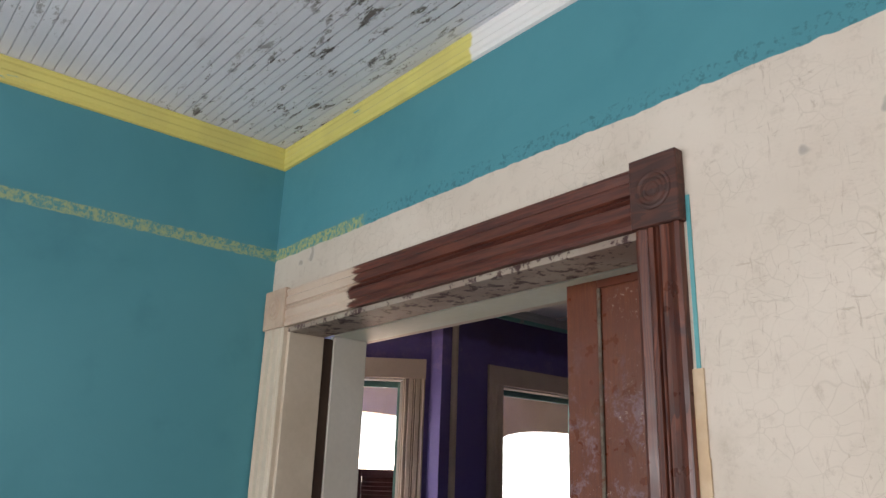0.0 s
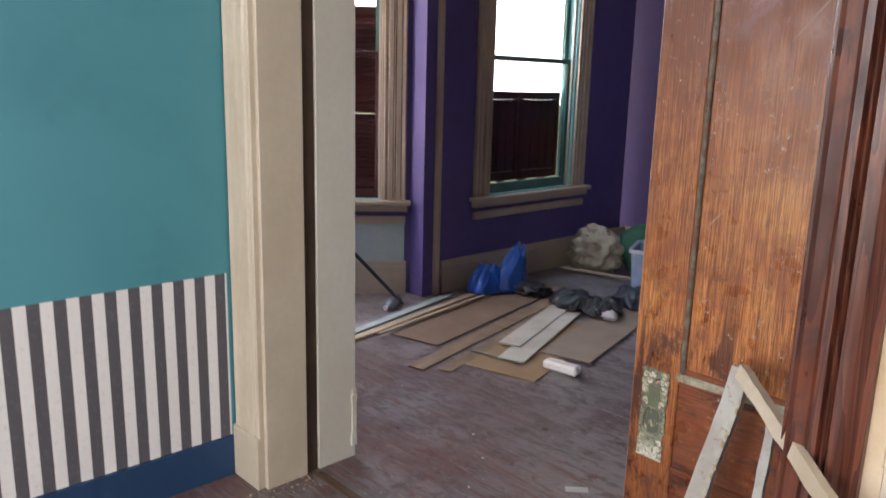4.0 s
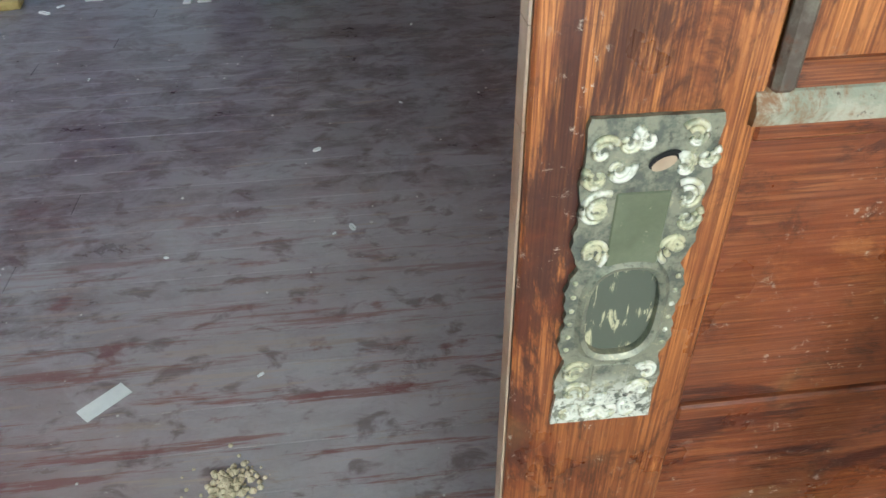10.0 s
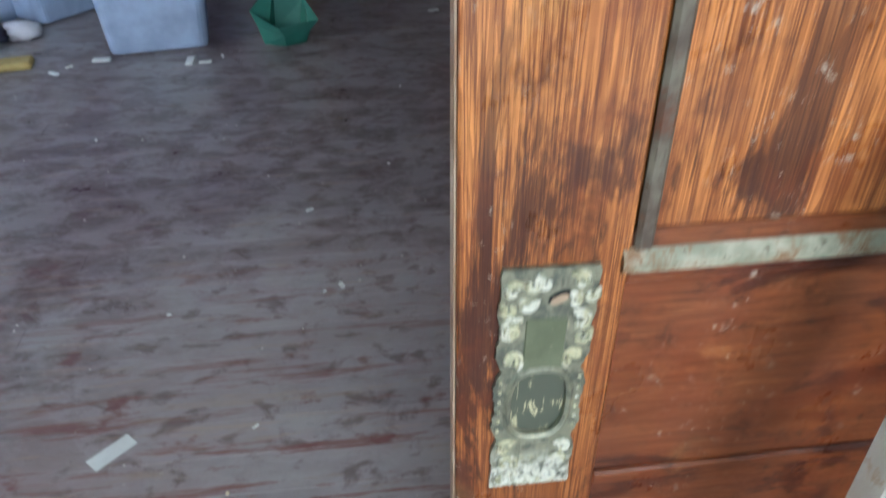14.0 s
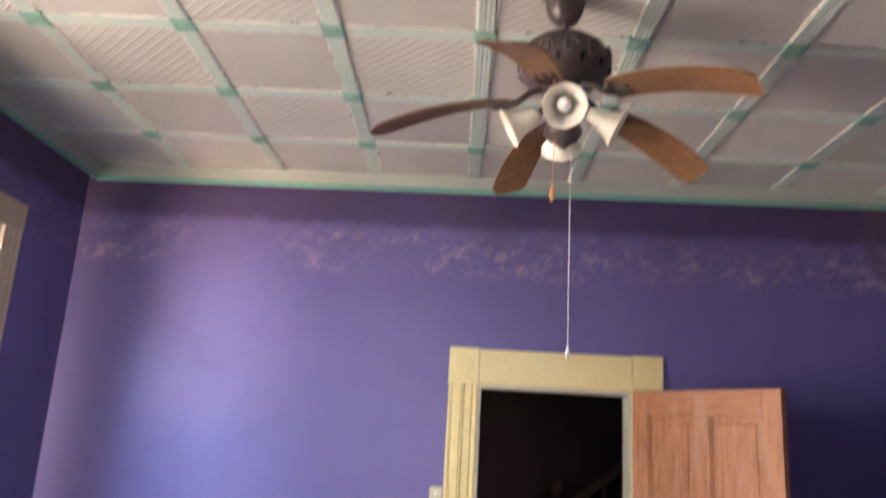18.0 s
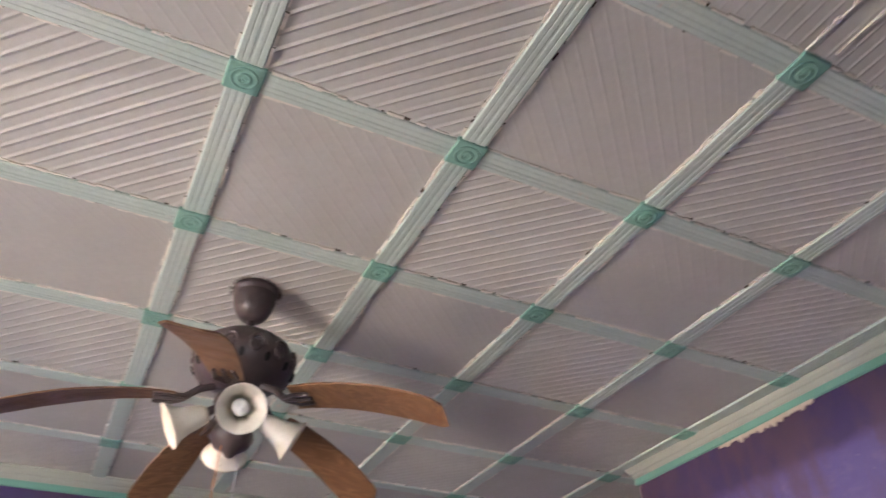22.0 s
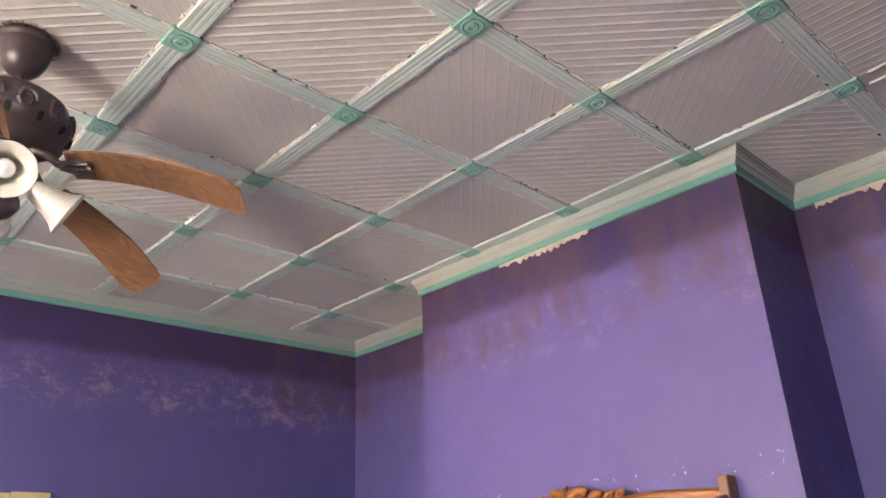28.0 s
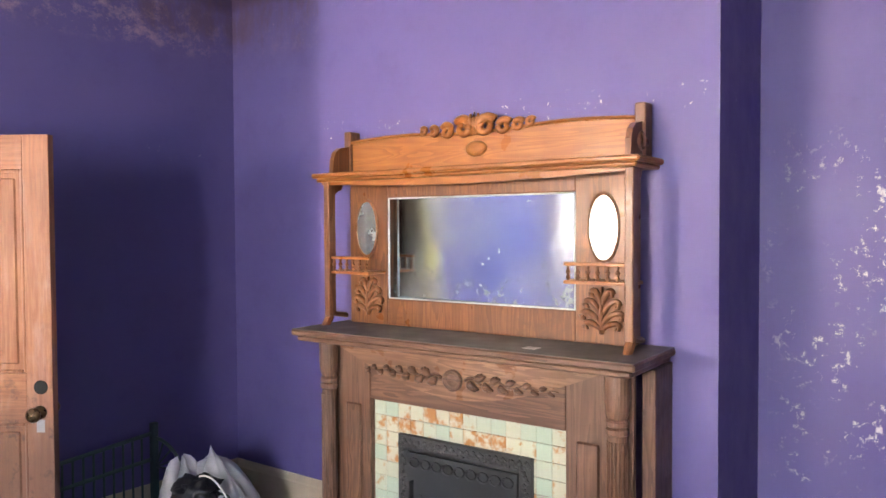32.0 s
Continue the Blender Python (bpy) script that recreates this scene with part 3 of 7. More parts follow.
    spots = g.ramp(g.noise(raw, 70, 8, 0.85), 0.595, 0.62)
    col = g.mix(g.math('MULTIPLY', spots, g.ramp(g.noise(raw, 6, 3), 0.42, 0.6)), col, (0.50, 0.42, 0.34))
    g.bump(g.math('ADD', lines, g.math('ADD', hair, red)), 0.25, 0.002)
    return g.done(col, g.ramp(g.noise(raw, 14, 5), 0.3, 0.7, 0.24, 0.50), 0.0, 0.5)


door_wood = pocket_door_wood("pocket_door_wood_upright", 'z')
door_wood_x = pocket_door_wood("pocket_door_wood_across", 'x')
def chalky(name, ca, cb, cc):
    """Old paint left in a moulding: three tones, worn through to the wood."""
    g = Graph(name)
    p = g.pos()
    col = g.mix(g.ramp(g.noise(p, 28, 6, 0.7), 0.40, 0.60), ca, cb)
    col = g.mix(g.ramp(g.noise(p, 16, 7, 0.75, 0.5), 0.50, 0.62), col, cc)
    col = g.mix(g.ramp(g.noise(p, 90, 5, 0.7), 0.60, 0.70), col, (0.05, 0.025, 0.015))
    g.bump(g.noise(p, 60, 5, 0.7), 0.5, 0.003)
    return g.done(col, 0.6, 0.0, 0.35)


old_paint_groove = chalky("grey_paint_in_groove", (0.16, 0.135, 0.10), (0.085, 0.06, 0.045), (0.13, 0.045, 0.022))
old_paint_ledge = chalky("chalky_green_paint_ledge", (0.40, 0.36, 0.27), (0.25, 0.25, 0.18), (0.22, 0.115, 0.055))


def leaf_paint(name, grain):
    """Stripped door leaf: pink-orange, chalky in streaks, darker and browner low down."""
    g = Graph(name)
    sc = [22.0, 22.0, 22.0]
    sc['xyz'.index(grain)] = 1.2
    p, raw = g.pos(tuple(sc), True), g.pos()
    lines, streak = g.noise(p, 4.0, 6, 0.7), g.noise(g.pos((8.0, 8.0, 1.6)), 1.2, 6, 0.65, 0.4)
    z = g.math('ADD', g.axis(raw, 2), g.math('MULTIPLY', g.math('SUBTRACT', g.noise(raw, 5, 5, 0.65), 0.5), 0.55))
    col = g.mix(g.ramp(lines, 0.35, 0.65), (0.245, 0.088, 0.036), (0.385, 0.158, 0.070))
    col = g.mix(g.ramp(streak, 0.50, 0.68, 0.0, 0.40), col, (0.45, 0.27, 0.21))
    col = g.mix(g.ramp(streak, 0.44, 0.34, 0.0, 0.55), col, (0.300, 0.095, 0.036))
    col = g.mix(g.ramp(z, 1.10, 0.66, 0.0, 0.85), col, (0.125, 0.062, 0.042))
    col = g.mix(g.math('MULTIPLY', g.ramp(g.noise(raw, 13, 8, 0.75), 0.54, 0.64), g.ramp(z, 1.2, 0.8, 0.15, 0.8)), col, (0.085, 0.040, 0.030))
    g.bump(g.math('ADD', lines, streak), 0.15, 0.003)
    return g.done(col, 0.5, 0.0, 0.5)


leaf_wood, leaf_wood_x = leaf_paint("pink_stripped_door_wood", 'z'), leaf_paint("pink_stripped_door_wood_across", 'x')
mantel_dark = wooden("mantel_brown_oak", (0.082, 0.040, 0.025), (0.185, 0.098, 0.060), 'z', 0.42, 30)
mantel_dark_y = wooden("mantel_brown_oak_across", (0.082, 0.040, 0.025), (0.195, 0.102, 0.062), 'y', 0.42, 30)
mantel_gold = wooden("mantel_golden_oak", (0.24, 0.082, 0.018), (0.37, 0.140, 0.032), 'y', 0.36, 30)
mantel_gold_z = wooden("mantel_golden_oak_upright", (0.125, 0.047, 0.018), (0.235, 0.092, 0.032), 'z', 0.36, 30, (0.11, 0.045, 0.02), (0.54, 0.68))
mantel_top = painted("dusty_mantel_top", (0.16, 0.14, 0.125), (0.12, 0.105, 0.095), 0.6, 6, 50, 0.2)
# stair wood, darkened further to hold the hall's shade
hall_wood = wooden("shaded_hall_wood", (0.030, 0.008, 0.005), (0.080, 0.024, 0.013), 'z', 0.7, 30)
dark_metal = painted("dark_iron", (0.012, 0.014, 0.017), (0.024, 0.026, 0.030), 0.42, 8, 60, 0.3, spec=0.6)

# ---------- plan ----------
AW, AY = -1.49, -0.262          # teal room: west wall and the wall with the wide doorway
JL, JR, HEAD = -1.31, 0.473, 2.462  # the doorway
BW, BN, BE, BS = -2.845, 4.248, 2.53, 0.128  # purple room; BN where the skewed far wall meets x = 0.1
CX, CY0, CY1, BN_E = 2.083, 1.168, 2.964, 2.64  # chimney breast, and the deeper recess beside it
SKEW, CHIM_Y, CHIM_TURN = -0.0312, 2.066, 1.2   # the old house is out of square: far wall and chimney breast
A_TOP, B_TOP = 3.335, 3.272     # ceilings
BORDER, STRIPE, STRIPE_TOP, YELLOW_END, STRIPPED = 2.79, 0.0755, 0.774, -0.17, -0.80



def far_y(x):
    return BN + SKEW * (x - 0.1)


FAR = Matrix.Translation((0.1, BN, 0)) @ Matrix.Rotation(math.atan(SKEW), 4, 'Z') @ Matrix.Translation((-0.1, -BN, 0))
CHIM = Matrix.Translation((CX, CHIM_Y, 0)) @ Matrix.Rotation(radians(CHIM_TURN), 4, 'Z') @ Matrix.Translation((-CX, -CHIM_Y, 0))
CF, CN = CHIM @ Vector((CX, CY1, 0)), CHIM @ Vector((CX, CY0, 0))  # far and near corners of the breast


def turned(ob, m):
    ob.matrix_basis = m
    return ob


teal, plaster, crown_yellow, floor_mat, bead_white, head_wood = teal_wall(), plaster_wall(), yellow_crown(), floor_paint(), beadboard_white(), header_wood()

# ---------- walls ----------
door_hole = (JL, JR, -1, HEAD)
structure("wall_doorway_teal_side", wall_mesh('y', AY, -0.10, AW - 0.15, 3.4, 0, 3.5, [door_hole]), plaster, "bare scraped cream plaster wall with teal paint above", "wall")
structure("wall_doorway_purple_side", wall_mesh('y', 0.06, BS, BW - 0.15, BN_E + 0.15, 0, 3.5, [(JL, JR, -1, HEAD + 0.015)]), purple, "purple painted wall around the wide doorway", "wall")
structure("wall_teal_west", wall_mesh('x', AW - 0.12, AW, -4.6, AY, 0, 3.5), teal, "teal painted wall with striped paper below", "wall")
# south and east walls are unseen; their window openings are assumed
structure("wall_teal_south", wall_mesh('y', -4.75, -4.6, AW - 0.12, 3.4, 0, 3.5, [(-0.9, 2.1, 0.7, 2.8)]), teal, "unseen teal painted wall with an added window opening", "wall")
structure("wall_teal_east", wall_mesh('x', 3.4, 3.55, -4.6, AY, 0, 3.5, [(-2.15, -0.75, 0.7, 2.5)]), plaster, "unseen bare cream plaster wall with an added window opening", "wall")
W2 = (2.49, 3.48, 0.665, 2.63)
structure("wall_west", wall_mesh('x', BW - 0.15, BW, 1.86, BN, 0, 3.5, [W2]), purple, "purple painted wall with a tall sash window", "wall")
structure("wall_west_end", wall_mesh('x', BW - 0.15, BW, BS, 0.45, 0, 3.5), purple, "short purple wall beside the bay", "wall")
DX0, DX1, DTOP = -0.348, 0.536, 2.01
turned(structure("wall_north", wall_mesh('y', BN, BN + 0.18, BW - 0.15, BE + 0.2, 0, 3.5, [(DX0, DX1, -1, DTOP)]), purple, "purple painted wall with a rubbed band near the top", "wall"), FAR)
structure("wall_east_far", wall_mesh('x', BE, BE + 0.35, CY0 + 0.4, BN, 0, 3.5), purple, "purple painted wall beside the chimney breast", "wall")
structure("wall_east_near", wall_mesh('x', BN_E, BN_E + 0.15, BS - 0.2, CY0 + 0.4, 0, 3.5), purple, "purple painted wall with much chipped paint", "wall")
bm = mesh()
seam = CHIM @ Vector((CX, CY0 + 0.398, 0))
prism(bm, [(CN.x, CN.y), (BN_E - 0.002, CY0 + 0.004), (BN_E - 0.002, seam.y), (seam.x, seam.y)], 'z', 0, 3.5)
structure("chimney_breast_side", bm, purple, "purple painted side of the chimney breast", "chimney breast")
bm = wall_mesh('x', CX, BE - 0.002, CY0 + 0.398, CY1, 0, 3.5, [(1.70, 2.352, -1, 0.83)])
turned(structure("chimney_breast", bm, purple, "purple painted chimney breast standing out from the wall", "chimney breast"), CHIM)
bm = mesh()
box(bm, BE - 0.03, BE - 0.005, 1.6, 2.5, 0, 1.0)
structure("firebox_back", bm, dark_metal, "sooty black back of the firebox", "firebox")

# bay beside the doorway: angled wall with a window, front wall and end wall
P0, L1 = Vector((BW - 0.15, 1.845, 0)), 1.0
outn = Vector((-0.785, 0.62, 0)).normalized()
ud = Vector((outn.y, -outn.x, 0))
P1 = P0 - ud * L1
CANT = Matrix(((ud.x, outn.x, 0, P1.x), (ud.y, outn.y, 0, P1.y), (0, 0, 1, 0), (0, 0, 0, 1)))
W1 = (0.14, 0.83, 0.665, 2.62)
structure("wall_bay_angled", wall_mesh('y', 0, 0.13, -0.12, L1 + 0.02, 0, 3.5, [W1], m=CANT), purple, "purple painted angled bay wall with a window", "wall")
structure("wall_bay_front", wall_mesh('x', P1.x - 0.13, P1.x, 0.30, P1.y + 0.05, 0, 3.5, [(0.52, 0.98, 0.665, 2.62)]), purple, "purple painted front wall of the bay", "wall")
# this end wall is unseen; its opening is added for two lamps
structure("wall_bay_end", wall_mesh('y', 0.30, 0.45, P1.x, BW - 0.15, 0, 3.5, [(-3.4, -3.02, 0.665, 2.62)]), purple, "unseen purple painted end wall of the bay with an added opening", "wall")

# hall beyond the far door; its shade is put into near-black colours
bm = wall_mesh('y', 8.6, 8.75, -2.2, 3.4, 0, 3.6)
structure("wall_hall_back", bm, dark_hall, "dark red hall wall, deep shade put into its colour", "wall")
structure("wall_hall_west", wall_mesh('x', -2.3, -2.15, BN + 0.18, 8.6, 0, 3.6), dark_hall, "dark red hall wall, deep shade put into its colour", "wall")
structure("wall_hall_east", wall_mesh('x', 3.3, 3.45, BN + 0.18, 8.6, 0, 3.6), dark_hall, "dark red hall wall, deep shade put into its colour", "wall")
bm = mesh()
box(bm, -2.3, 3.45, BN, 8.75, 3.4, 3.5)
structure("ceiling_hall", bm, dark_hall, "hall ceiling, shade put into its dark colour", "ceiling")

# ---------- ceilings ----------
bm = mesh()
box(bm, AW - 0.12, 3.55, -4.75, AY + 0.1, A_TOP + 0.006, A_TOP + 0.05)
y = AY - 0.0
while y > -4.6:
    box(bm, AW, 3.4, y - 0.036, y, A_TOP, A_TOP + 0.008)
    y -= 0.040
structure("ceiling_teal_room", bm, bead_white, "white beadboard ceiling with flaking paint", "ceiling")

GX = [0.180 + 0.610 * k for k in range(-4, 4)]
GY = [0.690 + 0.610 * k for k in range(0, 6)]


def clip_poly(poly, x0, x1, y0, y1):
    for ax, lim, sign in ((0, x0, 1), (0, x1, -1), (1, y0, 1), (1, y1, -1)):
        out = []
        for i, p in enumerate(poly):
            q = poly[(i + 1) % len(poly)]
            dp, dq = sign * (p[ax] - lim), sign * (q[ax] - lim)
            if dp >= 0:
                out.append(p)
            if (dp >= 0) != (dq >= 0):
                t = dp / (dp - dq)
                out.append((p[0] + t * (q[0] - p[0]), p[1] + t * (q[1] - p[1])))
        poly = out
        if len(poly) < 3:
            return []
    return poly


bm = mesh()
box(bm, P1.x - 0.2, BN_E + 0.15, BS - 0.1, BN + 0.25, B_TOP, B_TOP + 0.05)
xs, ys = [BW] + GX + [BN_E], [BS] + GY + [BN + 0.1]
PITCH, BEAD = 0.040, 0.0078
for i, (x0, x1) in enumerate(zip(xs, xs[1:])):
    for j, (y0, y1) in enumerate(zip(ys, ys[1:])):
        if x1 - x0 < 0.02:
            continue
        if j == 0:
            ang = math.pi / 2
        else:
            ang = -math.pi / 4 if (i + j) % 2 else math.pi / 4
        d, nrm = Vector((math.cos(ang), math.sin(ang))), Vector((-math.sin(ang), math.cos(ang)))
        mid = Vector(((x0 + x1) / 2, (y0 + y1) / 2))
        rise = 0.0018 if j == 0 else 0.0034 if (i + j) % 2 else 0.0009
        for k in range(-16, 17):
            c = mid + nrm * (k * PITCH)
            for h0, h1 in ((-BEAD, 0.0), (0.0, BEAD)):
                quad = [c - d + nrm * h0, c + d + nrm * h0, c + d + nrm * h1, c - d + nrm * h1]
                poly = clip_poly([(p.x, p.y) for p in quad], x0, x1, y0, y1)
                if len(poly) >= 3:
                    bm.faces.new([bm.verts.new((p[0], p[1], B_TOP + 0.0002 - rise * (1 - abs((Vector(p) - c).dot(nrm)) / BEAD))) for p in poly[::-1]])
# the bay's own strip of ceiling
for k in range(22):
    box(bm, P1.x, BW, BS + 0.04 * k * 2, BS + 0.04 * k * 2 + 0.076, B_TOP - 0.003, B_TOP + 0.007)
structure("ceiling_purple_room", bm, ceiling_white, "coffered ceiling of diagonal grey-pink beadboard panels", "ceiling")

# battens between the panels
REED = [(-0.036, 0), (-0.036, -0.008), (-0.032, -0.0115), (-0.020, -0.0115), (-0.018, -0.0102), (-0.014, -0.0115), (-0.005, -0.0115), (-0.003, -0.0102),
        (0.003, -0.0102), (0.005, -0.0115), (0.014, -0.0115), (0.018, -0.0102), (0.020, -0.0115), (0.032, -0.0115), (0.036, -0.008), (0.036, 0)]
grid = tagged(new("trim_ceiling_grid"), "pale mint reeded battens forming squares on the ceiling", "trim", kind="structure")
for k, x in enumerate(GX):
    for y0, y1 in zip(GY, GY[1:] + [far_y(x) - 0.03]):
        bm = mesh()
        prism(bm, [(x + u, B_TOP + 0.001 + w) for u, w in REED], 'y', y0 + 0.045, y1 - (0.045 if y1 < BN - 0.3 else 0))
        part("batten", bm, mint, grid)
for y in GY:
    east = BN_E if y < CY0 else BE
    for x0, x1 in zip([BW + 0.03] + GX, GX + [east - 0.03]):
        if x1 - x0 < 0.1 or (x1 > CX and CY0 < y < CY1):
            continue
        bm = mesh()
        prism(bm, [(y + u, B_TOP + 0.001 + w) for u, w in REED], 'x', x0 + (0.045 if x0 > BW + 0.1 else 0), x1 - (0.045 if x1 < east - 0.1 else 0))
        part("batten", bm, mint, grid)
bm = mesh()
box(bm, -0.046, 0.046, -0.046, 0.046, -0.016, 0.001, 0.003)
lathe(bm, [(0.036, -0.0155), (0.035, -0.0185), (0.030, -0.019), (0.027, -0.0165), (0.020, -0.0165), (0.017, -0.0195), (0.012, -0.0195), (0.010, -0.0170), (0.006, -0.0185), (0.004, -0.0100), (0.0, -0.0090)], 20)
rosette_me = link_mesh("rosette", bm, mint_dark)
for x in GX:
    for y in GY:
        shared("rosette", rosette_me, grid, pose(x, y, B_TOP))

# ragged filler and lifting paint where battens meet boards, with dark gaps
rg = random.Random(21)
ridge, gaps = mesh(), mesh()
for along in (0, 1):
    for c in (GX if along else GY):
        lim = (BS + 0.05, BN - 0.05) if along else (BW + 0.05, BE - 0.05)
        for side in (-1, 1):
            u = lim[0]
            while u < lim[1]:
                du = rg.uniform(0.012, 0.05)
                near_node = min(abs(u + du / 2 - q) for q in (GY if along else GX)) < 0.055
                x, y = (c, u) if along else (u, c)
                inside = not (x > CX - 0.08 and CY0 - 0.05 < y < CY1 + 0.05) and y < BN - 0.1
                if inside and not near_node:
                    r = rg.random()
                    o0, o1 = c + side * 0.0355, c + side * (0.0390 + rg.uniform(0.0, 0.0070))
                    a, b = sorted((o0, o1))
                    if r < 0.80:
                        h = rg.uniform(0.003, 0.009)
                        box(ridge, *((a, b, u, u + du) if along else (u, u + du, a, b)), B_TOP - h, B_TOP + 0.0005)
                    elif r < 0.87:
                        box(gaps, *((a, b, u, u + du * 0.5) if along else (u, u + du * 0.5, a, b)), B_TOP - 0.0022, B_TOP + 0.0004)
                u += du
# cream filler, lightened further for the lit edges of the battens
tagged(part("filler_ridge", ridge, painted("ragged_filler", (0.76, 0.73, 0.64), (0.70, 0.68, 0.60), 0.7, 9, 60, 0.3, (0.42, 0.52, 0.45), (0.58, 0.70)), grid), "ragged cream filler along the battens", kind="stuff")
tagged(part("open_gap", gaps, cavity, grid), "dark gaps beside the battens", kind="stuff")


def crown_run(name, a, b, n, prof, mat, label, ea=0, eb=0):
    """Crown moulding along a wall line, mitred at its ends (1 outer corner, -1 inner corner); prof is (out from the wall, down)."""
    bm = mesh()
    a, b, n = Vector(a), Vector(b), Vector(n)
    d = (b - a).normalized()
    ra = [bm.verts.new((a.x + n.x * o - d.x * ea * o, a.y + n.y * o - d.y * ea * o, a.z - h)) for o, h in prof]
    rb = [bm.verts.new((b.x + n.x * o + d.x * eb * o, b.y + n.y * o + d.y * eb * o, b.z - h)) for o, h in prof]
    for k in range(len(prof)):
        q = (k + 1) % len(prof)
        bm.faces.new((ra[k], ra[q], rb[q], rb[k]))
    bm.faces.new(ra[::-1])
    bm.faces.new(rb)
    return structure(name, bm, mat, label, "crown moulding")


def two_tone_crown():
    g = Graph("crown_white_and_green")
    p = g.pos()
    z = g.axis(p, 2)
    col = g.mix(g.ramp(z, B_TOP - 0.0680, B_TOP - 0.0660), (0.16, 0.37, 0.30), (0.37, 0.40, 0.35))
    col = g.mix(g.ramp(g.noise(p, 9, 6, 0.7), 0.60, 0.72, 0, 0.6), col, (0.44, 0.40, 0.33))
    g.bump(g.noise(p, 40, 4), 0.2, 0.004)
    return g.done(col, 0.55, 0.0, 0.4)


crown_mat = two_tone_crown()
BPROF = [(0.001, 0.001), (0.046, 0.001), (0.046, 0.009), (0.041, 0.011), (0.038, 0.024), (0.030, 0.038), (0.025, 0.041), (0.024, 0.050), (0.018, 0.060), (0.013, 0.065), (0.013, 0.096), (0.008, 0.100), (0.001, 0.100)]
T = B_TOP
for nm, a, b, n, ea, eb in (("west", (BW, 1.86), (BW, far_y(BW)), (1, 0), 0, -1), ("north", (BW, far_y(BW)), (BE, far_y(BE)), (0, -1), -1, -1), ("east_far", (BE, far_y(BE)), (BE, CF.y), (-1, 0), -1, -1),
                            ("chimney_far", (BE, CF.y), (CF.x, CF.y), (0, 1), -1, 1), ("chimney", (CF.x, CF.y), (CN.x, CN.y), (-1, 0), 1, 1), ("chimney_near", (CN.x, CN.y), (BN_E, CN.y + 0.004), (0, -1), 1, -1),
                            ("east_near", (BN_E, CN.y + 0.004), (BN_E, BS), (-1, 0), -1, -1), ("south", (BN_E, BS), (BW, BS), (0, 1), -1, 0)):
    crown_run("crown_" + nm, (*a, T), (*b, T), n + (0,), BPROF, crown_mat, "white cove moulding with a mint green lower band", ea, eb)
# torn paint scraps hanging under the crown on the chimney
bm = mesh()
rng = random.Random(4)


def torn_edge(face, y0, y1, depth):
    """A thin ragged strip of torn plaster hanging under the crown."""
    n = int(abs(y1 - y0) / 0.008)
    pts = []
    for k in range(n + 1):
        d = depth * (0.25 + 0.75 * abs(noise.noise(Vector((k * 0.21, 3.0, face)))) * 1.6) + rng.uniform(0, 0.004)
        pts.append((y0 + (y1 - y0) * k / n, T - 0.100 - d))
    prism(bm, [(y0, T - 0.098)] + pts + [(y1, T - 0.098)], 'x', face - 0.009, face - 0.001)


torn_edge(CX, 2.40, 1.86, 0.034)
torn_edge(BN_E, 1.08, 0.62, 0.030)
structure("trim_torn_plaster", bm, painted("torn_plaster", (0.62, 0.55, 0.45), (0.50, 0.42, 0.34), 0.8, 6, 60, 0.4), "ragged cream plaster edge below the crown", "trim")
APROF = [(0.001, 0.001), (0.022, 0.001), (0.022, 0.012), (0.018, 0.018), (0.020, 0.030), (0.017, 0.052), (0.021, 0.060), (0.018, 0.078), (0.012, 0.084), (0.012, 0.100), (0.001, 0.104)]
crown_run("crown_teal_west", (AW, -4.6, A_TOP), (AW, AY, A_TOP), (1, 0, 0), APROF, crown_yellow, "yellow painted crown moulding", 0, -1)
crown_run("crown_teal_north", (AW, AY, A_TOP), (3.4, AY, A_TOP), (0, -1, 0), APROF, crown_yellow, "crown moulding painted yellow at one end and white beyond", -1, 0)

# ---------- baseboards ----------
def base_run(name, a, b, n, h, mat, label, d=0.02, cap=True):
    a, b, n = Vector((*a, 0)), Vector((*b, 0)), Vector((*n, 0))
    prof = [(0.001, 0), (d, 0), (d, h - 0.045), (d - 0.004, h - 0.035), (d * 0.7, h - 0.012), (d * 0.4, h), (0.001, h)] if cap else [(0.001, 0), (d, 0), (d, h), (0.001, h)]
    bm = mesh()
    ra = [bm.verts.new((a.x + n.x * o, a.y + n.y * o, z)) for o, z in prof]
    rb = [bm.verts.new((b.x + n.x * o, b.y + n.y * o, z)) for o, z in prof]
    for k in range(len(prof)):
        q = (k + 1) % len(prof)
        bm.faces.new((ra[k], ra[q], rb[q], rb[k]))
    bm.faces.new(ra[::-1])
    bm.faces.new(rb)
    return structure(name, bm, mat, label, "baseboard")


CB = "tall cream painted baseboard, scuffed"
base_run("baseboard_west", (BW, 2.03), (BW, far_y(BW)), (1, 0), 0.235, cream_paint, CB)
base_run("baseboard_north_west", (BW, far_y(BW)), (DX0 - 0.175, far_y(DX0 - 0.175)), (0, -1), 0.235, cream_paint, CB)
base_run("baseboard_north_east", (DX1 + 0.175, far_y(DX1 + 0.175)), (BE, far_y(BE)), (0, -1), 0.235, cream_paint, CB)
base_run("baseboard_east_far", (BE, far_y(BE)), (BE, CF.y), (-1, 0), 0.235, cream_paint, CB)
base_run("baseboard_east_near", (BN_E, CY0), (BN_E, BS), (-1, 0), 0.235, cream_paint, CB)
q0, q1 = CANT @ Vector((L1 - 0.005, 0, 0)), CANT @ Vector((0, 0, 0))
base_run("baseboard_bay", (q0.x, q0.y), (q1.x, q1.y), (-outn.x, -outn.y), 0.235, cream_paint, CB)
base_run("baseboard_teal_room", (AW, -4.6), (AW, AY), (1, 0), 0.155, navy, "navy blue painted baseboard", 0.016, False)

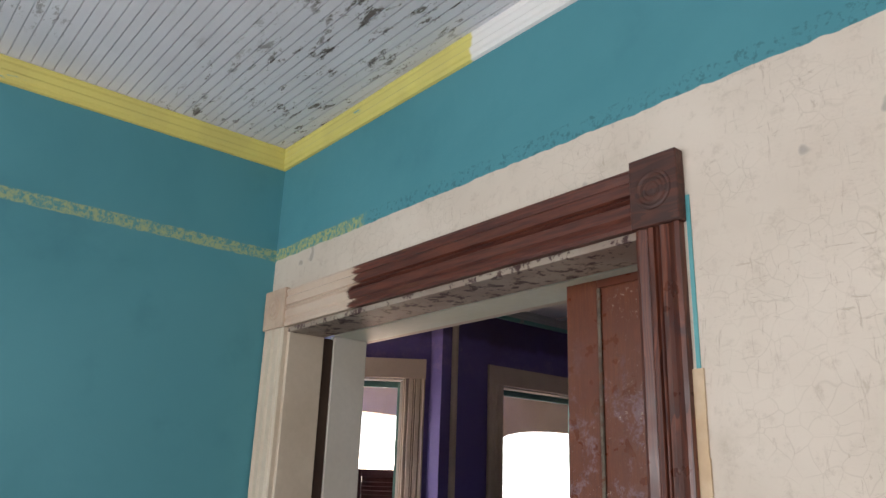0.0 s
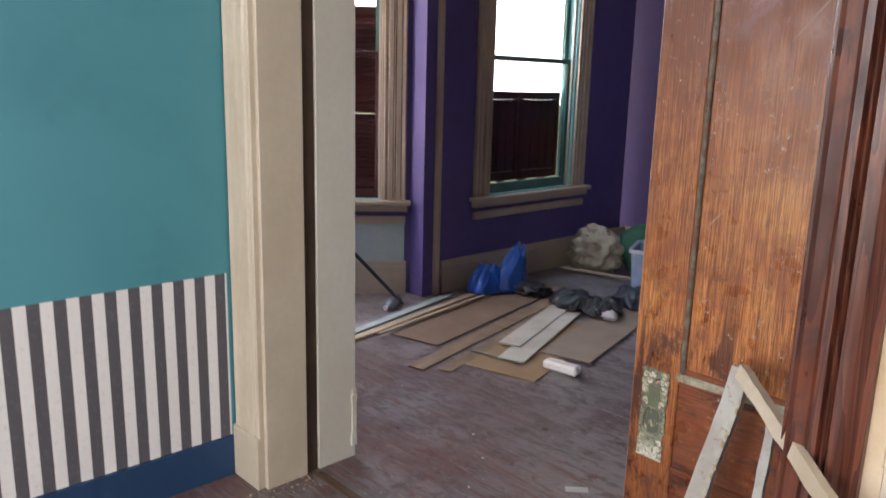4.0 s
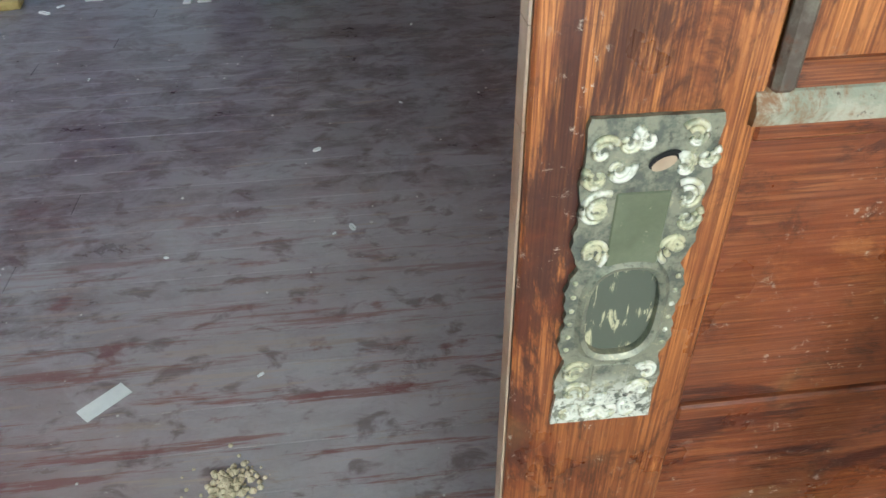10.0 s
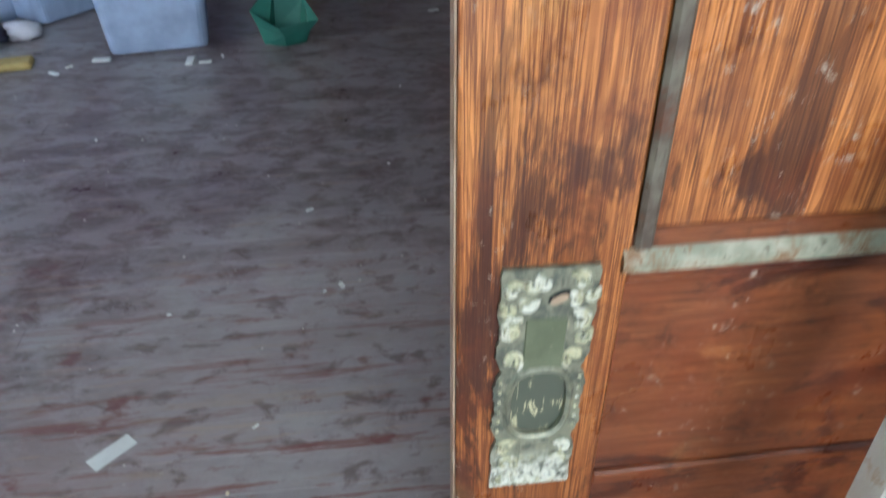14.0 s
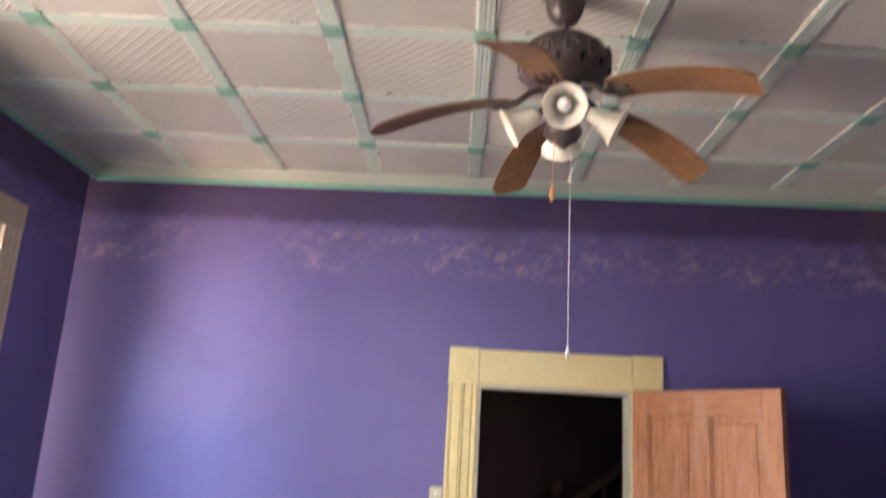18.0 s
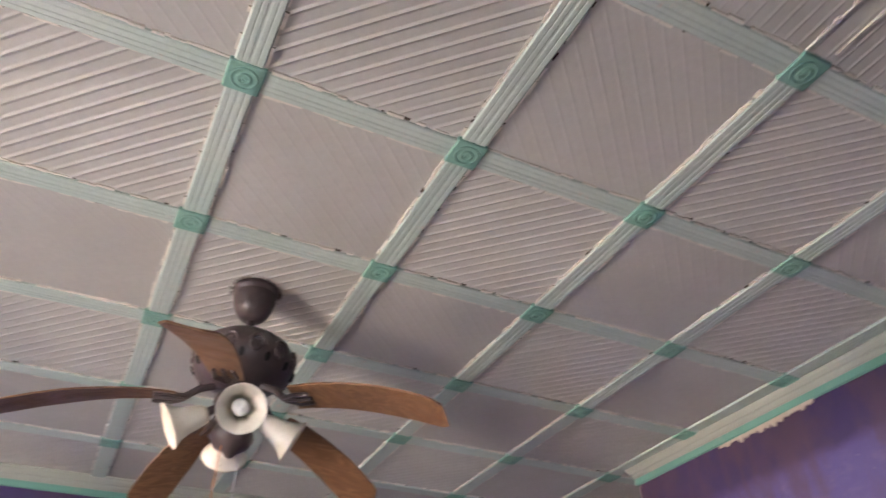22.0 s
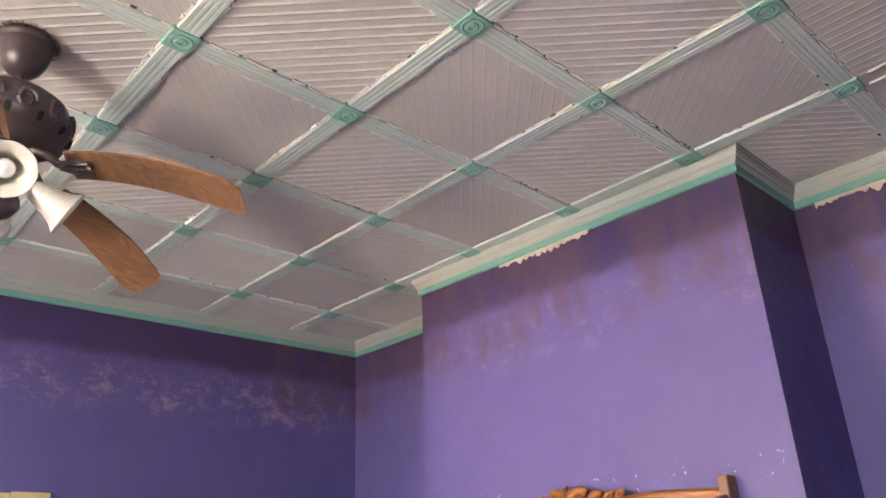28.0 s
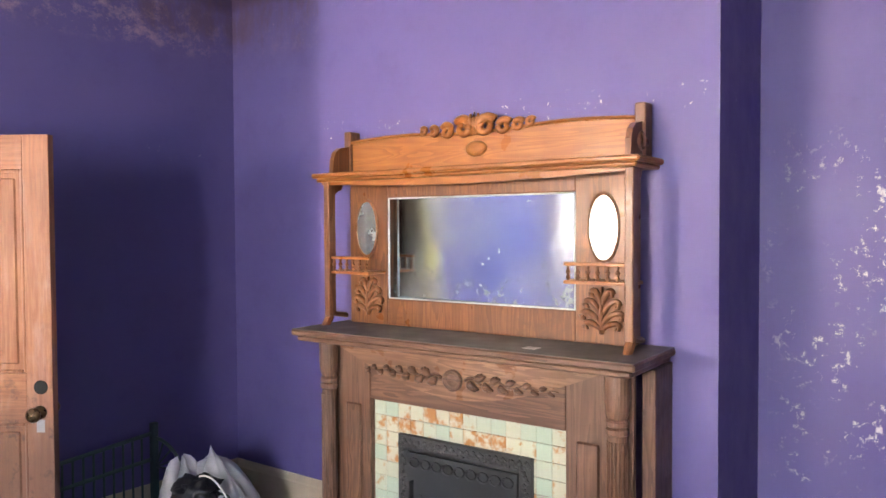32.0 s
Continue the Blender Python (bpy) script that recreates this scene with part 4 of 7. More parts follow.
# panel painted pale green below the bay window
bm = mesh()
box(bm, 0.02, L1 - 0.02, -0.008, -0.001, 0.236, 0.50, m=CANT)
structure("trim_bay_panel", bm, painted("pale_mint_panel", (0.50, 0.62, 0.58), (0.46, 0.58, 0.54), 0.6, 3, 40, 0.15), "pale mint panel below the bay window", "trim")
# rounded cream corner strip where the wall turns into the bay
bm = mesh()
cyl(bm, (BW - 0.004, 1.985, 0.0), (BW - 0.004, 1.985, 3.2), 0.030, 0.030, 14)
structure("trim_corner_bead", bm, cream_paint, "cream round corner bead on the purple wall", "trim", smooth=False)

# ---------- the wide doorway ----------
teal_strip = painted("teal_strip_paint", (0.08, 0.30, 0.32), (0.10, 0.34, 0.35), 0.5, 3.0, 40, 0.15)
bm = mesh()
box(bm, JL, JL + 0.020, AY - 0.004, -0.095, 0.0, HEAD - 0.02, 0.003)
structure("trim_jamb_teal_side", bm, cream_paint, "cream painted door jamb with scuffs", "trim")
bm = mesh()
box(bm, JL - 0.02, JL + 0.012, -0.040, BS + 0.004, 0.0, HEAD - 0.005, 0.003)
structure("trim_jamb_purple_side", bm, white_jamb, "off-white painted door jamb with a chipped edge", "trim")
# dark filler put into the open slot to stand for its shade
bm = mesh()
box(bm, JL - 0.03, JL + 0.003, -0.0945, -0.0405, 0.0, HEAD - 0.02)
structure("pocket_slot", bm, cavity, "dark filler for the shaded slot of the sliding door", "trim")
bm = mesh()
for k in range(9):
    rr = rng.uniform(0.004, 0.010)
    box(bm, JL + 0.002, JL + 0.013 + rr, BS - 0.01 - rr, BS + 0.006, 0.05 + k * 0.026, 0.074 + k * 0.026 + rr, 0.002)
structure("trim_jamb_chips", bm, white_jamb, "broken splintered edge of the jamb", "trim")
bm = mesh()
box(bm, JR - 0.020, JR, AY - 0.004, -0.018, 0.0, HEAD - 0.02, 0.003)
structure("trim_jamb_right", bm, red_wood, "red-brown stripped door jamb", "trim")
bm = mesh()
box(bm, JR - 0.012, JR, 0.058, BS + 0.004, 0.0, HEAD - 0.005, 0.003)
structure("trim_jamb_right_far", bm, white_jamb, "off-white painted door jamb", "trim")
bm = mesh()
box(bm, JL, JR, AY - 0.004, -0.095, HEAD - 0.020, HEAD + 0.001, 0.002)
structure("trim_head_lining", bm, painted("blotched_head_lining", (0.34, 0.29, 0.23), (0.26, 0.20, 0.16), 0.6, 4, 40, 0.3, (0.05, 0.02, 0.018), (0.52, 0.58)), "grey-cream head lining with dark stains", "trim")
bm = mesh()
box(bm, JL + 0.012, JR, -0.045, BS + 0.004, HEAD - 0.006, HEAD + 0.015, 0.002)
structure("trim_head_lining_far", bm, pale_green, "pale green painted head lining", "trim")
bm = mesh()
box(bm, JL - 0.1, JR + 0.2, BS, BS + 0.030, HEAD + 0.024, HEAD + 0.17, 0.004)
box(bm, JL - 0.1, JR + 0.2, BS, BS + 0.052, HEAD - 0.002, HEAD + 0.024, 0.006)
structure("trim_head_casing_far", bm, cream_paint, "cream head casing over the doorway", "trim")


def casing_profile(w, d=0.022):
    """Out from the wall against the width: a wide fluted casing."""
    f = [(0, 0), (0, d), (0.010, d + 0.004), (0.020, d), (0.030, d - 0.004), (0.038, d + 0.003), (w * 0.42, d + 0.003), (w * 0.45, d - 0.006), (w * 0.50, d + 0.004), (w * 0.55, d - 0.006),
         (w * 0.58, d + 0.003), (w - 0.038, d + 0.003), (w - 0.030, d - 0.004), (w - 0.020, d), (w - 0.010, d + 0.004), (w, d), (w, 0)]
    return f


def corner_block(name, x0, x1, z0, z1, mat, label, face=AY, sgn=-1):
    bm = mesh()
    a, b = sorted((face, face + sgn * 0.034))
    box(bm, x0, x1, a, b, z0, z1, 0.003)
    m = Matrix.Translation(((x0 + x1) / 2, face + sgn * 0.034, (z0 + z1) / 2)) @ Matrix.Rotation(radians(90 * -sgn), 4, 'X')
    lathe(bm, [(0.052, -0.001), (0.050, 0.003), (0.043, 0.004), (0.038, 0.001), (0.032, 0.001), (0.027, 0.004), (0.020, 0.004), (0.016, 0.001), (0.009, 0.001), (0.0, 0.003)], 24, m)
    return structure(name, bm, mat, label, "trim")


CW = 0.120
bm = mesh()
prism(bm, [(AW + 0.012 + u, AY - v) for u, v in casing_profile(JL - AW - 0.008)], 'z', 0.20, HEAD)
structure("trim_casing_left", bm, cream_paint, "cream fluted door casing with worn paint", "trim")
bm = mesh()
box(bm, AW + 0.008, JL + 0.004, AY - 0.034, AY - 0.001, 0.0, 0.20, 0.004)
structure("trim_plinth_left", bm, cream_paint, "cream plinth block under the casing", "trim")
bm = mesh()
prism(bm, [(JR - 0.006 + u, AY - v) for u, v in casing_profile(CW)], 'z', 0.20, HEAD)
structure("trim_casing_right", bm, red_wood, "red-brown stripped fluted door casing", "trim")
bm = mesh()
box(bm, JR - 0.010, JR + CW - 0.002, AY - 0.034, AY - 0.001, 0.0, 0.20, 0.004)
structure("trim_plinth_right", bm, red_wood, "red-brown plinth block under the casing", "trim")
bm = mesh()
prism(bm, [(AY - v, HEAD + 0.002 + u) for u, v in casing_profile(0.16)], 'x', JL + 0.002, JR - 0.012)
structure("trim_head_casing", bm, head_wood, "fluted head casing, half stripped to red-brown wood", "trim")
corner_block("trim_block_left", AW + 0.008, JL + 0.004, HEAD, HEAD + 0.172, painted("pinkish_block_paint", (0.50, 0.38, 0.28), (0.40, 0.29, 0.21), 0.5, 6, 40, 0.2), "cream painted bullseye corner block")
corner_block("trim_block_right", JR - 0.012, JR + CW + 0.004, HEAD - 0.005, HEAD + 0.178, wooden("dark_block_wood", (0.042, 0.013, 0.008), (0.105, 0.032, 0.018), 'x', 0.5, 30), "dark brown bullseye corner block")
bm = mesh()
box(bm, JR + CW + 0.004, JR + CW + 0.014, AY - 0.004, AY - 0.001, 2.1, HEAD + 0.06)
structure("trim_teal_edge", bm, teal_strip, "strip of teal paint left beside the casing", "trim")
bm = mesh()
for k in range(22):
    z = 0.02 + k * 0.095
    box(bm, JR + CW - 0.006, JR + CW + 0.016 + rng.uniform(0, 0.008), AY - 0.006, AY - 0.001, z, z + 0.0955)
structure("trim_bare_edge", bm, painted("bare_wood_edge", (0.50, 0.36, 0.22), (0.58, 0.46, 0.32), 0.6, 6, 50, 0.3), "bare wood edge beside the stripped casing", "trim")

# ---------- floors ----------
def plank_floor(name, x0, x1, y0, y1, w, label, seed):
    rng = random.Random(seed)
    base = mesh()
    box(base, x0, x1, y0, y1, -0.08, -0.008)
    fl = tagged(part(name, base, floor_mat), label, "floor", kind="structure")
    y = y0
    while y < y1 - 0.01:
        ww = min(w, y1 - y)
        x = x0
        cuts = sorted({x0, x1, *[x0 + rng.uniform(0.6, x1 - x0 - 0.6) for _ in range(1)]})
        for a, b in zip(cuts, cuts[1:]):
            bm = mesh()
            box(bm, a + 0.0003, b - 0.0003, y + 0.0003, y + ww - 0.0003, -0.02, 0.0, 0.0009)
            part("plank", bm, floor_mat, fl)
        y += ww
    return fl


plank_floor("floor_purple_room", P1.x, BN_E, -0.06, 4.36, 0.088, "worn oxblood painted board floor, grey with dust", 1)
plank_floor("floor_teal_room", AW, 3.4, -2.6, -0.0602, 0.088, "worn brown-red painted board floor", 2)
bm = mesh()
box(bm, AW, 3.4, -4.6, -2.6, -0.08, 0.0)
structure("floor_teal_room_rest", bm, floor_mat, "worn brown-red board floor", "floor")
bm = mesh()
box(bm, -2.3, 3.45, 4.3602, 8.75, -0.08, 0.0)
structure("floor_hall", bm, painted("shaded_hall_floor", (0.045, 0.030, 0.025), (0.060, 0.042, 0.035), 0.35, 2, 40, 0.1), "polished hall floor, shade put into its dark colour", "floor")
bm = mesh()
box(bm, JL + 0.03, JR - 0.02, -0.078, -0.040, -0.01, 0.004, 0.002)
structure("threshold", bm, wooden("threshold_strip", (0.07, 0.035, 0.02), (0.13, 0.075, 0.045), 'x', 0.5, 30), "worn wooden track strip across the doorway", "threshold")
bm = mesh()
box(bm, -90, 90, -90, 90, -0.9, -0.6)
structure("ground", bm, painted("garden_ground", (0.10, 0.13, 0.05), (0.14, 0.15, 0.08), 0.9, 0.5, 6, 0.2), "lawn outside the house", "ground")

# ---------- windows ----------
def glass():
    g = Graph("window_glass")
    g.b.inputs["Transmission Weight"].default_value = 1.0
    g.b.inputs["IOR"].default_value = 1.02
    return g.done((0.97, 0.98, 0.97), 0.02)


glass_mat = glass()
sash_green = painted("dark_green_sash_paint", (0.06, 0.16, 0.13), (0.09, 0.20, 0.17), 0.5, 5, 40, 0.2, (0.34, 0.36, 0.30), (0.62, 0.72))


def sash_window(name, M, u0, u1, z0, z1, label, rail, low_mat, line_mat, cw=0.155):
    """A double-hung window in a wall hole, in a frame where x runs along the wall and y points outside."""
    win = tagged(new(name), label, "window", kind="structure")

    def pc(nm, mat, *boxes, bev=0.003, lab=""):
        bm = mesh()
        for b in boxes:
            box(bm, *b, bev, M)
        return part(nm, bm, mat, win, lab)
    for nm, a in (("casing", u0 - cw), ("casing", u1)):
        bm = mesh()
        prism(bm, [(a + u, -v) for u, v in casing_profile(cw)], 'z', z0, z1, M)
        part(nm, bm, cream_paint, win)
    pc("head_casing", cream_paint, (u0 - cw - 0.004, u1 + cw + 0.004, -0.026, -0.001, z1, z1 + 0.15))
    pc("window_sill", cream_paint, (u0 - cw - 0.035, u1 + cw + 0.035, -0.075, 0.02, z0 - 0.030, z0 - 0.002), (u0 - cw - 0.012, u1 + cw + 0.012, -0.050, -0.001, z0 - 0.075, z0 - 0.031))
    pc("apron", cream_paint, (u0 - cw, u1 + cw, -0.026, -0.001, z0 - 0.165, z0 - 0.110))
    pc("jamb_lining", line_mat, (u0, u0 + 0.014, 0.0, 0.135, z0, z1), (u1 - 0.014, u1, 0.0, 0.135, z0, z1))
    pc("head_lining", white_jamb, (u0, u1, 0.0, 0.135, z1 - 0.014, z1))
    pc("stop_bead", white_jamb, (u0 + 0.014, u0 + 0.034, 0.02, 0.045, z0, z1 - 0.014), (u1 - 0.034, u1 - 0.014, 0.02, 0.045, z0, z1 - 0.014))
    pc("inner_sill", turq, (u0, u1, 0.0, 0.135, z0 - 0.03, z0 + 0.004))
    s = 0.042
    for nm, a, b, d, rail_h in (("upper_sash", rail - 0.018, z1 - 0.014, 0.088, 0.03), ("lower_sash", z0 + 0.004, rail + 0.018, 0.050, 0.07)):
        bot = rail_h if nm == "lower_sash" else 0.034
        top = 0.036 if nm == "lower_sash" else 0.045
        fr = pc(nm, sash_green if nm == "upper_sash" else low_mat, (u0 + 0.014, u0 + 0.014 + s, d, d + 0.034, a, b), (u1 - 0.014 - s, u1 - 0.014, d, d + 0.034, a, b),
                (u0 + 0.014 + s, u1 - 0.014 - s, d, d + 0.034, a, a + bot), (u0 + 0.014 + s, u1 - 0.014 - s, d, d + 0.034, b - top, b))
        bm = mesh()
        box(bm, u0 + 0.014 + s, u1 - 0.014 - s, d + 0.015, d + 0.018, a + bot, b - top, 0, M)
        pane = part("pane", bm, glass_mat, fr)
        pane.visible_shadow = False
    return win


WESTM = Matrix(((0, -1, 0, BW), (1, 0, 0, 0), (0, 0, 1, 0), (0, 0, 0, 1)))
sash_window("window_1", CANT, *W1, "tall cream cased sash window in the bay", 1.64, maroon, cream_paint)
sash_window("window_2", WESTM, *W2, "tall cream cased sash window with turquoise inner sill", 1.655, sash_green, turq)


def shutter_leaf(name, M, u0, u1, z0, z1, d, louvres, planks, label):
    th = thing(name, Matrix(), label, "shutter", "maroon window shutters")
    bm = mesh()
    for b in ((u0, u0 + 0.045, d, d + 0.028, z0, z1), (u1 - 0.045, u1, d, d + 0.028, z0, z1), (u0 + 0.045, u1 - 0.045, d, d + 0.028, z0, z0 + 0.07), (u0 + 0.045, u1 - 0.045, d, d + 0.028, z1 - 0.06, z1)):
        box(bm, *b, 0.003, M)
    if louvres:
        mid = (z0 + z1) / 2 - 0.05
        box(bm, u0 + 0.045, u1 - 0.045, d, d + 0.028, mid - 0.03, mid + 0.03, 0.003, M)
    part("frame", bm, maroon, th)
    if louvres:
        for a, b, tilt in ((mid + 0.032, z1 - 0.062, louvres), (z0 + 0.072, mid - 0.032, 62)):
            z = a + 0.012
            while z < b - 0.004:
                bm = mesh()
                box(bm, u0 + 0.046, u1 - 0.046, -0.022, 0.022, -0.003, 0.003, 0, M @ Matrix.Translation((0, d + 0.014, z)) @ Matrix.Rotation(radians(tilt), 4, 'X'))
                part("slat", bm, maroon, th)
                z += 0.031
    for k in range(planks):
        w = (u1 - u0 - 0.09) / planks
        bm = mesh()
        box(bm, u0 + 0.045 + k * w + 0.001, u0 + 0.045 + (k + 1) * w - 0.001, d + 0.006, d + 0.020, z0 + 0.071, z1 - 0.061, 0.002, M)
        part("plank", bm, maroon, th)
    return th


um = (W1[0] + W1[1]) / 2
shutter_leaf("shutter", CANT, W1[0] + 0.005, um - 0.004, 0.70, 1.955, 0.15, 12, 0, "maroon louvred shutter with open upper slats at the bay window")
shutter_leaf("shutter", CANT, um + 0.004, W1[1] - 0.005, 0.70, 1.955, 0.15, 55, 0, "maroon louvred shutter, slats mostly closed, at the bay window")
vm = (W2[0] + W2[1]) / 2
shutter_leaf("shutter", WESTM, W2[0] + 0.005, vm - 0.003, 0.735, 1.415, 0.15, 0, 4, "dark maroon planked half shutter outside the window")
shutter_leaf("shutter", WESTM, vm + 0.003, W2[1] - 0.005, 0.735, 1.415, 0.15, 0, 4, "dark maroon planked half shutter outside the window")
bm = mesh()
for k in range(4):
    box(bm, W2[0] + 0.02 + k * 0.25, W2[0] + 0.10 + k * 0.25, 0.15, 0.178, 0.66, 0.734, 0.002, WESTM)
box(bm, W2[0], W2[1], 0.15, 0.178, 0.66, 0.70, 0.002, WESTM)
structure("shutter_rest", bm, maroon, "maroon rest blocks under the half shutters", "trim")

# added glowing sheet that stands for the bright distance beyond the porch
g = Graph("glowing_distance")
g.b.inputs["Emission Color"].default_value = (1.0, 0.99, 0.97, 1)
g.b.inputs["Emission Strength"].default_value = 4.0
bm = mesh()
box(bm, -62, -61, -90, 260, -1, 40)
structure("backdrop", bm, g.done((0.8, 0.8, 0.8), 1.0, 0.0, 0.0), "added glowing sheet for the bright distance beyond the garden", "backdrop")

# porch outside: roof, arched frieze and posts
bm = mesh()
pts = [(-2.5, 3.2), (8.0, 3.2), (8.0, 2.30)]
for c in (6.2, 2.9, -0.4):
    for k in range(13):
        a = math.pi * k / 12
        pts.append((c + 1.45 * math.cos(a), 2.28 + 0.30 * math.sin(a) ** 0.6))
pts.append((-2.5, 2.28))
prism(bm, pts, 'x', -5.35, -5.25)
porch = tagged(part("porch_frieze", bm, beige_out), "beige arched porch frieze outside the windows", "porch", kind="structure")
bm = mesh()
box(bm, -5.6, -3.0, -2.5, 8.0, 3.2, 3.28)
structure("porch_ceiling", bm, beige_out, "beige boarded porch ceiling", "porch")
for y in (4.55, 1.25, -2.05):
    bm = mesh()
    box(bm, -5.37, -5.23, y - 0.07, y + 0.07, -0.6, 2.3, 0.01)
    structure("porch_post", bm, beige_out, "beige square porch post", "post")

# ---------- far door with its casing ----------
YC = painted("pale_yellow_casing_paint", (0.62, 0.50, 0.24), (0.66, 0.56, 0.32), 0.5, 2, 40, 0.15, (0.50, 0.42, 0.26), (0.68, 0.8))
dw = 0.172
for nm, a in (("trim_far_casing_left", DX0 - dw), ("trim_far_casing_right", DX1)):
    bm = mesh()
    prism(bm, [(a + u, BN - v) for u, v in casing_profile(dw)], 'z', 0.0, DTOP)
    turned(structure(nm, bm, YC, "cream-yellow fluted door casing", "trim"), FAR)
bm = mesh()
box(bm, DX0 + 0.002, DX1 - 0.002, BN - 0.024, BN - 0.001, DTOP + 0.002, DTOP + 0.205, 0.004)
turned(structure("trim_far_head_casing", bm, YC, "cream-yellow flat head casing", "trim"), FAR)
turned(corner_block("trim_far_block_left", DX0 - dw - 0.004, DX0, DTOP, DTOP + 0.210, YC, "cream-yellow bullseye corner block", BN, -1), FAR)
turned(corner_block("trim_far_block_right", DX1, DX1 + dw + 0.004, DTOP, DTOP + 0.210, YC, "cream-yellow bullseye corner block", BN, -1), FAR)
bm = mesh()
box(bm, DX0 - 0.001, DX0 + 0.018, BN - 0.002, BN + 0.182, 0, DTOP - 0.018)
box(bm, DX1 - 0.018, DX1 + 0.001, BN - 0.002, BN + 0.182, 0, DTOP - 0.018)
box(bm, DX0 - 0.001, DX1 + 0.001, BN - 0.002, BN + 0.182, DTOP - 0.018, DTOP + 0.001)
turned(structure("trim_far_jamb", bm, white_jamb, "off-white door jamb of the far doorway", "trim"), FAR)


def panel_door(name, m, w, h, t, mats, label, panels, raised=True):
    """A frame-and-panel door: x along its width, z up, faces at y = 0 and t. panels: (x0, x1, z0, z1)."""
    th = thing(name, m, label, "door")
    up, ac = mats
    xs = sorted({0, w, *[p[0] for p in panels], *[p[1] for p in panels]})
    zs = sorted({0, h, *[p[2] for p in panels], *[p[3] for p in panels]})
    for a, b in ((0, min(p[0] for p in panels)), (max(p[1] for p in panels), w)):
        bm = mesh()
        box(bm, a, b, 0, t, 0, h, 0.002)
        part("stile", bm, up, th)
    xa, xb = min(p[0] for p in panels), max(p[1] for p in panels)
    rows = sorted({(p[2], p[3]) for p in panels})
    z = 0.0
    for z0, z1 in rows + [(h, h)]:
        bm = mesh()
        box(bm, xa, xb, 0.0005, t - 0.0005, z, z0, 0.002)
        part("rail", bm, ac, th)
        z = z1
    for z0, z1 in rows:
        cols = sorted((p[0], p[1]) for p in panels if p[2] == z0)
        for (a, b), (c, d) in zip(cols, cols[1:]):
            bm = mesh()
            box(bm, b, c, 0.0005, t - 0.0005, z0, z1, 0.002)
            part("mullion", bm, up, th)
        for a, b in cols:
            bm = mesh()
            wide = (b - a) > (z1 - z0)
            inset = 0.35 if raised else 0.18
            box(bm, a, b, t * inset, t * (1 - inset), z0, z1)
            if raised:
                box(bm, a + 0.035, b - 0.035, t * 0.2, t * 0.8, z0 + 0.035, z1 - 0.035, 0.006)
            pn = part("panel", bm, ac if wide else up, th)
            if not raised:
                continue
            bm = mesh()
            for y0, y1 in ((t * 0.06, t * 0.35), (t * 0.65, t * 0.94)):
                for bx in ((a, a + 0.014, z0, z1), (b - 0.014, b, z0, z1), (a + 0.014, b - 0.014, z0, z0 + 0.014), (a + 0.014, b - 0.014, z1 - 0.014, z1)):
                    box(bm, bx[0], bx[1], y0, y1, bx[2], bx[3], 0.004)
            part("moulding", bm, up, th)
    return th


hinge, free = Vector((0.531, 4.200)), Vector((1.060, 3.450))
ang = math.degrees(math.atan2(free.y - hinge.y, free.x - hinge.x))
far_door = panel_door("door_far", pose(hinge.x, hinge.y, 0.012, 0, 0, ang), 0.92, 2.005, 0.040, (leaf_wood, leaf_wood_x), "pink-orange stripped wooden panel door standing open",
                      [(0.115, 0.415, 1.06, 1.87), (0.515, 0.815, 1.06, 1.87), (0.115, 0.415, 0.22, 0.86), (0.515, 0.815, 0.22, 0.86)])
brass = painted("aged_brass", (0.16, 0.11, 0.06), (0.10, 0.07, 0.045), 0.3, 9, 60, 0.2)
brass.node_tree.nodes["Principled BSDF"].inputs["Metallic"].default_value = 0.9
black_hole = painted("black_hole", (0.006, 0.005, 0.005), (0.008, 0.007, 0.006), 0.8, 4, 30, 0.1)
for s, yy in ((-1, 0.0), (1, 0.04)):
    bm = mesh()
    m = Matrix.Translation((0.868, yy, 0.905)) @ Matrix.Rotation(radians(90 if s < 0 else -90), 4, 'X')
    lathe(bm, [(0.027, 0.0), (0.027, 0.004), (0.011, 0.008), (0.010, 0.028), (0.022, 0.036), (0.029, 0.048), (0.029, 0.056), (0.020, 0.066), (0.0, 0.070)], 20, m)
    part("knob", bm, brass, far_door, "aged brass door knob", smooth=True)
    bm = mesh()
    m = Matrix.Translation((0.872, yy, 1.005)) @ Matrix.Rotation(radians(90 if s < 0 else -90), 4, 'X')
    lathe(bm, [(0.028, -0.004), (0.028, 0.0015), (0.024, 0.0015), (0.022, 0.001), (0.0, 0.001)], 20, m)
    part("lock_hole", bm, black_hole, far_door, "round empty lock hole")
    bm = mesh()
    a, b = sorted((yy, yy + s * 0.002))
    box(bm, 0.853, 0.885, a, b, 0.825, 0.875)
    part("keyhole_plate", bm, painted("pale_plate", (0.34, 0.34, 0.36), (0.28, 0.28, 0.30), 0.4, 9, 50, 0.1), far_door, "small grey keyhole plate")
bm = mesh()
for z in (0.25, 1.75):
    cyl(bm, (-0.004, 0.046, z - 0.045), (-0.004, 0.046, z + 0.045), 0.007, 0.007, 10)
    box(bm, -0.003, 0.028, 0.0405, 0.043, z - 0.045, z + 0.045)
part("hinge", bm, brass, far_door, "aged brass hinges")

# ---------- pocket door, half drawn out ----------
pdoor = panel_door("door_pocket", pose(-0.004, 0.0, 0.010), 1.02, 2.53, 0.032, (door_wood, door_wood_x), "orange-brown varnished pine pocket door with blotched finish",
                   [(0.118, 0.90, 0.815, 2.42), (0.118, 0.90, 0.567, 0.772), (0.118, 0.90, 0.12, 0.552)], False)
bm = mesh()
box(bm, 0.119, 0.132, -0.0035, 0.004, 0.80, 2.42, 0.003)
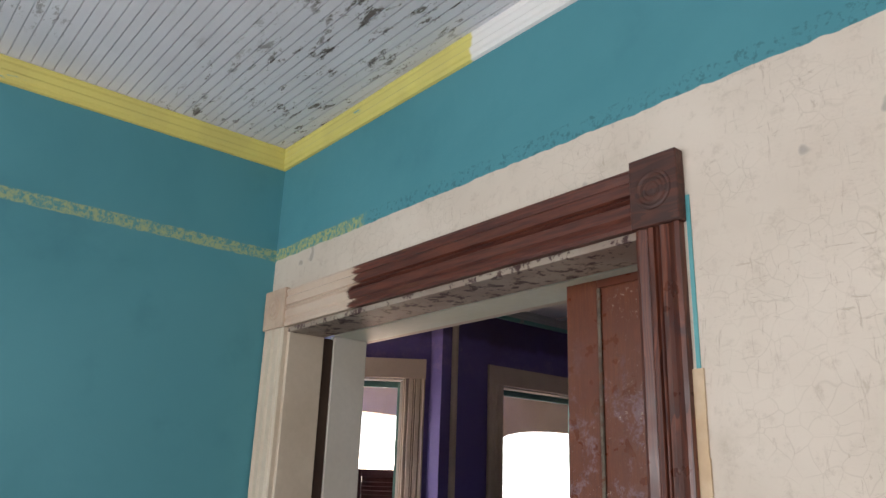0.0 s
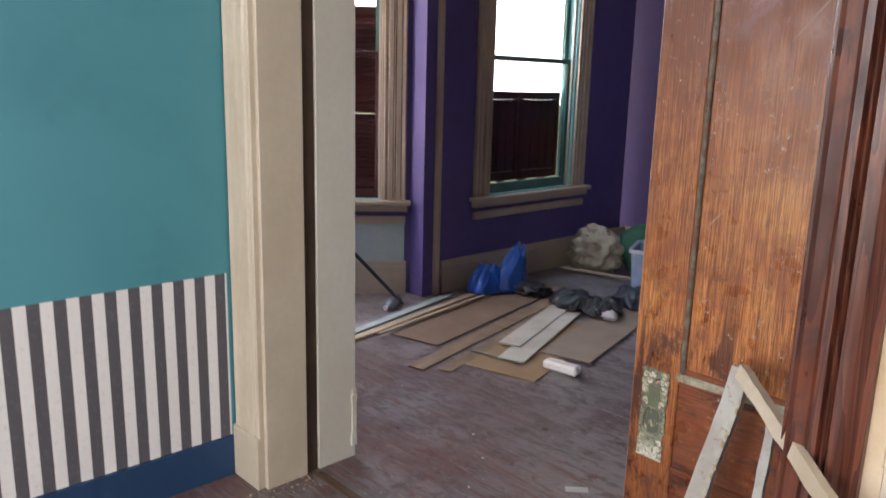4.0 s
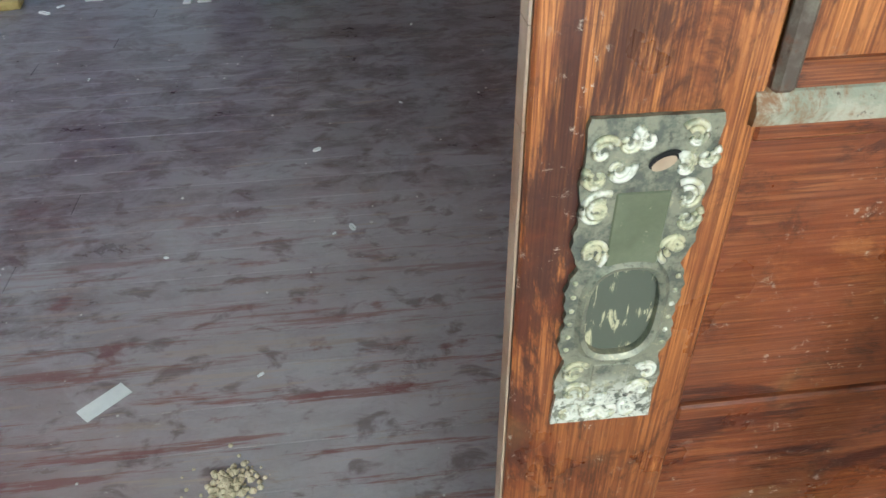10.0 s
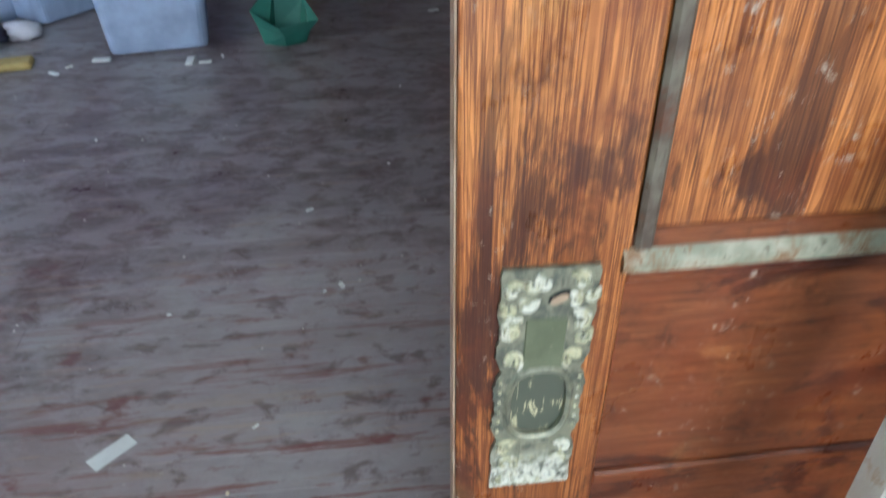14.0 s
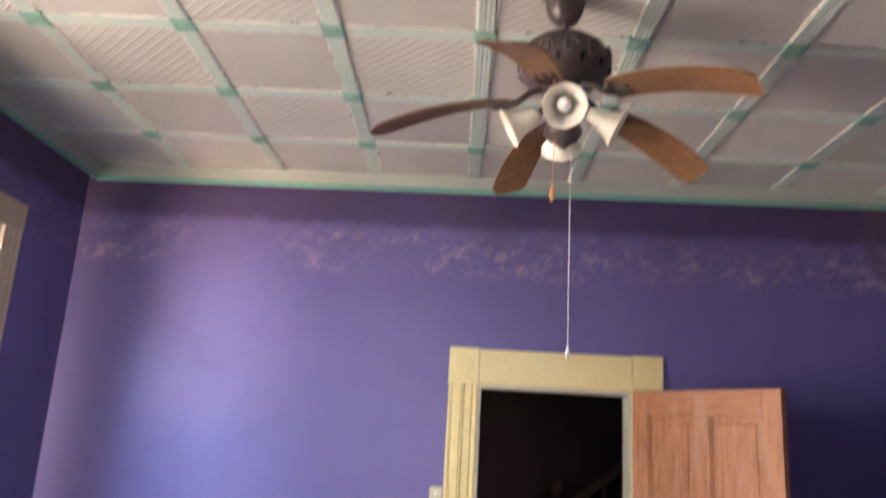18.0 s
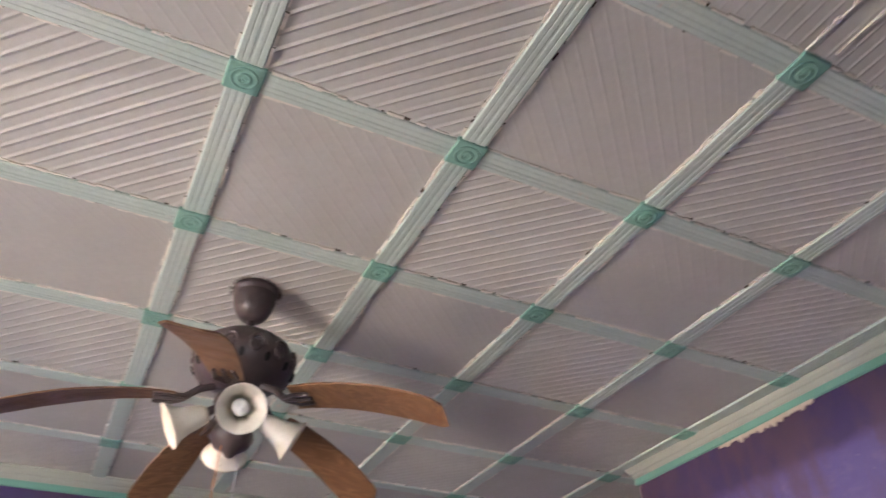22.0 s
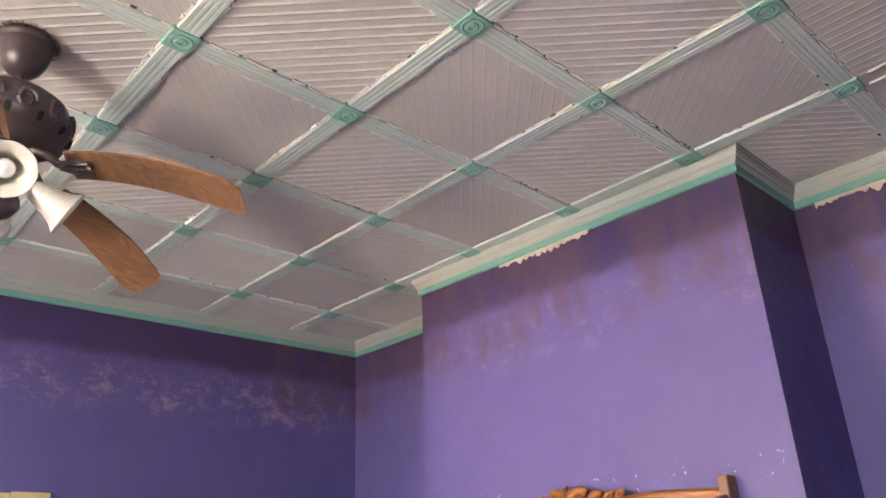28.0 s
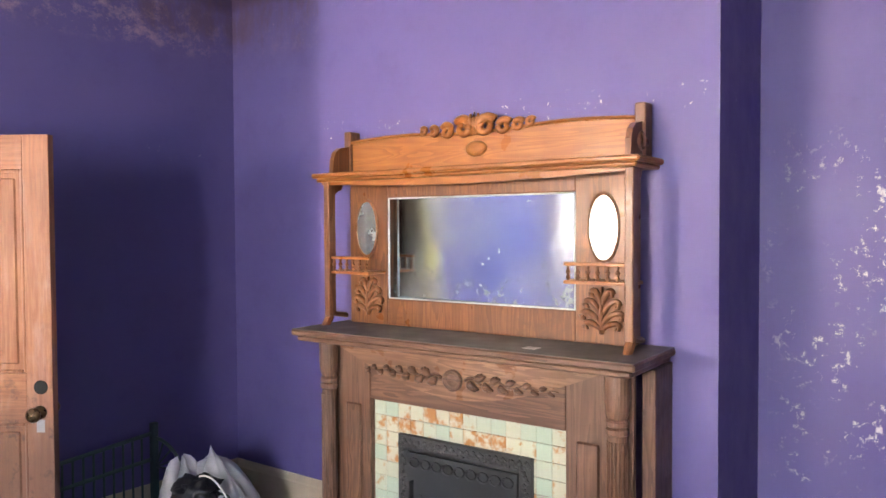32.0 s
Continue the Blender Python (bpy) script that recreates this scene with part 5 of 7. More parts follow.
part("groove_bead", bm, old_paint_groove, pdoor, "grey old paint left in the groove")
bm = mesh()
prism(bm, [(0.004, 0.783), (-0.005, 0.785), (-0.006, 0.793), (-0.001, 0.801), (0.004, 0.804)], 'x', 0.112, 0.90)
part("ledge", bm, old_paint_ledge, pdoor, "ledge chalky with old green paint")
bm = mesh()
for k in range(46):
    z = 0.03 + k * 0.054
    box(bm, -0.002, -0.0005, 0.004, 0.020, z, z + 0.0535)
part("edge_strip", bm, painted("worn_edge_strip", (0.22, 0.11, 0.06), (0.44, 0.34, 0.25), 0.5, 8, 50, 0.3), pdoor, "pale worn strip on the closing edge")

# ---------- pull plate on the pocket door ----------
def verdigris():
    g = Graph("painted_brass_plate")
    p = g.pos()
    a, b = g.noise(p, 55, 6, 0.7), g.noise(p, 160, 5, 0.7)
    col = g.mix(g.ramp(a, 0.40, 0.56), (0.105, 0.108, 0.084), (0.245, 0.235, 0.165))
    col = g.mix(g.ramp(a, 0.58, 0.68), col, (0.46, 0.41, 0.26))
    col = g.mix(g.math('MULTIPLY', g.ramp(g.axis(p, 2), 0.63, 0.60), g.ramp(g.noise(p, 150, 6, 0.75), 0.44, 0.52)), col, (0.62, 0.60, 0.50))
    col = g.mix(g.ramp(b, 0.56, 0.68, 0, 0.7), col, (0.06, 0.06, 0.045))
    g.bump(b, 0.4, 0.001)
    return g.done(col, 0.45, 0.25, 0.5)


def cup_paint():
    g = Graph("scratched_cup_paint")
    st = g.pos((5.0, 5.0, 0.7))
    a = g.noise(st, 20, 6, 0.75, 0.8)
    near = g.math('MULTIPLY', g.ramp(g.noise(g.pos(), 40, 2, 0.5), 0.40, 0.62), 0.10)
    col = g.mix(g.ramp(g.math('ADD', a, near), 0.57, 0.62), (0.105, 0.112, 0.082), (0.55, 0.50, 0.31))
    g.bump(a, 0.3, 0.001)
    return g.done(col, 0.4, 0.2, 0.5)


verd, cupm = verdigris(), cup_paint()
plate = thing("pull_plate", pose(0.058, 0.0, 0.692, 0, 0.8, 0), "ornate brass sliding door pull, caked with old cream and green paint", "door pull")
half_w = lambda z: 0.0338 + 0.0009 * math.cos(z * 170) + 0.0006 * math.sin(z * 610) - 0.0030 * math.exp(-((z - 0.020) / 0.007) ** 2) - 0.0028 * math.exp(-((z + 0.053) / 0.006) ** 2) - 0.0012 * math.exp(-((z + 0.090) / 0.02) ** 2)
out, inn, rim = [], [], []
N = 240
for k in range(N):
    a = 2 * math.pi * k / N
    ca, sa = math.cos(a), math.sin(a)
    r = 0.0
    while r < 0.16 and abs(r * sa) < 0.112 and abs(r * ca) < half_w(r * sa):
        r += 0.0004
    out.append((r * ca, r * sa))
    qx, qz = math.copysign(abs(ca) ** 0.72, ca), math.copysign(abs(sa) ** 0.72, sa)
    inn.append((0.0212 * qx, -0.0155 + 0.0330 * qz))
    rim.append((0.0272 * qx, -0.0155 + 0.0395 * qz))
bm = mesh()
rings = [[bm.verts.new((x, y, z)) for x, z in ring] for ring, y in ((out, -0.0003), (out, -0.0040), (rim, -0.0048), ([((a[0] + b[0]) / 2, (a[1] + b[1]) / 2) for a, b in zip(rim, inn)], -0.0078), (inn, -0.0060), (inn, -0.0008))]
for p, q in zip(rings, rings[1:]):
    for k in range(N):
        bm.faces.new((p[k], p[(k + 1) % N], q[(k + 1) % N], q[k]))
part("backplate", bm, verd, plate)
bm = mesh()
bm.faces.new([bm.verts.new((x, -0.0010, z)) for x, z in inn])
part("cup", bm, cupm, plate, "recessed finger cup with scratched paint")
bm = mesh()
box(bm, -0.0150, 0.0150, -0.0056, -0.0038, 0.0205, 0.0690, 0.0008)
part("centre_panel", bm, painted("green_grey_brass", (0.115, 0.125, 0.074), (0.15, 0.158, 0.098), 0.34, 30, 200, 0.2, (0.34, 0.32, 0.22), (0.64, 0.72)), plate, "plain grey-green centre panel")
bm = mesh()
box(bm, -0.0115, 0.0125, -0.0054, -0.0038, -0.086, -0.058, 0.0008)
part("lower_panel", bm, verd, plate, "small panel below the cup")


def scroll_paint():
    g = Graph("cream_caked_scrolls")
    p = g.pos()
    a = g.noise(p, 120, 6, 0.7)
    col = g.mix(g.ramp(a, 0.40, 0.56), (0.29, 0.28, 0.18), (0.54, 0.49, 0.31))
    low = g.math('MULTIPLY', g.ramp(g.axis(p, 2), 0.625, 0.600), 0.10)
    col = g.mix(g.ramp(g.math('ADD', g.noise(p, 45, 5, 0.7), low), 0.49, 0.60), col, (0.66, 0.63, 0.53))
    g.bump(a, 0.5, 0.001)
    return g.done(col, 0.5, 0.1, 0.45)


scroll_mat = scroll_paint()


def curl(cx, cz, r, turn, hand):
    """One raised leaf scroll: a fat spiral with a rib inside it."""
    bm = mesh()
    for f, rad in ((1.0, 0.0022), (0.56, 0.0019)):
        pts = []
        for k in range(15):
            a = turn + hand * k * 0.40
            rr = r * f * (1 - k / 19)
            pts.append((cx + rr * math.cos(a), -0.0044, cz + rr * math.sin(a) * 1.12))
        tube(bm, pts, [rad * (1 - k / 24) for k in range(15)], 7)
    part("leaf_scroll", bm, scroll_mat, plate, smooth=True)


SCROLLS = ((-0.0255, 0.094, 0.0080, 0.5, 1), (-0.0130, 0.099, 0.0075, 1.2, -1), (-0.0270, 0.079, 0.0075, 2.4, 1), (-0.0160, 0.084, 0.0080, 0.2, -1), (-0.0030, 0.100, 0.0065, 2.0, 1),
           (0.0210, 0.100, 0.0085, 2.5, -1), (0.0290, 0.088, 0.0065, 0.8, -1), (0.0180, 0.083, 0.0070, 2.2, -1),
           (-0.0240, 0.058, 0.0115, 1.0, 1), (-0.0240, 0.057, 0.0060, 2.6, -1), (0.0240, 0.064, 0.0100, 2.2, -1), (0.0265, 0.050, 0.0080, 0.8, -1),
           (-0.0235, 0.031, 0.0095, -1.0, 1), (-0.0245, 0.030, 0.0050, 0.9, 1), (0.0235, 0.031, 0.0100, 4.2, -1), (0.0250, 0.033, 0.0052, 1.8, 1),
           (-0.0225, -0.065, 0.0095, 0.6, 1), (-0.0215, -0.083, 0.0105, -0.6, 1), (0.0240, -0.068, 0.0080, 2.6, -1), (0.0225, -0.084, 0.0095, 3.6, -1),
           (-0.0240, -0.101, 0.0080, 0.9, -1), (-0.0100, -0.100, 0.0080, 0.2, -1), (0.0040, -0.101, 0.0085, 2.9, 1), (0.0180, -0.101, 0.0080, 2.2, 1), (-0.0020, -0.091, 0.0055, 1.1, 1))
for cx, cz, r, tn, hd in SCROLLS:
    curl(cx, cz, r, tn, hd)
rg = random.Random(8)
for s in (-1, 1):
    for k in range(6):
        bm = mesh()
        lathe(bm, [(0.0019, -0.001), (0.0016, 0.0010), (0.0, 0.0018)], 8, Matrix.Translation((s * 0.0300, -0.0040, -0.043 + 0.0105 * k)) @ Matrix.Rotation(radians(90), 4, 'X'))
        part("bead", bm, scroll_mat, plate, smooth=True)
for nm, dz, sc, y, mt in (("keyhole", 0.0, 1.0, -0.0052, black_hole), ("keyhole_back", -0.0022, 0.78, -0.0054, painted("beige_keyhole_wood", (0.42, 0.30, 0.20), (0.34, 0.23, 0.15), 0.7, 40, 120, 0.2))):
    bm = mesh()
    bm.faces.new([bm.verts.new((0.0070 + sc * 0.0082 * math.cos(a), y, 0.0880 + dz + sc * (0.0050 * math.sin(a) + 0.0028 * math.cos(a)))) for a in [2 * math.pi * k / 18 for k in range(18)]])
    part(nm, bm, mt, plate, "dark slanted keyhole" if dz == 0 else "bare wood seen in the keyhole")

# ---------- broken frame leaning in the doorway ----------
chip_paint = painted("chippy_white_frame_paint", (0.44, 0.42, 0.38), (0.34, 0.31, 0.27), 0.65, 14, 60, 0.6, (0.27, 0.19, 0.12), (0.56, 0.64))
frame_th = thing("old_frame", pose(0, 0, 0), "old wooden window screen frame with peeling white paint, leaning", "frame")


def member(a, b, w, d, nm, mat, lab=""):
    a, b = Vector(a), Vector(b)
    z = (b - a).normalized()
    side = Vector((0, -1, 0)).cross(z).normalized()
    front = z.cross(side)
    m = Matrix((side, front, z)).transposed().to_4x4()
    m.translation = a
    bm = mesh()
    L = (b - a).length
    n = 24
    rgm = random.Random(int(L * 1000))
    rings = []
    for k in range(n + 1):
        o, q = rgm.uniform(-0.0016, 0.0016), rgm.uniform(-0.0012, 0.0008)
        rings.append([bm.verts.new(m @ Vector((sx * (w / 2 + q) + o, sy * d / 2, L * k / n))) for sx, sy in ((-1, -0.7), (-0.8, -1), (0.8, -1), (1, -0.7), (1, 1), (-1, 1))])
    for p, q in zip(rings, rings[1:]):
        for c in range(6):
            bm.faces.new((p[c], p[(c + 1) % 6], q[(c + 1) % 6], q[c]))
    bm.faces.new(rings[0][::-1])
    bm.faces.new(rings[-1])
    return part(nm, bm, mat, frame_th, lab)


member((0.150, -0.235, 0.004), (0.300, -0.085, 0.900), 0.040, 0.026, "stile", chip_paint)
member((0.306, -0.108, 0.903), (0.860, -0.640, 0.763), 0.030, 0.020, "top_rail", painted("bare_frame_wood", (0.56, 0.48, 0.37), (0.48, 0.38, 0.27), 0.6, 7, 60, 0.3))
member((0.372, -0.235, 0.004), (0.374, -0.100, 0.82), 0.018, 0.018, "inner_strip", chip_paint)
bm = mesh()
rgm = random.Random(3)
for k in range(26):
    t = rgm.uniform(0.3, 0.95)
    c = Vector((0.150, -0.246, 0.004)).lerp(Vector((0.300, -0.096, 0.900)), t) + Vector((rgm.uniform(0.015, 0.021), -0.002, 0))
    box(bm, c.x - 0.002, c.x + 0.002, c.y - 0.002, c.y + 0.002, c.z - 0.003, c.z + rgm.uniform(0.002, 0.010))
tagged(part("splinter_rest", bm, painted("amber_splinters", (0.36, 0.22, 0.10), (0.50, 0.40, 0.26), 0.5, 30, 80, 0.3), frame_th), "amber splinters and glue on the inner edge", kind="stuff")

# ---------- ceiling fan ----------
bronze = painted("dark_bronze", (0.050, 0.036, 0.036), (0.075, 0.052, 0.050), 0.35, 12, 60, 0.3, spec=0.6)
blade_mat = wooden("worn_fan_blade", (0.15, 0.075, 0.036), (0.25, 0.135, 0.068), 'x', 0.45, 26)
shade_mat = painted("frosted_shade_glass", (0.74, 0.70, 0.60), (0.66, 0.61, 0.50), 0.3, 14, 50, 0.1, (0.44, 0.38, 0.28), (0.6, 0.72))
fan = thing("ceiling_fan", pose(-0.155, 2.20, B_TOP), "dark bronze ceiling fan with brown blades and frosted tulip shades", "ceiling fan")
bm = mesh()
lathe(bm, [(0.040, 0.0), (0.073, -0.001), (0.076, -0.010), (0.075, -0.022), (0.069, -0.027), (0.070, -0.034), (0.069, -0.052), (0.062, -0.082), (0.050, -0.108), (0.034, -0.124), (0.018, -0.130)], 32)
part("canopy", bm, bronze, fan, smooth=True)
bm = mesh()
cyl(bm, (0, 0, -0.12), (0, 0, -0.22), 0.012)
lathe(bm, [(0.012, -0.165), (0.022, -0.172), (0.022, -0.180), (0.012, -0.188)], 16)
part("downrod", bm, bronze, fan)
bm = mesh()
lathe(bm, [(0.020, -0.190), (0.060, -0.194), (0.105, -0.206), (0.142, -0.235), (0.158, -0.275), (0.160, -0.300), (0.150, -0.330), (0.120, -0.352), (0.085, -0.366), (0.070, -0.385), (0.045, -0.392)], 36)
part("motor_housing", bm, bronze, fan, smooth=True)
for k in range(12):
    a = 2 * math.pi * k / 12
    spot = lambda u, w: ((0.158 - 0.12 * w * w * 8) * math.cos(a + u), (0.158 - 0.12 * w * w * 8) * math.sin(a + u), -0.290 + w)
    bm = mesh()
    tube(bm, [spot(0.17 * math.cos(t) * (1 - t / 14), 0.036 * math.sin(t) * (1 - t / 14)) for t in [j * 0.55 for j in range(16)]], [0.0075 * (1 - j / 30) for j in range(16)], 6)
    part("leaf_scroll", bm, bronze, fan, "raised scroll on the motor", smooth=True)
    bm = mesh()
    c = Vector((0.150 * math.cos(a + 0.26), 0.150 * math.sin(a + 0.26), -0.322))
    lathe(bm, [(0.013, -0.002), (0.012, 0.0055), (0.0, 0.006)], 10, Matrix.Translation(c) @ Vector((c.x, c.y, -0.06)).to_track_quat('Z', 'Y').to_matrix().to_4x4() @ Matrix.Diagonal((0.7, 1.2, 1, 1)))
    part("vent_hole", bm, black_hole, fan, "dark oval vent hole")
bm = mesh()
rg = random.Random(5)
for k in range(260):
    a = rg.uniform(0, 2 * math.pi)
    r = 0.076 + rg.uniform(-0.003, 0.002)
    p = Vector((r * math.cos(a), r * math.sin(a), -rg.uniform(0.0, 0.018)))
    tube(bm, [p, p + Vector((math.cos(a), math.sin(a), 0)) * rg.uniform(0.004, 0.016) + Vector((0, 0, rg.uniform(-0.006, 0.004)))], 0.0009, 3)
tagged(part("dust_fringe", bm, painted("grey_dust", (0.16, 0.13, 0.12), (0.10, 0.08, 0.075), 0.9, 20, 60, 0.1), fan), "fuzzy grey dust on the canopy", kind="stuff")
for k in range(5):
    a = radians(-41 + 72 * k)
    m = Matrix.Rotation(a, 4, 'Z')
    bm = mesh()
    tube(bm, [m @ Vector(p) for p in ((0.07, 0, -0.375), (0.12, 0, -0.395), (0.155, 0, -0.425), (0.20, 0, -0.432))], [0.012, 0.012, 0.012, 0.010], 8)
    for s in (-0.032, 0.0, 0.032):
        tube(bm, [m @ Vector(p) for p in ((0.155, s * 0.3, -0.430), (0.20, s, -0.438), (0.245, s * 0.8, -0.440))], 0.007, 6)
    iron = part("blade_iron", bm, bronze, fan)
    outline = []
    nseg = 18
    for j in range(nseg + 1):
        u = j / nseg
        x = 0.185 + 0.475 * u
        w = 0.050 + 0.022 * min(1, u * 1.6) - (0.030 * max(0, (u - 0.93) / 0.07) ** 1.5)
        outline.append((x, w, -0.428 - 0.120 * u ** 1.8))
    bm = mesh()
    rows = []
    for x, w, z in outline:
        rows.append([bm.verts.new(m @ Vector((x, s * w, z + dz - s * 0.012))) for s, dz in ((-1, 0.003), (1, 0.003), (1, -0.003), (-1, -0.003))])
    for p, q in zip(rows, rows[1:]):
        for c in range(4):
            bm.faces.new((p[c], p[(c + 1) % 4], q[(c + 1) % 4], q[c]))
    bm.faces.new(rows[0][::-1])
    bm.faces.new(rows[-1])
    part("blade", bm, blade_mat, fan, "curved worn brown blade")
bm = mesh()
lathe(bm, [(0.040, -0.390), (0.066, -0.402), (0.072, -0.430), (0.060, -0.455), (0.040, -0.470), (0.050, -0.500), (0.062, -0.520), (0.066, -0.540), (0.050, -0.565), (0.024, -0.580), (0.012, -0.595), (0.0, -0.600)], 28)
part("light_fitter", bm, bronze, fan, smooth=True)
bulb_white = painted("white_bulb_glass", (0.82, 0.80, 0.76), (0.80, 0.78, 0.74), 0.2, 4, 30, 0.0)
for k in range(4):
    a = radians(-96 + 90 * k)
    m = Matrix.Rotation(a, 4, 'Z') @ Matrix.Translation((0.085, 0, -0.470)) @ Matrix.Rotation(radians(118), 4, 'Y')
    bm = mesh()
    tube(bm, [Matrix.Rotation(a, 4, 'Z') @ Vector(p) for p in ((0.045, 0, -0.445), (0.070, 0, -0.455), (0.092, 0, -0.474))], 0.014, 8)
    part("arm", bm, bronze, fan)
    bm = mesh()
    prof = [(0.024, 0.0), (0.030, 0.010), (0.036, 0.035), (0.042, 0.065), (0.052, 0.090), (0.066, 0.108), (0.072, 0.114)]
    lathe(bm, prof + [(r - 0.003, z - 0.002) for r, z in prof[::-1]], 36, m, 0.07, 8)
    sh = part("shade", bm, shade_mat, fan, "frosted ruffled tulip shade", smooth=True)
    bm = mesh()
    lathe(bm, [(0.010, 0.005), (0.012, 0.030), (0.022, 0.052), (0.026, 0.070), (0.020, 0.088), (0.0, 0.096)], 16, m)
    part("bulb", bm, bulb_white, sh, "round white bulb", smooth=True)
bm = mesh()
tube(bm, [(-0.03, -0.02, -0.54), (-0.035, -0.02, -0.74)], 0.0016, 5)
lathe(bm, [(0.0, -0.735), (0.006, -0.742), (0.0085, -0.770), (0.005, -0.790), (0.0, -0.792)], 10, Matrix.Translation((-0.035, -0.02, 0)))
part("pull_chain", bm, painted("amber_pull", (0.50, 0.20, 0.06), (0.55, 0.26, 0.09), 0.4, 8, 40, 0.1), fan, "short chain with amber wooden pull")
bm = mesh()
tube(bm, [(0.03, 0.015, -0.54), (0.03, 0.015, -1.27)], 0.0014, 5)
lathe(bm, [(0.0, -1.265), (0.006, -1.272), (0.006, -1.300), (0.0, -1.304)], 10, Matrix.Translation((0.03, 0.015, 0)))
part("long_cord", bm, painted("pale_cord", (0.55, 0.52, 0.55), (0.5, 0.47, 0.5), 0.6, 8, 40, 0.1), fan, "long thin pale pull cord")

# ---------- fireplace mantel with overmantel ----------
MY, HALF = 2.036, 0.70
mantel = thing("fireplace_mantel", CHIM @ pose(CX, MY, 0) @ Matrix.Diagonal((1, 1.04, 1, 1)), "brown oak fireplace mantel with carved frieze, columns and mirrored golden overmantel", "mantelpiece")


def mp(nm, mat, *boxes, lab="", bev=0.003, parent=None):
    bm = mesh()
    for b in boxes:
        box(bm, *b, bev)
    return part(nm, bm, mat, parent or mantel, lab)


FX = -0.235  # face of the mantel, out from the chimney
mp("shelf", mantel_dark_y, (-0.385, -0.001, -HALF, HALF, 1.206, 1.231), (-0.368, -0.001, -HALF + 0.017, HALF - 0.017, 1.184, 1.206), bev=0.006)
mp("shelf_top", mantel_top, (-0.380, -0.002, -HALF + 0.004, HALF - 0.004, 1.2315, 1.2335), lab="dusty grey top of the shelf", bev=0.0)
for s in (-1, 1):
    a, b = sorted((s * 0.415, s * 0.645))
    c, d = sorted((s * 0.415, s * 0.520))
    mp("pilaster", mantel_dark, (FX, FX + 0.020, a, b, 0.0, 1.183), (FX + 0.020, -0.002, c, d, 0.0, 1.183))
    a, b = sorted((s * 0.455, s * 0.535))
    mp("pilaster_panel", mantel_dark, (FX - 0.012, FX - 0.0005, a, b, 0.10, 0.93), bev=0.006)
    a, b = sorted((s * 0.6455, s * 0.690))
    mp("side_board", mantel_dark, (-0.170, -0.002, a, b, 0.0, 1.183))
    bm = mesh()
    lathe(bm, [(0.046, 0.0), (0.046, 0.10), (0.040, 0.11), (0.034, 0.12), (0.032, 0.14), (0.030, 0.98), (0.036, 0.985), (0.036, 1.000), (0.030, 1.006), (0.036, 1.012), (0.036, 1.024), (0.030, 1.034), (0.038, 1.060), (0.040, 1.10), (0.040, 1.183)], 22, Matrix.Translation((FX - 0.030, s * 0.603, 0)))
    for k in range(8):
        aa = radians(90 + 22.5 * k + 11)
        tube(bm, [(FX - 0.030 + 0.031 * math.cos(aa), s * 0.603 + 0.031 * math.sin(aa), z) for z in (0.16, 0.96)], 0.0035, 4)
    part("column", bm, mantel_dark, mantel, "reeded round column")
mp("frieze", mantel_dark_y, (FX, -0.002, -0.4145, 0.4145, 0.955, 1.183))
bm = mesh()
pts = [(-0.545, 1.172)] + [(-0.545 + 1.09 * k / 24, 1.165 - 0.150 * math.sin(math.pi * k / 24)) for k in range(25)] + [(0.545, 1.172)]
prism(bm, pts, 'x', FX - 0.040, FX - 0.0005)
part("swag_board", bm, wooden("mantel_mid_oak_across", (0.135, 0.068, 0.038), (0.27, 0.150, 0.088), 'y', 0.34, 30), mantel, "raised board with a curved lower edge")
rg = random.Random(11)
for side in (-1, 1):
    bm = mesh()
    stem = [(FX - 0.042, side * (0.05 + 0.36 * k / 24), 1.090 + 0.014 * math.sin(k * 0.9) * (1 - k / 30)) for k in range(25)]
    tube(bm, stem, [0.006 * (1 - k / 40) for k in range(25)], 6)
    part("garland_stem", bm, mantel_dark_y, mantel, "carved winding stem", smooth=True)
    for k in range(11):
        u = 0.07 + 0.031 * k
        size = 0.040 * (1 - k / 17)
        up = 1 if k % 2 else -1
        bm = mesh()
        for d in (-0.5, 0.1, 0.7):
            a = math.pi / 2 * up - side * up * d * 0.9
            pts = [(FX - 0.042 - 0.009 * math.sin(q / 6 * math.pi), side * u + side * size * 0.5 * q / 6 + size * 0.9 * q / 6 * math.cos(a) * 0.8, 1.090 + size * q / 6 * math.sin(a) * 0.85) for q in range(7)]
            tube(bm, pts, [0.004 + 0.0065 * size / 0.04 * math.sin((q + 0.7) / 7 * math.pi) for q in range(7)], 6)
        part("garland_leaf", bm, mantel_dark_y, mantel, smooth=True)
bm = mesh()
lathe(bm, [(0.040, -0.002), (0.040, 0.010), (0.034, 0.014), (0.030, 0.008), (0.020, 0.008), (0.014, 0.014), (0.0, 0.015)], 24, Matrix.Translation((FX - 0.039, 0, 1.085)) @ Matrix.Rotation(radians(-90), 4, 'Y'))
part("carved_disc", bm, mantel_dark_y, mantel, "carved scroll disc", smooth=True)
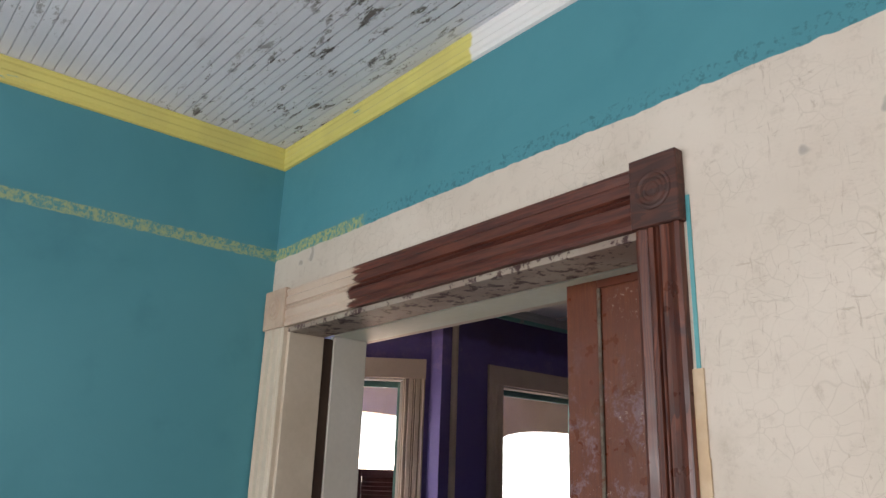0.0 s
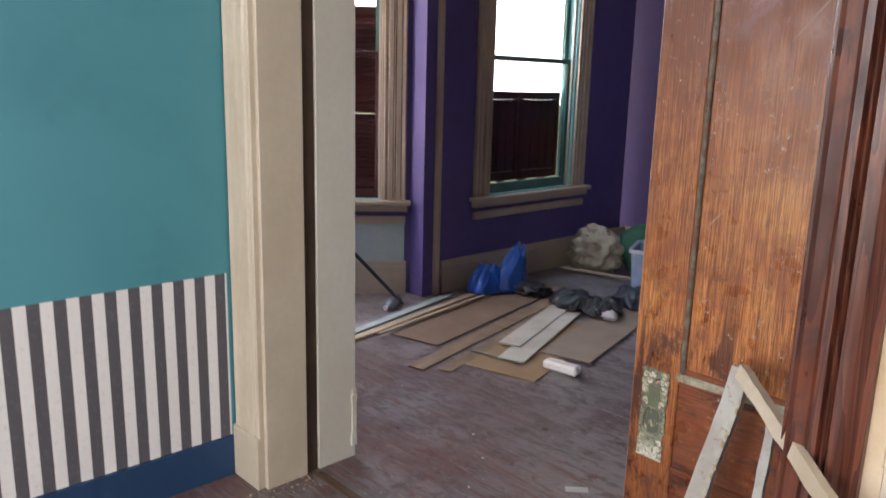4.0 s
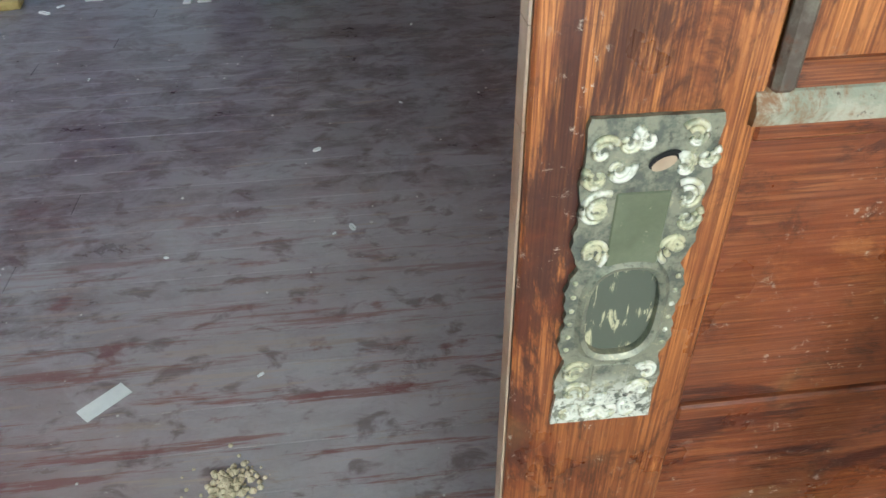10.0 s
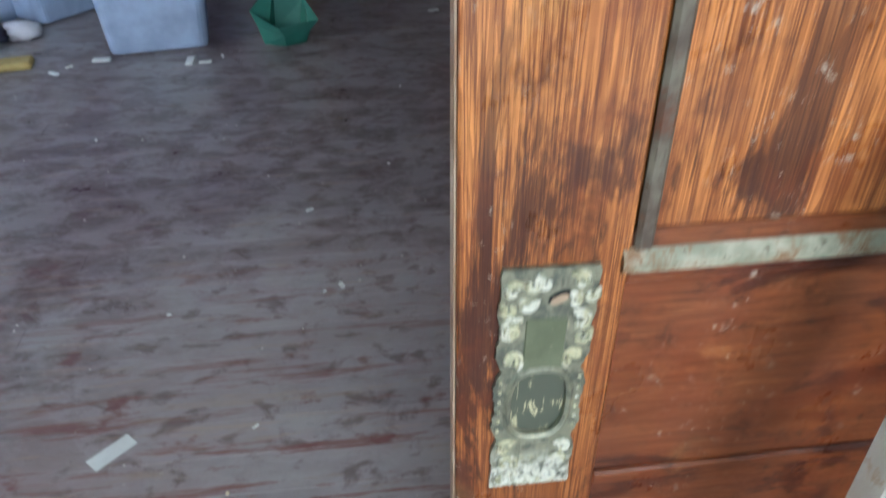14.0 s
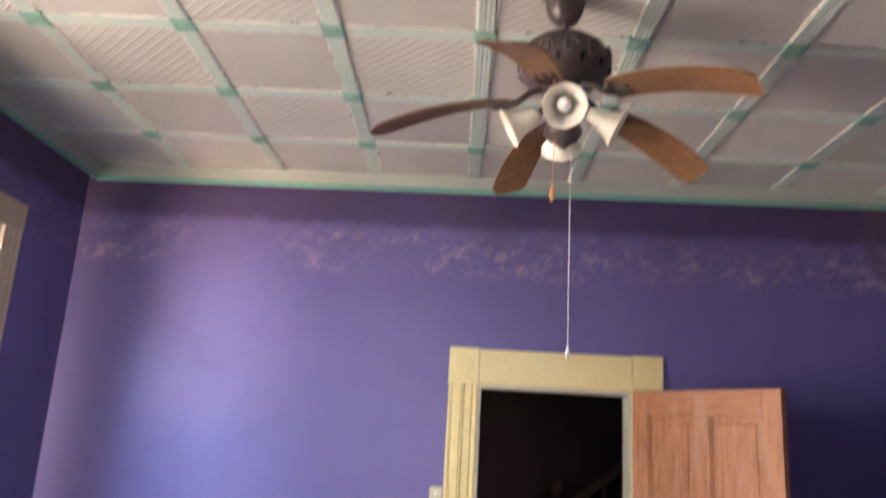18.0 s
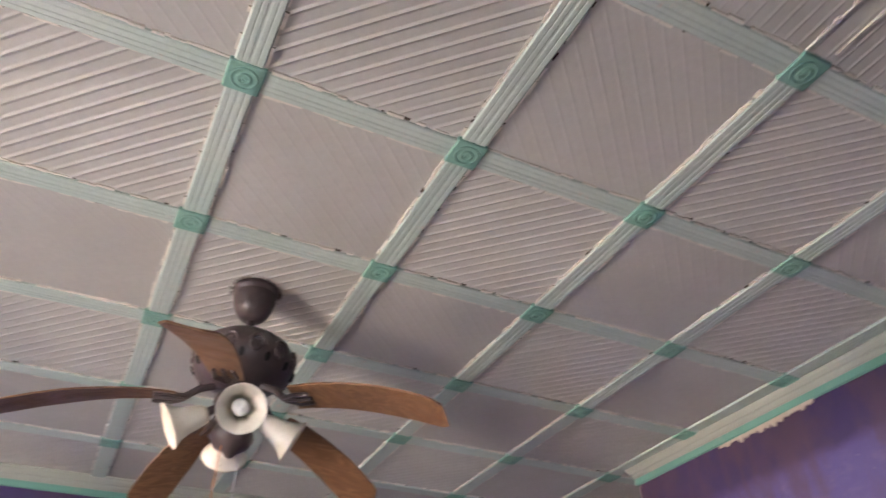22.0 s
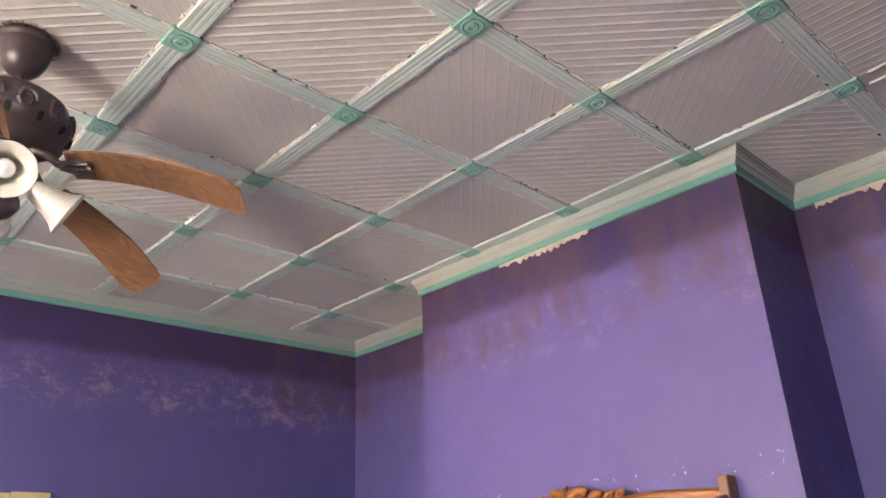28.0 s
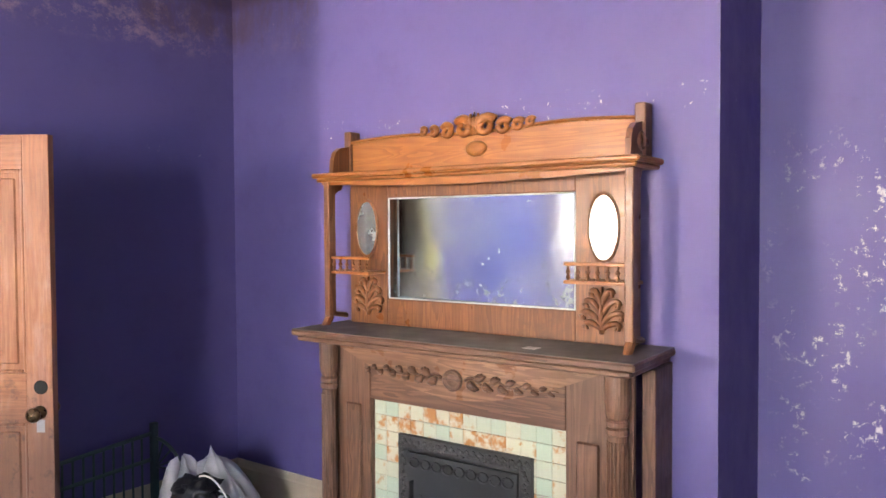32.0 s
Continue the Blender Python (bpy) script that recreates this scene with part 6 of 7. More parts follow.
# tile surround


def tile_glaze():
    g = Graph("mottled_glazed_tile")
    p = g.pos()
    rnd = g.node("ShaderNodeObjectInfo").outputs["Random"]
    a = g.noise(g.pos(own=True), 22, 5, 0.6)
    col = g.mix(g.ramp(rnd, 0.0, 1.0), (0.36, 0.44, 0.36), (0.48, 0.46, 0.35))
    th = g.math('ADD', g.math('MULTIPLY', rnd, 0.25), a)
    col = g.mix(g.ramp(th, 0.68, 0.86), col, (0.36, 0.17, 0.06))
    col = g.mix(g.ramp(g.noise(p, 50, 5), 0.58, 0.75, 0, 0.5), col, (0.48, 0.52, 0.45))
    g.bump(a, 0.05, 0.002)
    return g.done(col, 0.18, 0.0, 0.6)


tile_mat = tile_glaze()
surround = mp("tile_surround", painted("tile_grout", (0.40, 0.38, 0.32), (0.34, 0.32, 0.27), 0.8, 8, 60, 0.2), (-0.205, -0.004, -0.4145, -0.288, 0.0, 0.953), (-0.205, -0.004, 0.288, 0.4145, 0.0, 0.953), (-0.205, -0.004, -0.288, 0.288, 0.835, 0.953), bev=0.0)
bm = mesh()
box(bm, -0.006, 0.0, -0.0298, 0.0298, -0.0298, 0.0298, 0.002)
tile_me = link_mesh("tile", bm, tile_mat)
ny, nz = 13, 15
for i in range(ny + 1):
    y = -0.4145 + 0.0305 + i * (0.829 - 0.061) / ny
    for k in range(nz + 1):
        z = 0.953 - 0.031 - k * 0.0612
        if z < 0.02 or (abs(y) < 0.262 and z < 0.835):
            continue
        shared("tile", tile_me, surround, Matrix.Translation((-0.2052, y, z)))
# cast iron insert
ins = mp("iron_insert", dark_metal, (-0.226, -0.19, -0.287, -0.235, 0.0, 0.834), (-0.226, -0.19, 0.235, 0.287, 0.0, 0.834), (-0.226, -0.19, -0.235, 0.235, 0.772, 0.834), lab="black cast iron fireplace frame with raised leaf border")
bm = mesh()
for k in range(60):
    y = -0.275 + 0.55 * k / 59
    lathe(bm, [(0.012, -0.002), (0.010, 0.004), (0.0, 0.008)], 6, Matrix.Translation((-0.226, y, 0.803 + 0.010 * math.sin(k * 1.9))) @ Matrix.Rotation(radians(-90), 4, 'Y'))
for s in (-1, 1):
    for k in range(50):
        lathe(bm, [(0.011, -0.002), (0.009, 0.004), (0.0, 0.008)], 6, Matrix.Translation((-0.226, s * (0.261 + 0.008 * math.sin(k * 1.9)), 0.02 + k * 0.0155)) @ Matrix.Rotation(radians(-90), 4, 'Y'))
part("leaf_border", bm, dark_metal, ins, "raised cast leaf border")
bm = mesh()
pts = [(-0.234, 0.771), (-0.234, 0.70)] + [(-0.234 + 0.468 * k / 16, 0.655 + 0.06 * math.sin(math.pi * k / 16)) for k in range(17)] + [(0.234, 0.70), (0.234, 0.771)]
prism(bm, pts, 'x', -0.236, -0.205)
part("hood", bm, dark_metal, ins, "sloping iron smoke hood")
bm = mesh()
box(bm, -0.200, -0.192, -0.233, 0.233, 0.0, 0.70)
for k in range(9):
    box(bm, -0.206, -0.2005, -0.21 + k * 0.05, -0.195 + k * 0.05, 0.05, 0.6, 0.002)
part("summer_cover", bm, dark_metal, ins, "black iron cover plate")
for k in range(9):
    bm = mesh()
    tube(bm, [(-0.240, -0.20 + 0.05 * k + 0.022 * math.cos(t), 0.735 + 0.018 * math.sin(t)) for t in [j * 0.7 for j in range(10)]], 0.004, 5)
    part("hood_scroll", bm, dark_metal, ins, smooth=True)
# overmantel
MX = -0.085
over = mp("overmantel_back", mantel_gold_z, (MX, -0.002, -0.412, 0.412, 1.2345, 1.345))
mp("side_panel", mantel_gold_z, (MX, -0.002, -0.612, -0.412, 1.2345, 1.835), parent=over)
mp("side_panel", mantel_gold_z, (MX, -0.002, 0.412, 0.612, 1.2345, 1.835), parent=over)
mp("top_rail", mantel_gold_z, (MX, -0.002, -0.412, 0.412, 1.768, 1.835), parent=over)
mirror = Graph("old_mirror_silver")
pm = mirror.pos()
spots = mirror.ramp(mirror.noise(pm, 16, 7, 0.75), 0.62, 0.70)
haze = mirror.ramp(mirror.noise(pm, 3.0, 4), 0.35, 0.75, 0.05, 0.22)
low_edge = mirror.math('MULTIPLY', mirror.ramp(mirror.axis(pm, 2), 1.60, 1.34), 0.13)
frost = mirror.ramp(mirror.math('ADD', mirror.noise(pm, 9, 9, 0.82, 0.4), low_edge), 0.60, 0.76, 0.0, 0.4)
mcol = mirror.mix(frost, mirror.mix(spots, (0.62, 0.68, 0.70), (0.36, 0.40, 0.40)), (0.34, 0.38, 0.37))
mirror_mat = mirror.done(mcol, mirror.math('MAXIMUM', haze, mirror.math('MULTIPLY', spots, 0.5)), mirror.math('SUBTRACT', 1.0, frost), 0.5)
oval_glass = painted("dull_oval_silver", (0.34, 0.37, 0.38), (0.26, 0.29, 0.30), 0.22, 12, 60, 0.05, (0.18, 0.19, 0.18), (0.62, 0.72))
oval_glass.node_tree.nodes["Principled BSDF"].inputs["Metallic"].default_value = 0.75
bm = mesh()
box(bm, -0.004, 0.004, -0.408, 0.408, 1.346, 1.767)
part("mirror", bm, mirror_mat, over, "large bevelled mirror with spotted silvering", at=pose(MX + 0.026, 0, 0, 0, 0, -2))
bm = mesh()
for bx in ((-0.411, 0.411, 1.346, 1.352), (-0.411, 0.411, 1.761, 1.767), (-0.411, -0.405, 1.352, 1.761), (0.405, 0.411, 1.352, 1.761)):
    box(bm, MX + 0.002, MX + 0.012, *bx, 0.002)
part("mirror_bevel", bm, painted("silvery_bevel", (0.55, 0.58, 0.60), (0.45, 0.48, 0.50), 0.15, 20, 60, 0.05), over, "pale bevelled mirror edge")
mp("upper_shelf", mantel_gold, (-0.240, -0.001, -0.690, 0.690, 1.852, 1.872), (-0.225, -0.001, -0.677, 0.677, 1.836, 1.852), bev=0.006)
bm = mesh()
pts = [(-0.66, 1.835)] + [(-0.66 + 1.32 * k / 24, 1.826 - 0.020 * math.sin(math.pi * k / 24)) for k in range(25)] + [(0.66, 1.835)]
prism(bm, pts, 'x', -0.205, -0.190)
part("shelf_apron", bm, mantel_gold, mantel, "shaped apron below the upper shelf")
bm = mesh()
top = [(-0.62 + 1.24 * k / 32, 2.036 - 0.022 * math.exp(-((-0.62 + 1.24 * k / 32) / 0.26) ** 2) - 0.018 * (abs(-0.62 + 1.24 * k / 32) / 0.62) ** 3) for k in range(33)]
prism(bm, [(-0.62, 1.873)] + top + [(0.62, 1.873)], 'x', -0.060, -0.030)
part("crest_board", bm, mantel_gold, mantel, "golden oak back board with a curved top")
bm = mesh()
for y in (-1, 1):
    tube(bm, [(-0.066, y * (0.62 - 1.24 * k / 40), 2.036 - 0.022 * math.exp(-((0.62 - 1.24 * k / 40) / 0.26) ** 2) - 0.018 * (abs(0.62 - 1.24 * k / 40) / 0.62) ** 3 - 0.006) for k in range(21)], 0.007, 6)
part("crest_edge", bm, mantel_gold, mantel, "bead along the curved top")
bm = mesh()
for s in (-1, 1):
    for cy, cz, r in ((0.050, 2.030, 0.038), (0.125, 2.022, 0.028), (0.185, 2.024, 0.021), (0.235, 2.030, 0.016)):
        tube(bm, [(-0.066 - 0.012 * math.sin(k / 17 * math.pi), s * (cy + r * (1 - k / 26) * math.cos(0.6 + k * 0.42)), cz + r * (1 - k / 26) * math.sin(0.6 + k * 0.42)) for k in range(18)], [0.014 * r / 0.034 * (1 - k / 30) + 0.004 for k in range(18)], 7)
for k in range(7):
    a = radians(30 + 20 * k)
    tube(bm, [(-0.070, 0.010 * math.cos(a), 1.995 + 0.012 * math.sin(a)), (-0.082, 0.042 * math.cos(a), 2.005 + 0.055 * math.sin(a)), (-0.074, 0.050 * math.cos(a), 2.008 + 0.078 * math.sin(a))], [0.007, 0.009, 0.004], 6)
lathe(bm, [(0.040, -0.006), (0.036, 0.010), (0.020, 0.018), (0.0, 0.020)], 18, Matrix.Translation((-0.060, 0, 1.948)) @ Matrix.Rotation(radians(-90), 4, 'Y') @ Matrix.Diagonal((0.8, 1.2, 1, 1)))
part("carved_crest", bm, mantel_gold, mantel, "carved shell and scroll crest", smooth=True)
for s in (-1, 1):
    y0, y1 = sorted((s * 0.615, s * 0.652))
    mp("crest_post", mantel_gold_z, (-0.075, -0.010, y0, y1, 1.873, 2.060), bev=0.004)
    bm = mesh()
    pts = [(-0.18, 1.873), (-0.175, 1.93), (-0.16, 1.965), (-0.13, 1.985), (-0.076, 1.995), (-0.076, 1.873)]
    prism(bm, pts, 'y', *sorted((s * 0.622, s * 0.642)))
    for k in range(4):
        tube(bm, [(-0.125 + 0.028 * math.cos(t + k), s * 0.658, 1.925 + 0.028 * math.sin(t + k)) for t in [j * 0.5 for j in range(8)]], 0.005, 5)
    part("scroll_bracket", bm, mantel_gold_z, mantel, "scroll bracket above the shelf")
    # slender post between the two shelves, with curved foot and top bracket
    bm = mesh()
    y = 0.022 + s * 0.640
    box(bm, -0.212, -0.168, y - 0.015, y + 0.015, 1.27, 1.836, 0.004)
    tube(bm, [(-0.19, y, 1.29), (-0.195, y, 1.265), (-0.215, y, 1.24), (-0.245, y, 1.216)], [0.016, 0.018, 0.017, 0.010], 8)
    tube(bm, [(-0.19, y, 1.285), (-0.16, y, 1.275), (-0.12, y, 1.268), (-0.09, y, 1.262)], 0.011, 8)
    prism(bm, [(-0.175, 1.836), (-0.175, 1.75), (-0.165, 1.785), (-0.145, 1.800), (-0.125, 1.805), (-0.11, 1.836)], 'y', y - 0.008, y + 0.008)
    part("shelf_post", bm, mantel_gold_z, mantel, "slender post with a curved foot")
    # oval mirror
    m = Matrix.Translation((MX - 0.002, s * 0.515, 1.640)) @ Matrix.Rotation(radians(-90), 4, 'Y') @ Matrix.Diagonal((1.0, 0.46, 1, 1))
    bm = mesh()
    lathe(bm, [(0.112, 0.004), (0.100, 0.0015), (0.0, 0.0015)], 36, m)
    ov = part("oval_mirror", bm, oval_glass, over, "small bevelled oval mirror")
    bm = mesh()
    lathe(bm, [(0.124, -0.004), (0.124, 0.006), (0.114, 0.009), (0.111, 0.002)], 36, m)
    part("oval_rim", bm, mantel_gold_z, ov)
    # little gallery shelf with spindles
    y0, y1 = sorted((s * 0.42, s * 0.650))
    mp("gallery_shelf", mantel_gold, (-0.200, MX - 0.001, y0, y1, 1.450, 1.462), (-0.200, -0.188, y0, y1, 1.512, 1.524), bev=0.002)
    for k in range(7):
        bm = mesh()
        lathe(bm, [(0.005, 1.4625), (0.008, 1.472), (0.004, 1.482), (0.009, 1.490), (0.004, 1.500), (0.006, 1.5115)], 8, Matrix.Translation((-0.194, s * (0.435 + k * 0.034), 0)))
        part("spindle", bm, mantel_gold_z, mantel)
    bm = mesh()
    for w in (-1, 1):
        for base, rise, reach, r in ((1.280, 0.030, 0.052, 0.014), (1.292, 0.055, 0.062, 0.016), (1.315, 0.072, 0.050, 0.015), (1.345, 0.078, 0.030, 0.012)):
            pts = [(MX - 0.003 - 0.008 * math.sin(k / 7 * math.pi), s * 0.51 + w * reach * (k / 7) ** 1.5, base + rise * math.sin(k / 7 * 1.6)) for k in range(8)]
            x, y, z = pts[-1]
            pts += [(MX - 0.006, y + w * (r * math.sin(q * 0.7) * (1 - q / 9)), z - r + r * math.cos(q * 0.7) * (1 - q / 9)) for q in range(1, 6)]
            tube(bm, pts, [0.007 + 0.004 * math.sin(k / 12 * math.pi) for k in range(13)], 6)
    tube(bm, [(MX - 0.004, s * 0.51, 1.272), (MX - 0.012, s * 0.51, 1.34), (MX - 0.004, s * 0.51, 1.435)], [0.010, 0.012, 0.005], 7)
    part("carved_panel", bm, mantel_gold_z, mantel, "carved acanthus panel", smooth=True)
for ob in list(mantel.children):
    if min(v.co.z for v in ob.data.vertices) > 1.22 and ob.name.split(".")[0] not in ("shelf", "shelf_top"):
        ob.location.y += 0.03
bm = mesh()
box(bm, -0.30, -0.255, -0.36, -0.31, 1.2345, 1.2355)
tagged(part("paper_scrap", bm, bulb_white, at=pose(CX, MY, 0)), "small white paper scrap on the dusty mantel shelf", "paper scrap")

# ---------- light switch ----------
sw = thing("light_switch", FAR @ pose(-0.562, BN, 1.368), "old cream double light switch on the purple wall", "light switch")
bm = mesh()
box(bm, -0.036, 0.036, -0.006, -0.0005, -0.058, 0.058, 0.003)
part("plate", bm, painted("old_switch_plate", (0.50, 0.47, 0.33), (0.44, 0.40, 0.27), 0.4, 20, 60, 0.1), sw)
for z in (0.012, -0.034):
    bm = mesh()
    box(bm, -0.006, 0.006, -0.014, -0.006, z, z + 0.022, 0.002)
    part("toggle", bm, bulb_white, sw)

# ---------- stairs in the hall ----------
st = thing("staircase", pose(0, 0, 0), "dark stained wooden staircase with turned balusters, shade deepened in its colour", "staircase")
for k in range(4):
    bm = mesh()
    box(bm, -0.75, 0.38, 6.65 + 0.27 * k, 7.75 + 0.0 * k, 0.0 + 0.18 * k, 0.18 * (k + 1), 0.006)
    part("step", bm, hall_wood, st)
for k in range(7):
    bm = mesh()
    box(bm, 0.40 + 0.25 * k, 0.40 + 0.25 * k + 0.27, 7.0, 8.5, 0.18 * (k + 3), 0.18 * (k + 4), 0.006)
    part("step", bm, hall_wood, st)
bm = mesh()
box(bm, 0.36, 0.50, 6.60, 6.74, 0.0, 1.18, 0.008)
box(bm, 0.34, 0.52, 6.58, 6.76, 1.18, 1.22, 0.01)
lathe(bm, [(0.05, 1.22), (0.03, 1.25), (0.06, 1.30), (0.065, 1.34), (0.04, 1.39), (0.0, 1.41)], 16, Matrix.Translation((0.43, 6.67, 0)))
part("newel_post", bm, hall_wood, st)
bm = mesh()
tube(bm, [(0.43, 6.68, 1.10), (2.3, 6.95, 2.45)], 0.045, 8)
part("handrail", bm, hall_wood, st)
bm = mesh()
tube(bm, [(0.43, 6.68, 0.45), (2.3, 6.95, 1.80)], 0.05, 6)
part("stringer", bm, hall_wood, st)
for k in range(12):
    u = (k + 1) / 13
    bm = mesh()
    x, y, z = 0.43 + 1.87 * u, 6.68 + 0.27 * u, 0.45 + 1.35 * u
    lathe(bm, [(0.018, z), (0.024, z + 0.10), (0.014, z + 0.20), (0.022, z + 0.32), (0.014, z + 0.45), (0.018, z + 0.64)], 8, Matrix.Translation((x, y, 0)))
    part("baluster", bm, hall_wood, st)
bx = thing("carton", pose(0.70, 5.75, 0, 0, 0, 12), "brown cardboard carton with white plastic bags heaped in it", "box")
bm = mesh()
box(bm, -0.2, 0.2, -0.15, 0.15, 0.0, 0.24, 0.004)
part("carton_body", bm, painted("hall_cardboard", (0.30, 0.20, 0.12), (0.26, 0.17, 0.10), 0.8, 5, 50, 0.1), bx)

# ---------- clutter on the floor ----------
def crumple(bm, c, r, seed, amp=0.25, freq=3.0, sub=4, floor=0.0):
    """A crumpled soft heap: a ball pushed about by noise, flat where it rests."""
    tmp = bmesh.ops.create_icosphere(bm, subdivisions=sub, radius=1.0)
    off = Vector((seed * 3.1, seed * 1.7, seed * 0.9))
    for v in tmp["verts"]:
        d = v.co.normalized()
        n = noise.noise(d * freq + off) + 0.5 * abs(noise.noise(d * freq * 2.3 + off)) + 0.25 * noise.noise(d * freq * 5.1 + off)
        k = 1 + amp * n
        v.co = Vector((c[0] + d.x * r[0] * k, c[1] + d.y * r[1] * k, max(floor, c[2] + d.z * r[2] * k)))


def bag_skin(bm, c, r, h, seed, lean=(0.0, 0.0), neck=0.4, amp=0.22, freq=2.2, power=0.75):
    """A thin-walled bag: sharp folds running up from a full belly to a gathered, uneven mouth."""
    rows, cols = 26, 72
    off = Vector((seed * 2.3, seed * 1.1, seed * 0.7))
    grid_v = []
    for i in range(rows + 1):
        t = i / rows
        row = []
        for j in range(cols):
            a = 2 * math.pi * j / cols
            d = Vector((math.cos(a), math.sin(a), 0.0))
            fold = 1 - 3.2 * abs(noise.noise(d * freq + Vector((0, 0, t * 1.1)) + off)) + 0.35 * (0.5 - 2 * abs(noise.noise(d * freq * 2.7 + Vector((0, 0, t * 2.6)) + off)))
            belly = min(1.0, 0.80 + 2.2 * t) * (neck + (1 - neck) * max(0.0, 1 - t) ** power)
            k = belly * (1 + amp * fold * (0.35 + 0.65 * t))
            top = 1 + 0.30 * noise.noise(d * 1.7 + off) * t
            row.append(bm.verts.new((c[0] + lean[0] * t * t + d.x * r[0] * k, c[1] + lean[1] * t * t + d.y * r[1] * k, c[2] + h * t * top)))
        grid_v.append(row)
    for p, q in zip(grid_v, grid_v[1:]):
        for j in range(cols):
            bm.faces.new((p[j], p[(j + 1) % cols], q[(j + 1) % cols], q[j]))
    mid = bm.verts.new((c[0] + lean[0], c[1] + lean[1], c[2] + h * 0.80))
    low = bm.verts.new((c[0], c[1], c[2]))
    for j in range(cols):
        bm.faces.new((grid_v[-1][j], grid_v[-1][(j + 1) % cols], mid))
        bm.faces.new((grid_v[0][(j + 1) % cols], grid_v[0][j], low))


def bag(name, at, skins, mat, label, amp=0.22, freq=2.2, power=0.75):
    bm = mesh()
    for i, (c, r, h, lean, neck) in enumerate(skins):
        bag_skin(bm, c, r, h, i * 3 + len(label), lean, neck, amp, freq, power)
    return tagged(part(name, bm, mat, smooth=True, at=pose(*at)), label, "bag")


def heap(name, at, blobs, mat, label, category, freq=3.0, amp=0.25, sub=4, group=""):
    bm = mesh()
    for i, (c, r) in enumerate(blobs):
        crumple(bm, c, r, i + len(name) + at[0], amp, freq, sub)
    ob = part(name, bm, mat, smooth=True, at=pose(*at))
    return tagged(ob, label, category, group)


def plastic(name, c, rough=0.35, trans=0.0, spec=0.5):
    g = Graph(name)
    p = g.pos(own=True)
    a = g.noise(p, 9, 5)
    g.bump(g.noise(p, 30, 4), 0.25, 0.004)
    g.b.inputs["Transmission Weight"].default_value = trans
    g.b.inputs["Subsurface Weight"].default_value = 0.0
    return g.done(g.mix(g.ramp(a, 0.3, 0.7), c, tuple(0.75 * v for v in c)), rough, 0.0, spec)


def fleck_cloth(name, base, fleck, scale, lo, hi):
    g = Graph(name)
    p = g.pos(own=True)
    a = g.noise(p, scale, 3, 0.5, 0.6)
    g.bump(g.noise(p, 40, 4), 0.3, 0.004)
    return g.done(g.mix(g.ramp(a, lo, hi), base, fleck), 0.4, 0.0, 0.5)


tub_plastic = plastic("milky_clear_tub", (0.42, 0.52, 0.72), 0.25, 0.25)
tub_rim = plastic("milky_tub_rim", (0.66, 0.70, 0.76), 0.3)
tq_plastic = plastic("turquoise_plastic", (0.02, 0.36, 0.62), 0.35)
blue_clip = plastic("blue_clip", (0.05, 0.30, 0.62), 0.4)
black_plastic = plastic("black_plastic", (0.015, 0.015, 0.017), 0.35)
grey_bin = plastic("dark_grey_bin", (0.055, 0.050, 0.046), 0.5)
red_plastic = plastic("red_plastic", (0.42, 0.035, 0.035), 0.4)
white_plastic = plastic("white_bag_plastic", (0.52, 0.51, 0.55), 0.35)
blue_bag = plastic("bright_blue_bag_plastic", (0.010, 0.10, 0.46), 0.28)
dk_green = plastic("dark_green_cloth", (0.012, 0.085, 0.040), 0.7)
sage_green = plastic("sea_green_bag", (0.030, 0.165, 0.125), 0.6)
canvas = painted("beige_canvas", (0.42, 0.36, 0.28), (0.35, 0.29, 0.22), 0.85, 8, 60, 0.3)
cardboard = painted("brown_cardboard", (0.30, 0.20, 0.115), (0.26, 0.17, 0.095), 0.8, 3, 60, 0.1)
hardboard = painted("brown_hardboard", (0.200, 0.130, 0.085), (0.175, 0.112, 0.074), 0.6, 3, 60, 0.1)
greyboard = painted("grey_brown_board", (0.285, 0.225, 0.180), (0.25, 0.195, 0.155), 0.7, 3, 60, 0.1)
whiteboard = painted("dirty_white_board", (0.52, 0.49, 0.43), (0.44, 0.41, 0.35), 0.6, 4, 50, 0.15, (0.25, 0.21, 0.17), (0.66, 0.74))
old_lath = wooden("old_plank_wood", (0.19, 0.125, 0.075), (0.29, 0.20, 0.125), 'y', 0.6, 26)
pale_lath = wooden("pale_trim_wood", (0.34, 0.26, 0.17), (0.52, 0.42, 0.30), 'y', 0.6, 26)


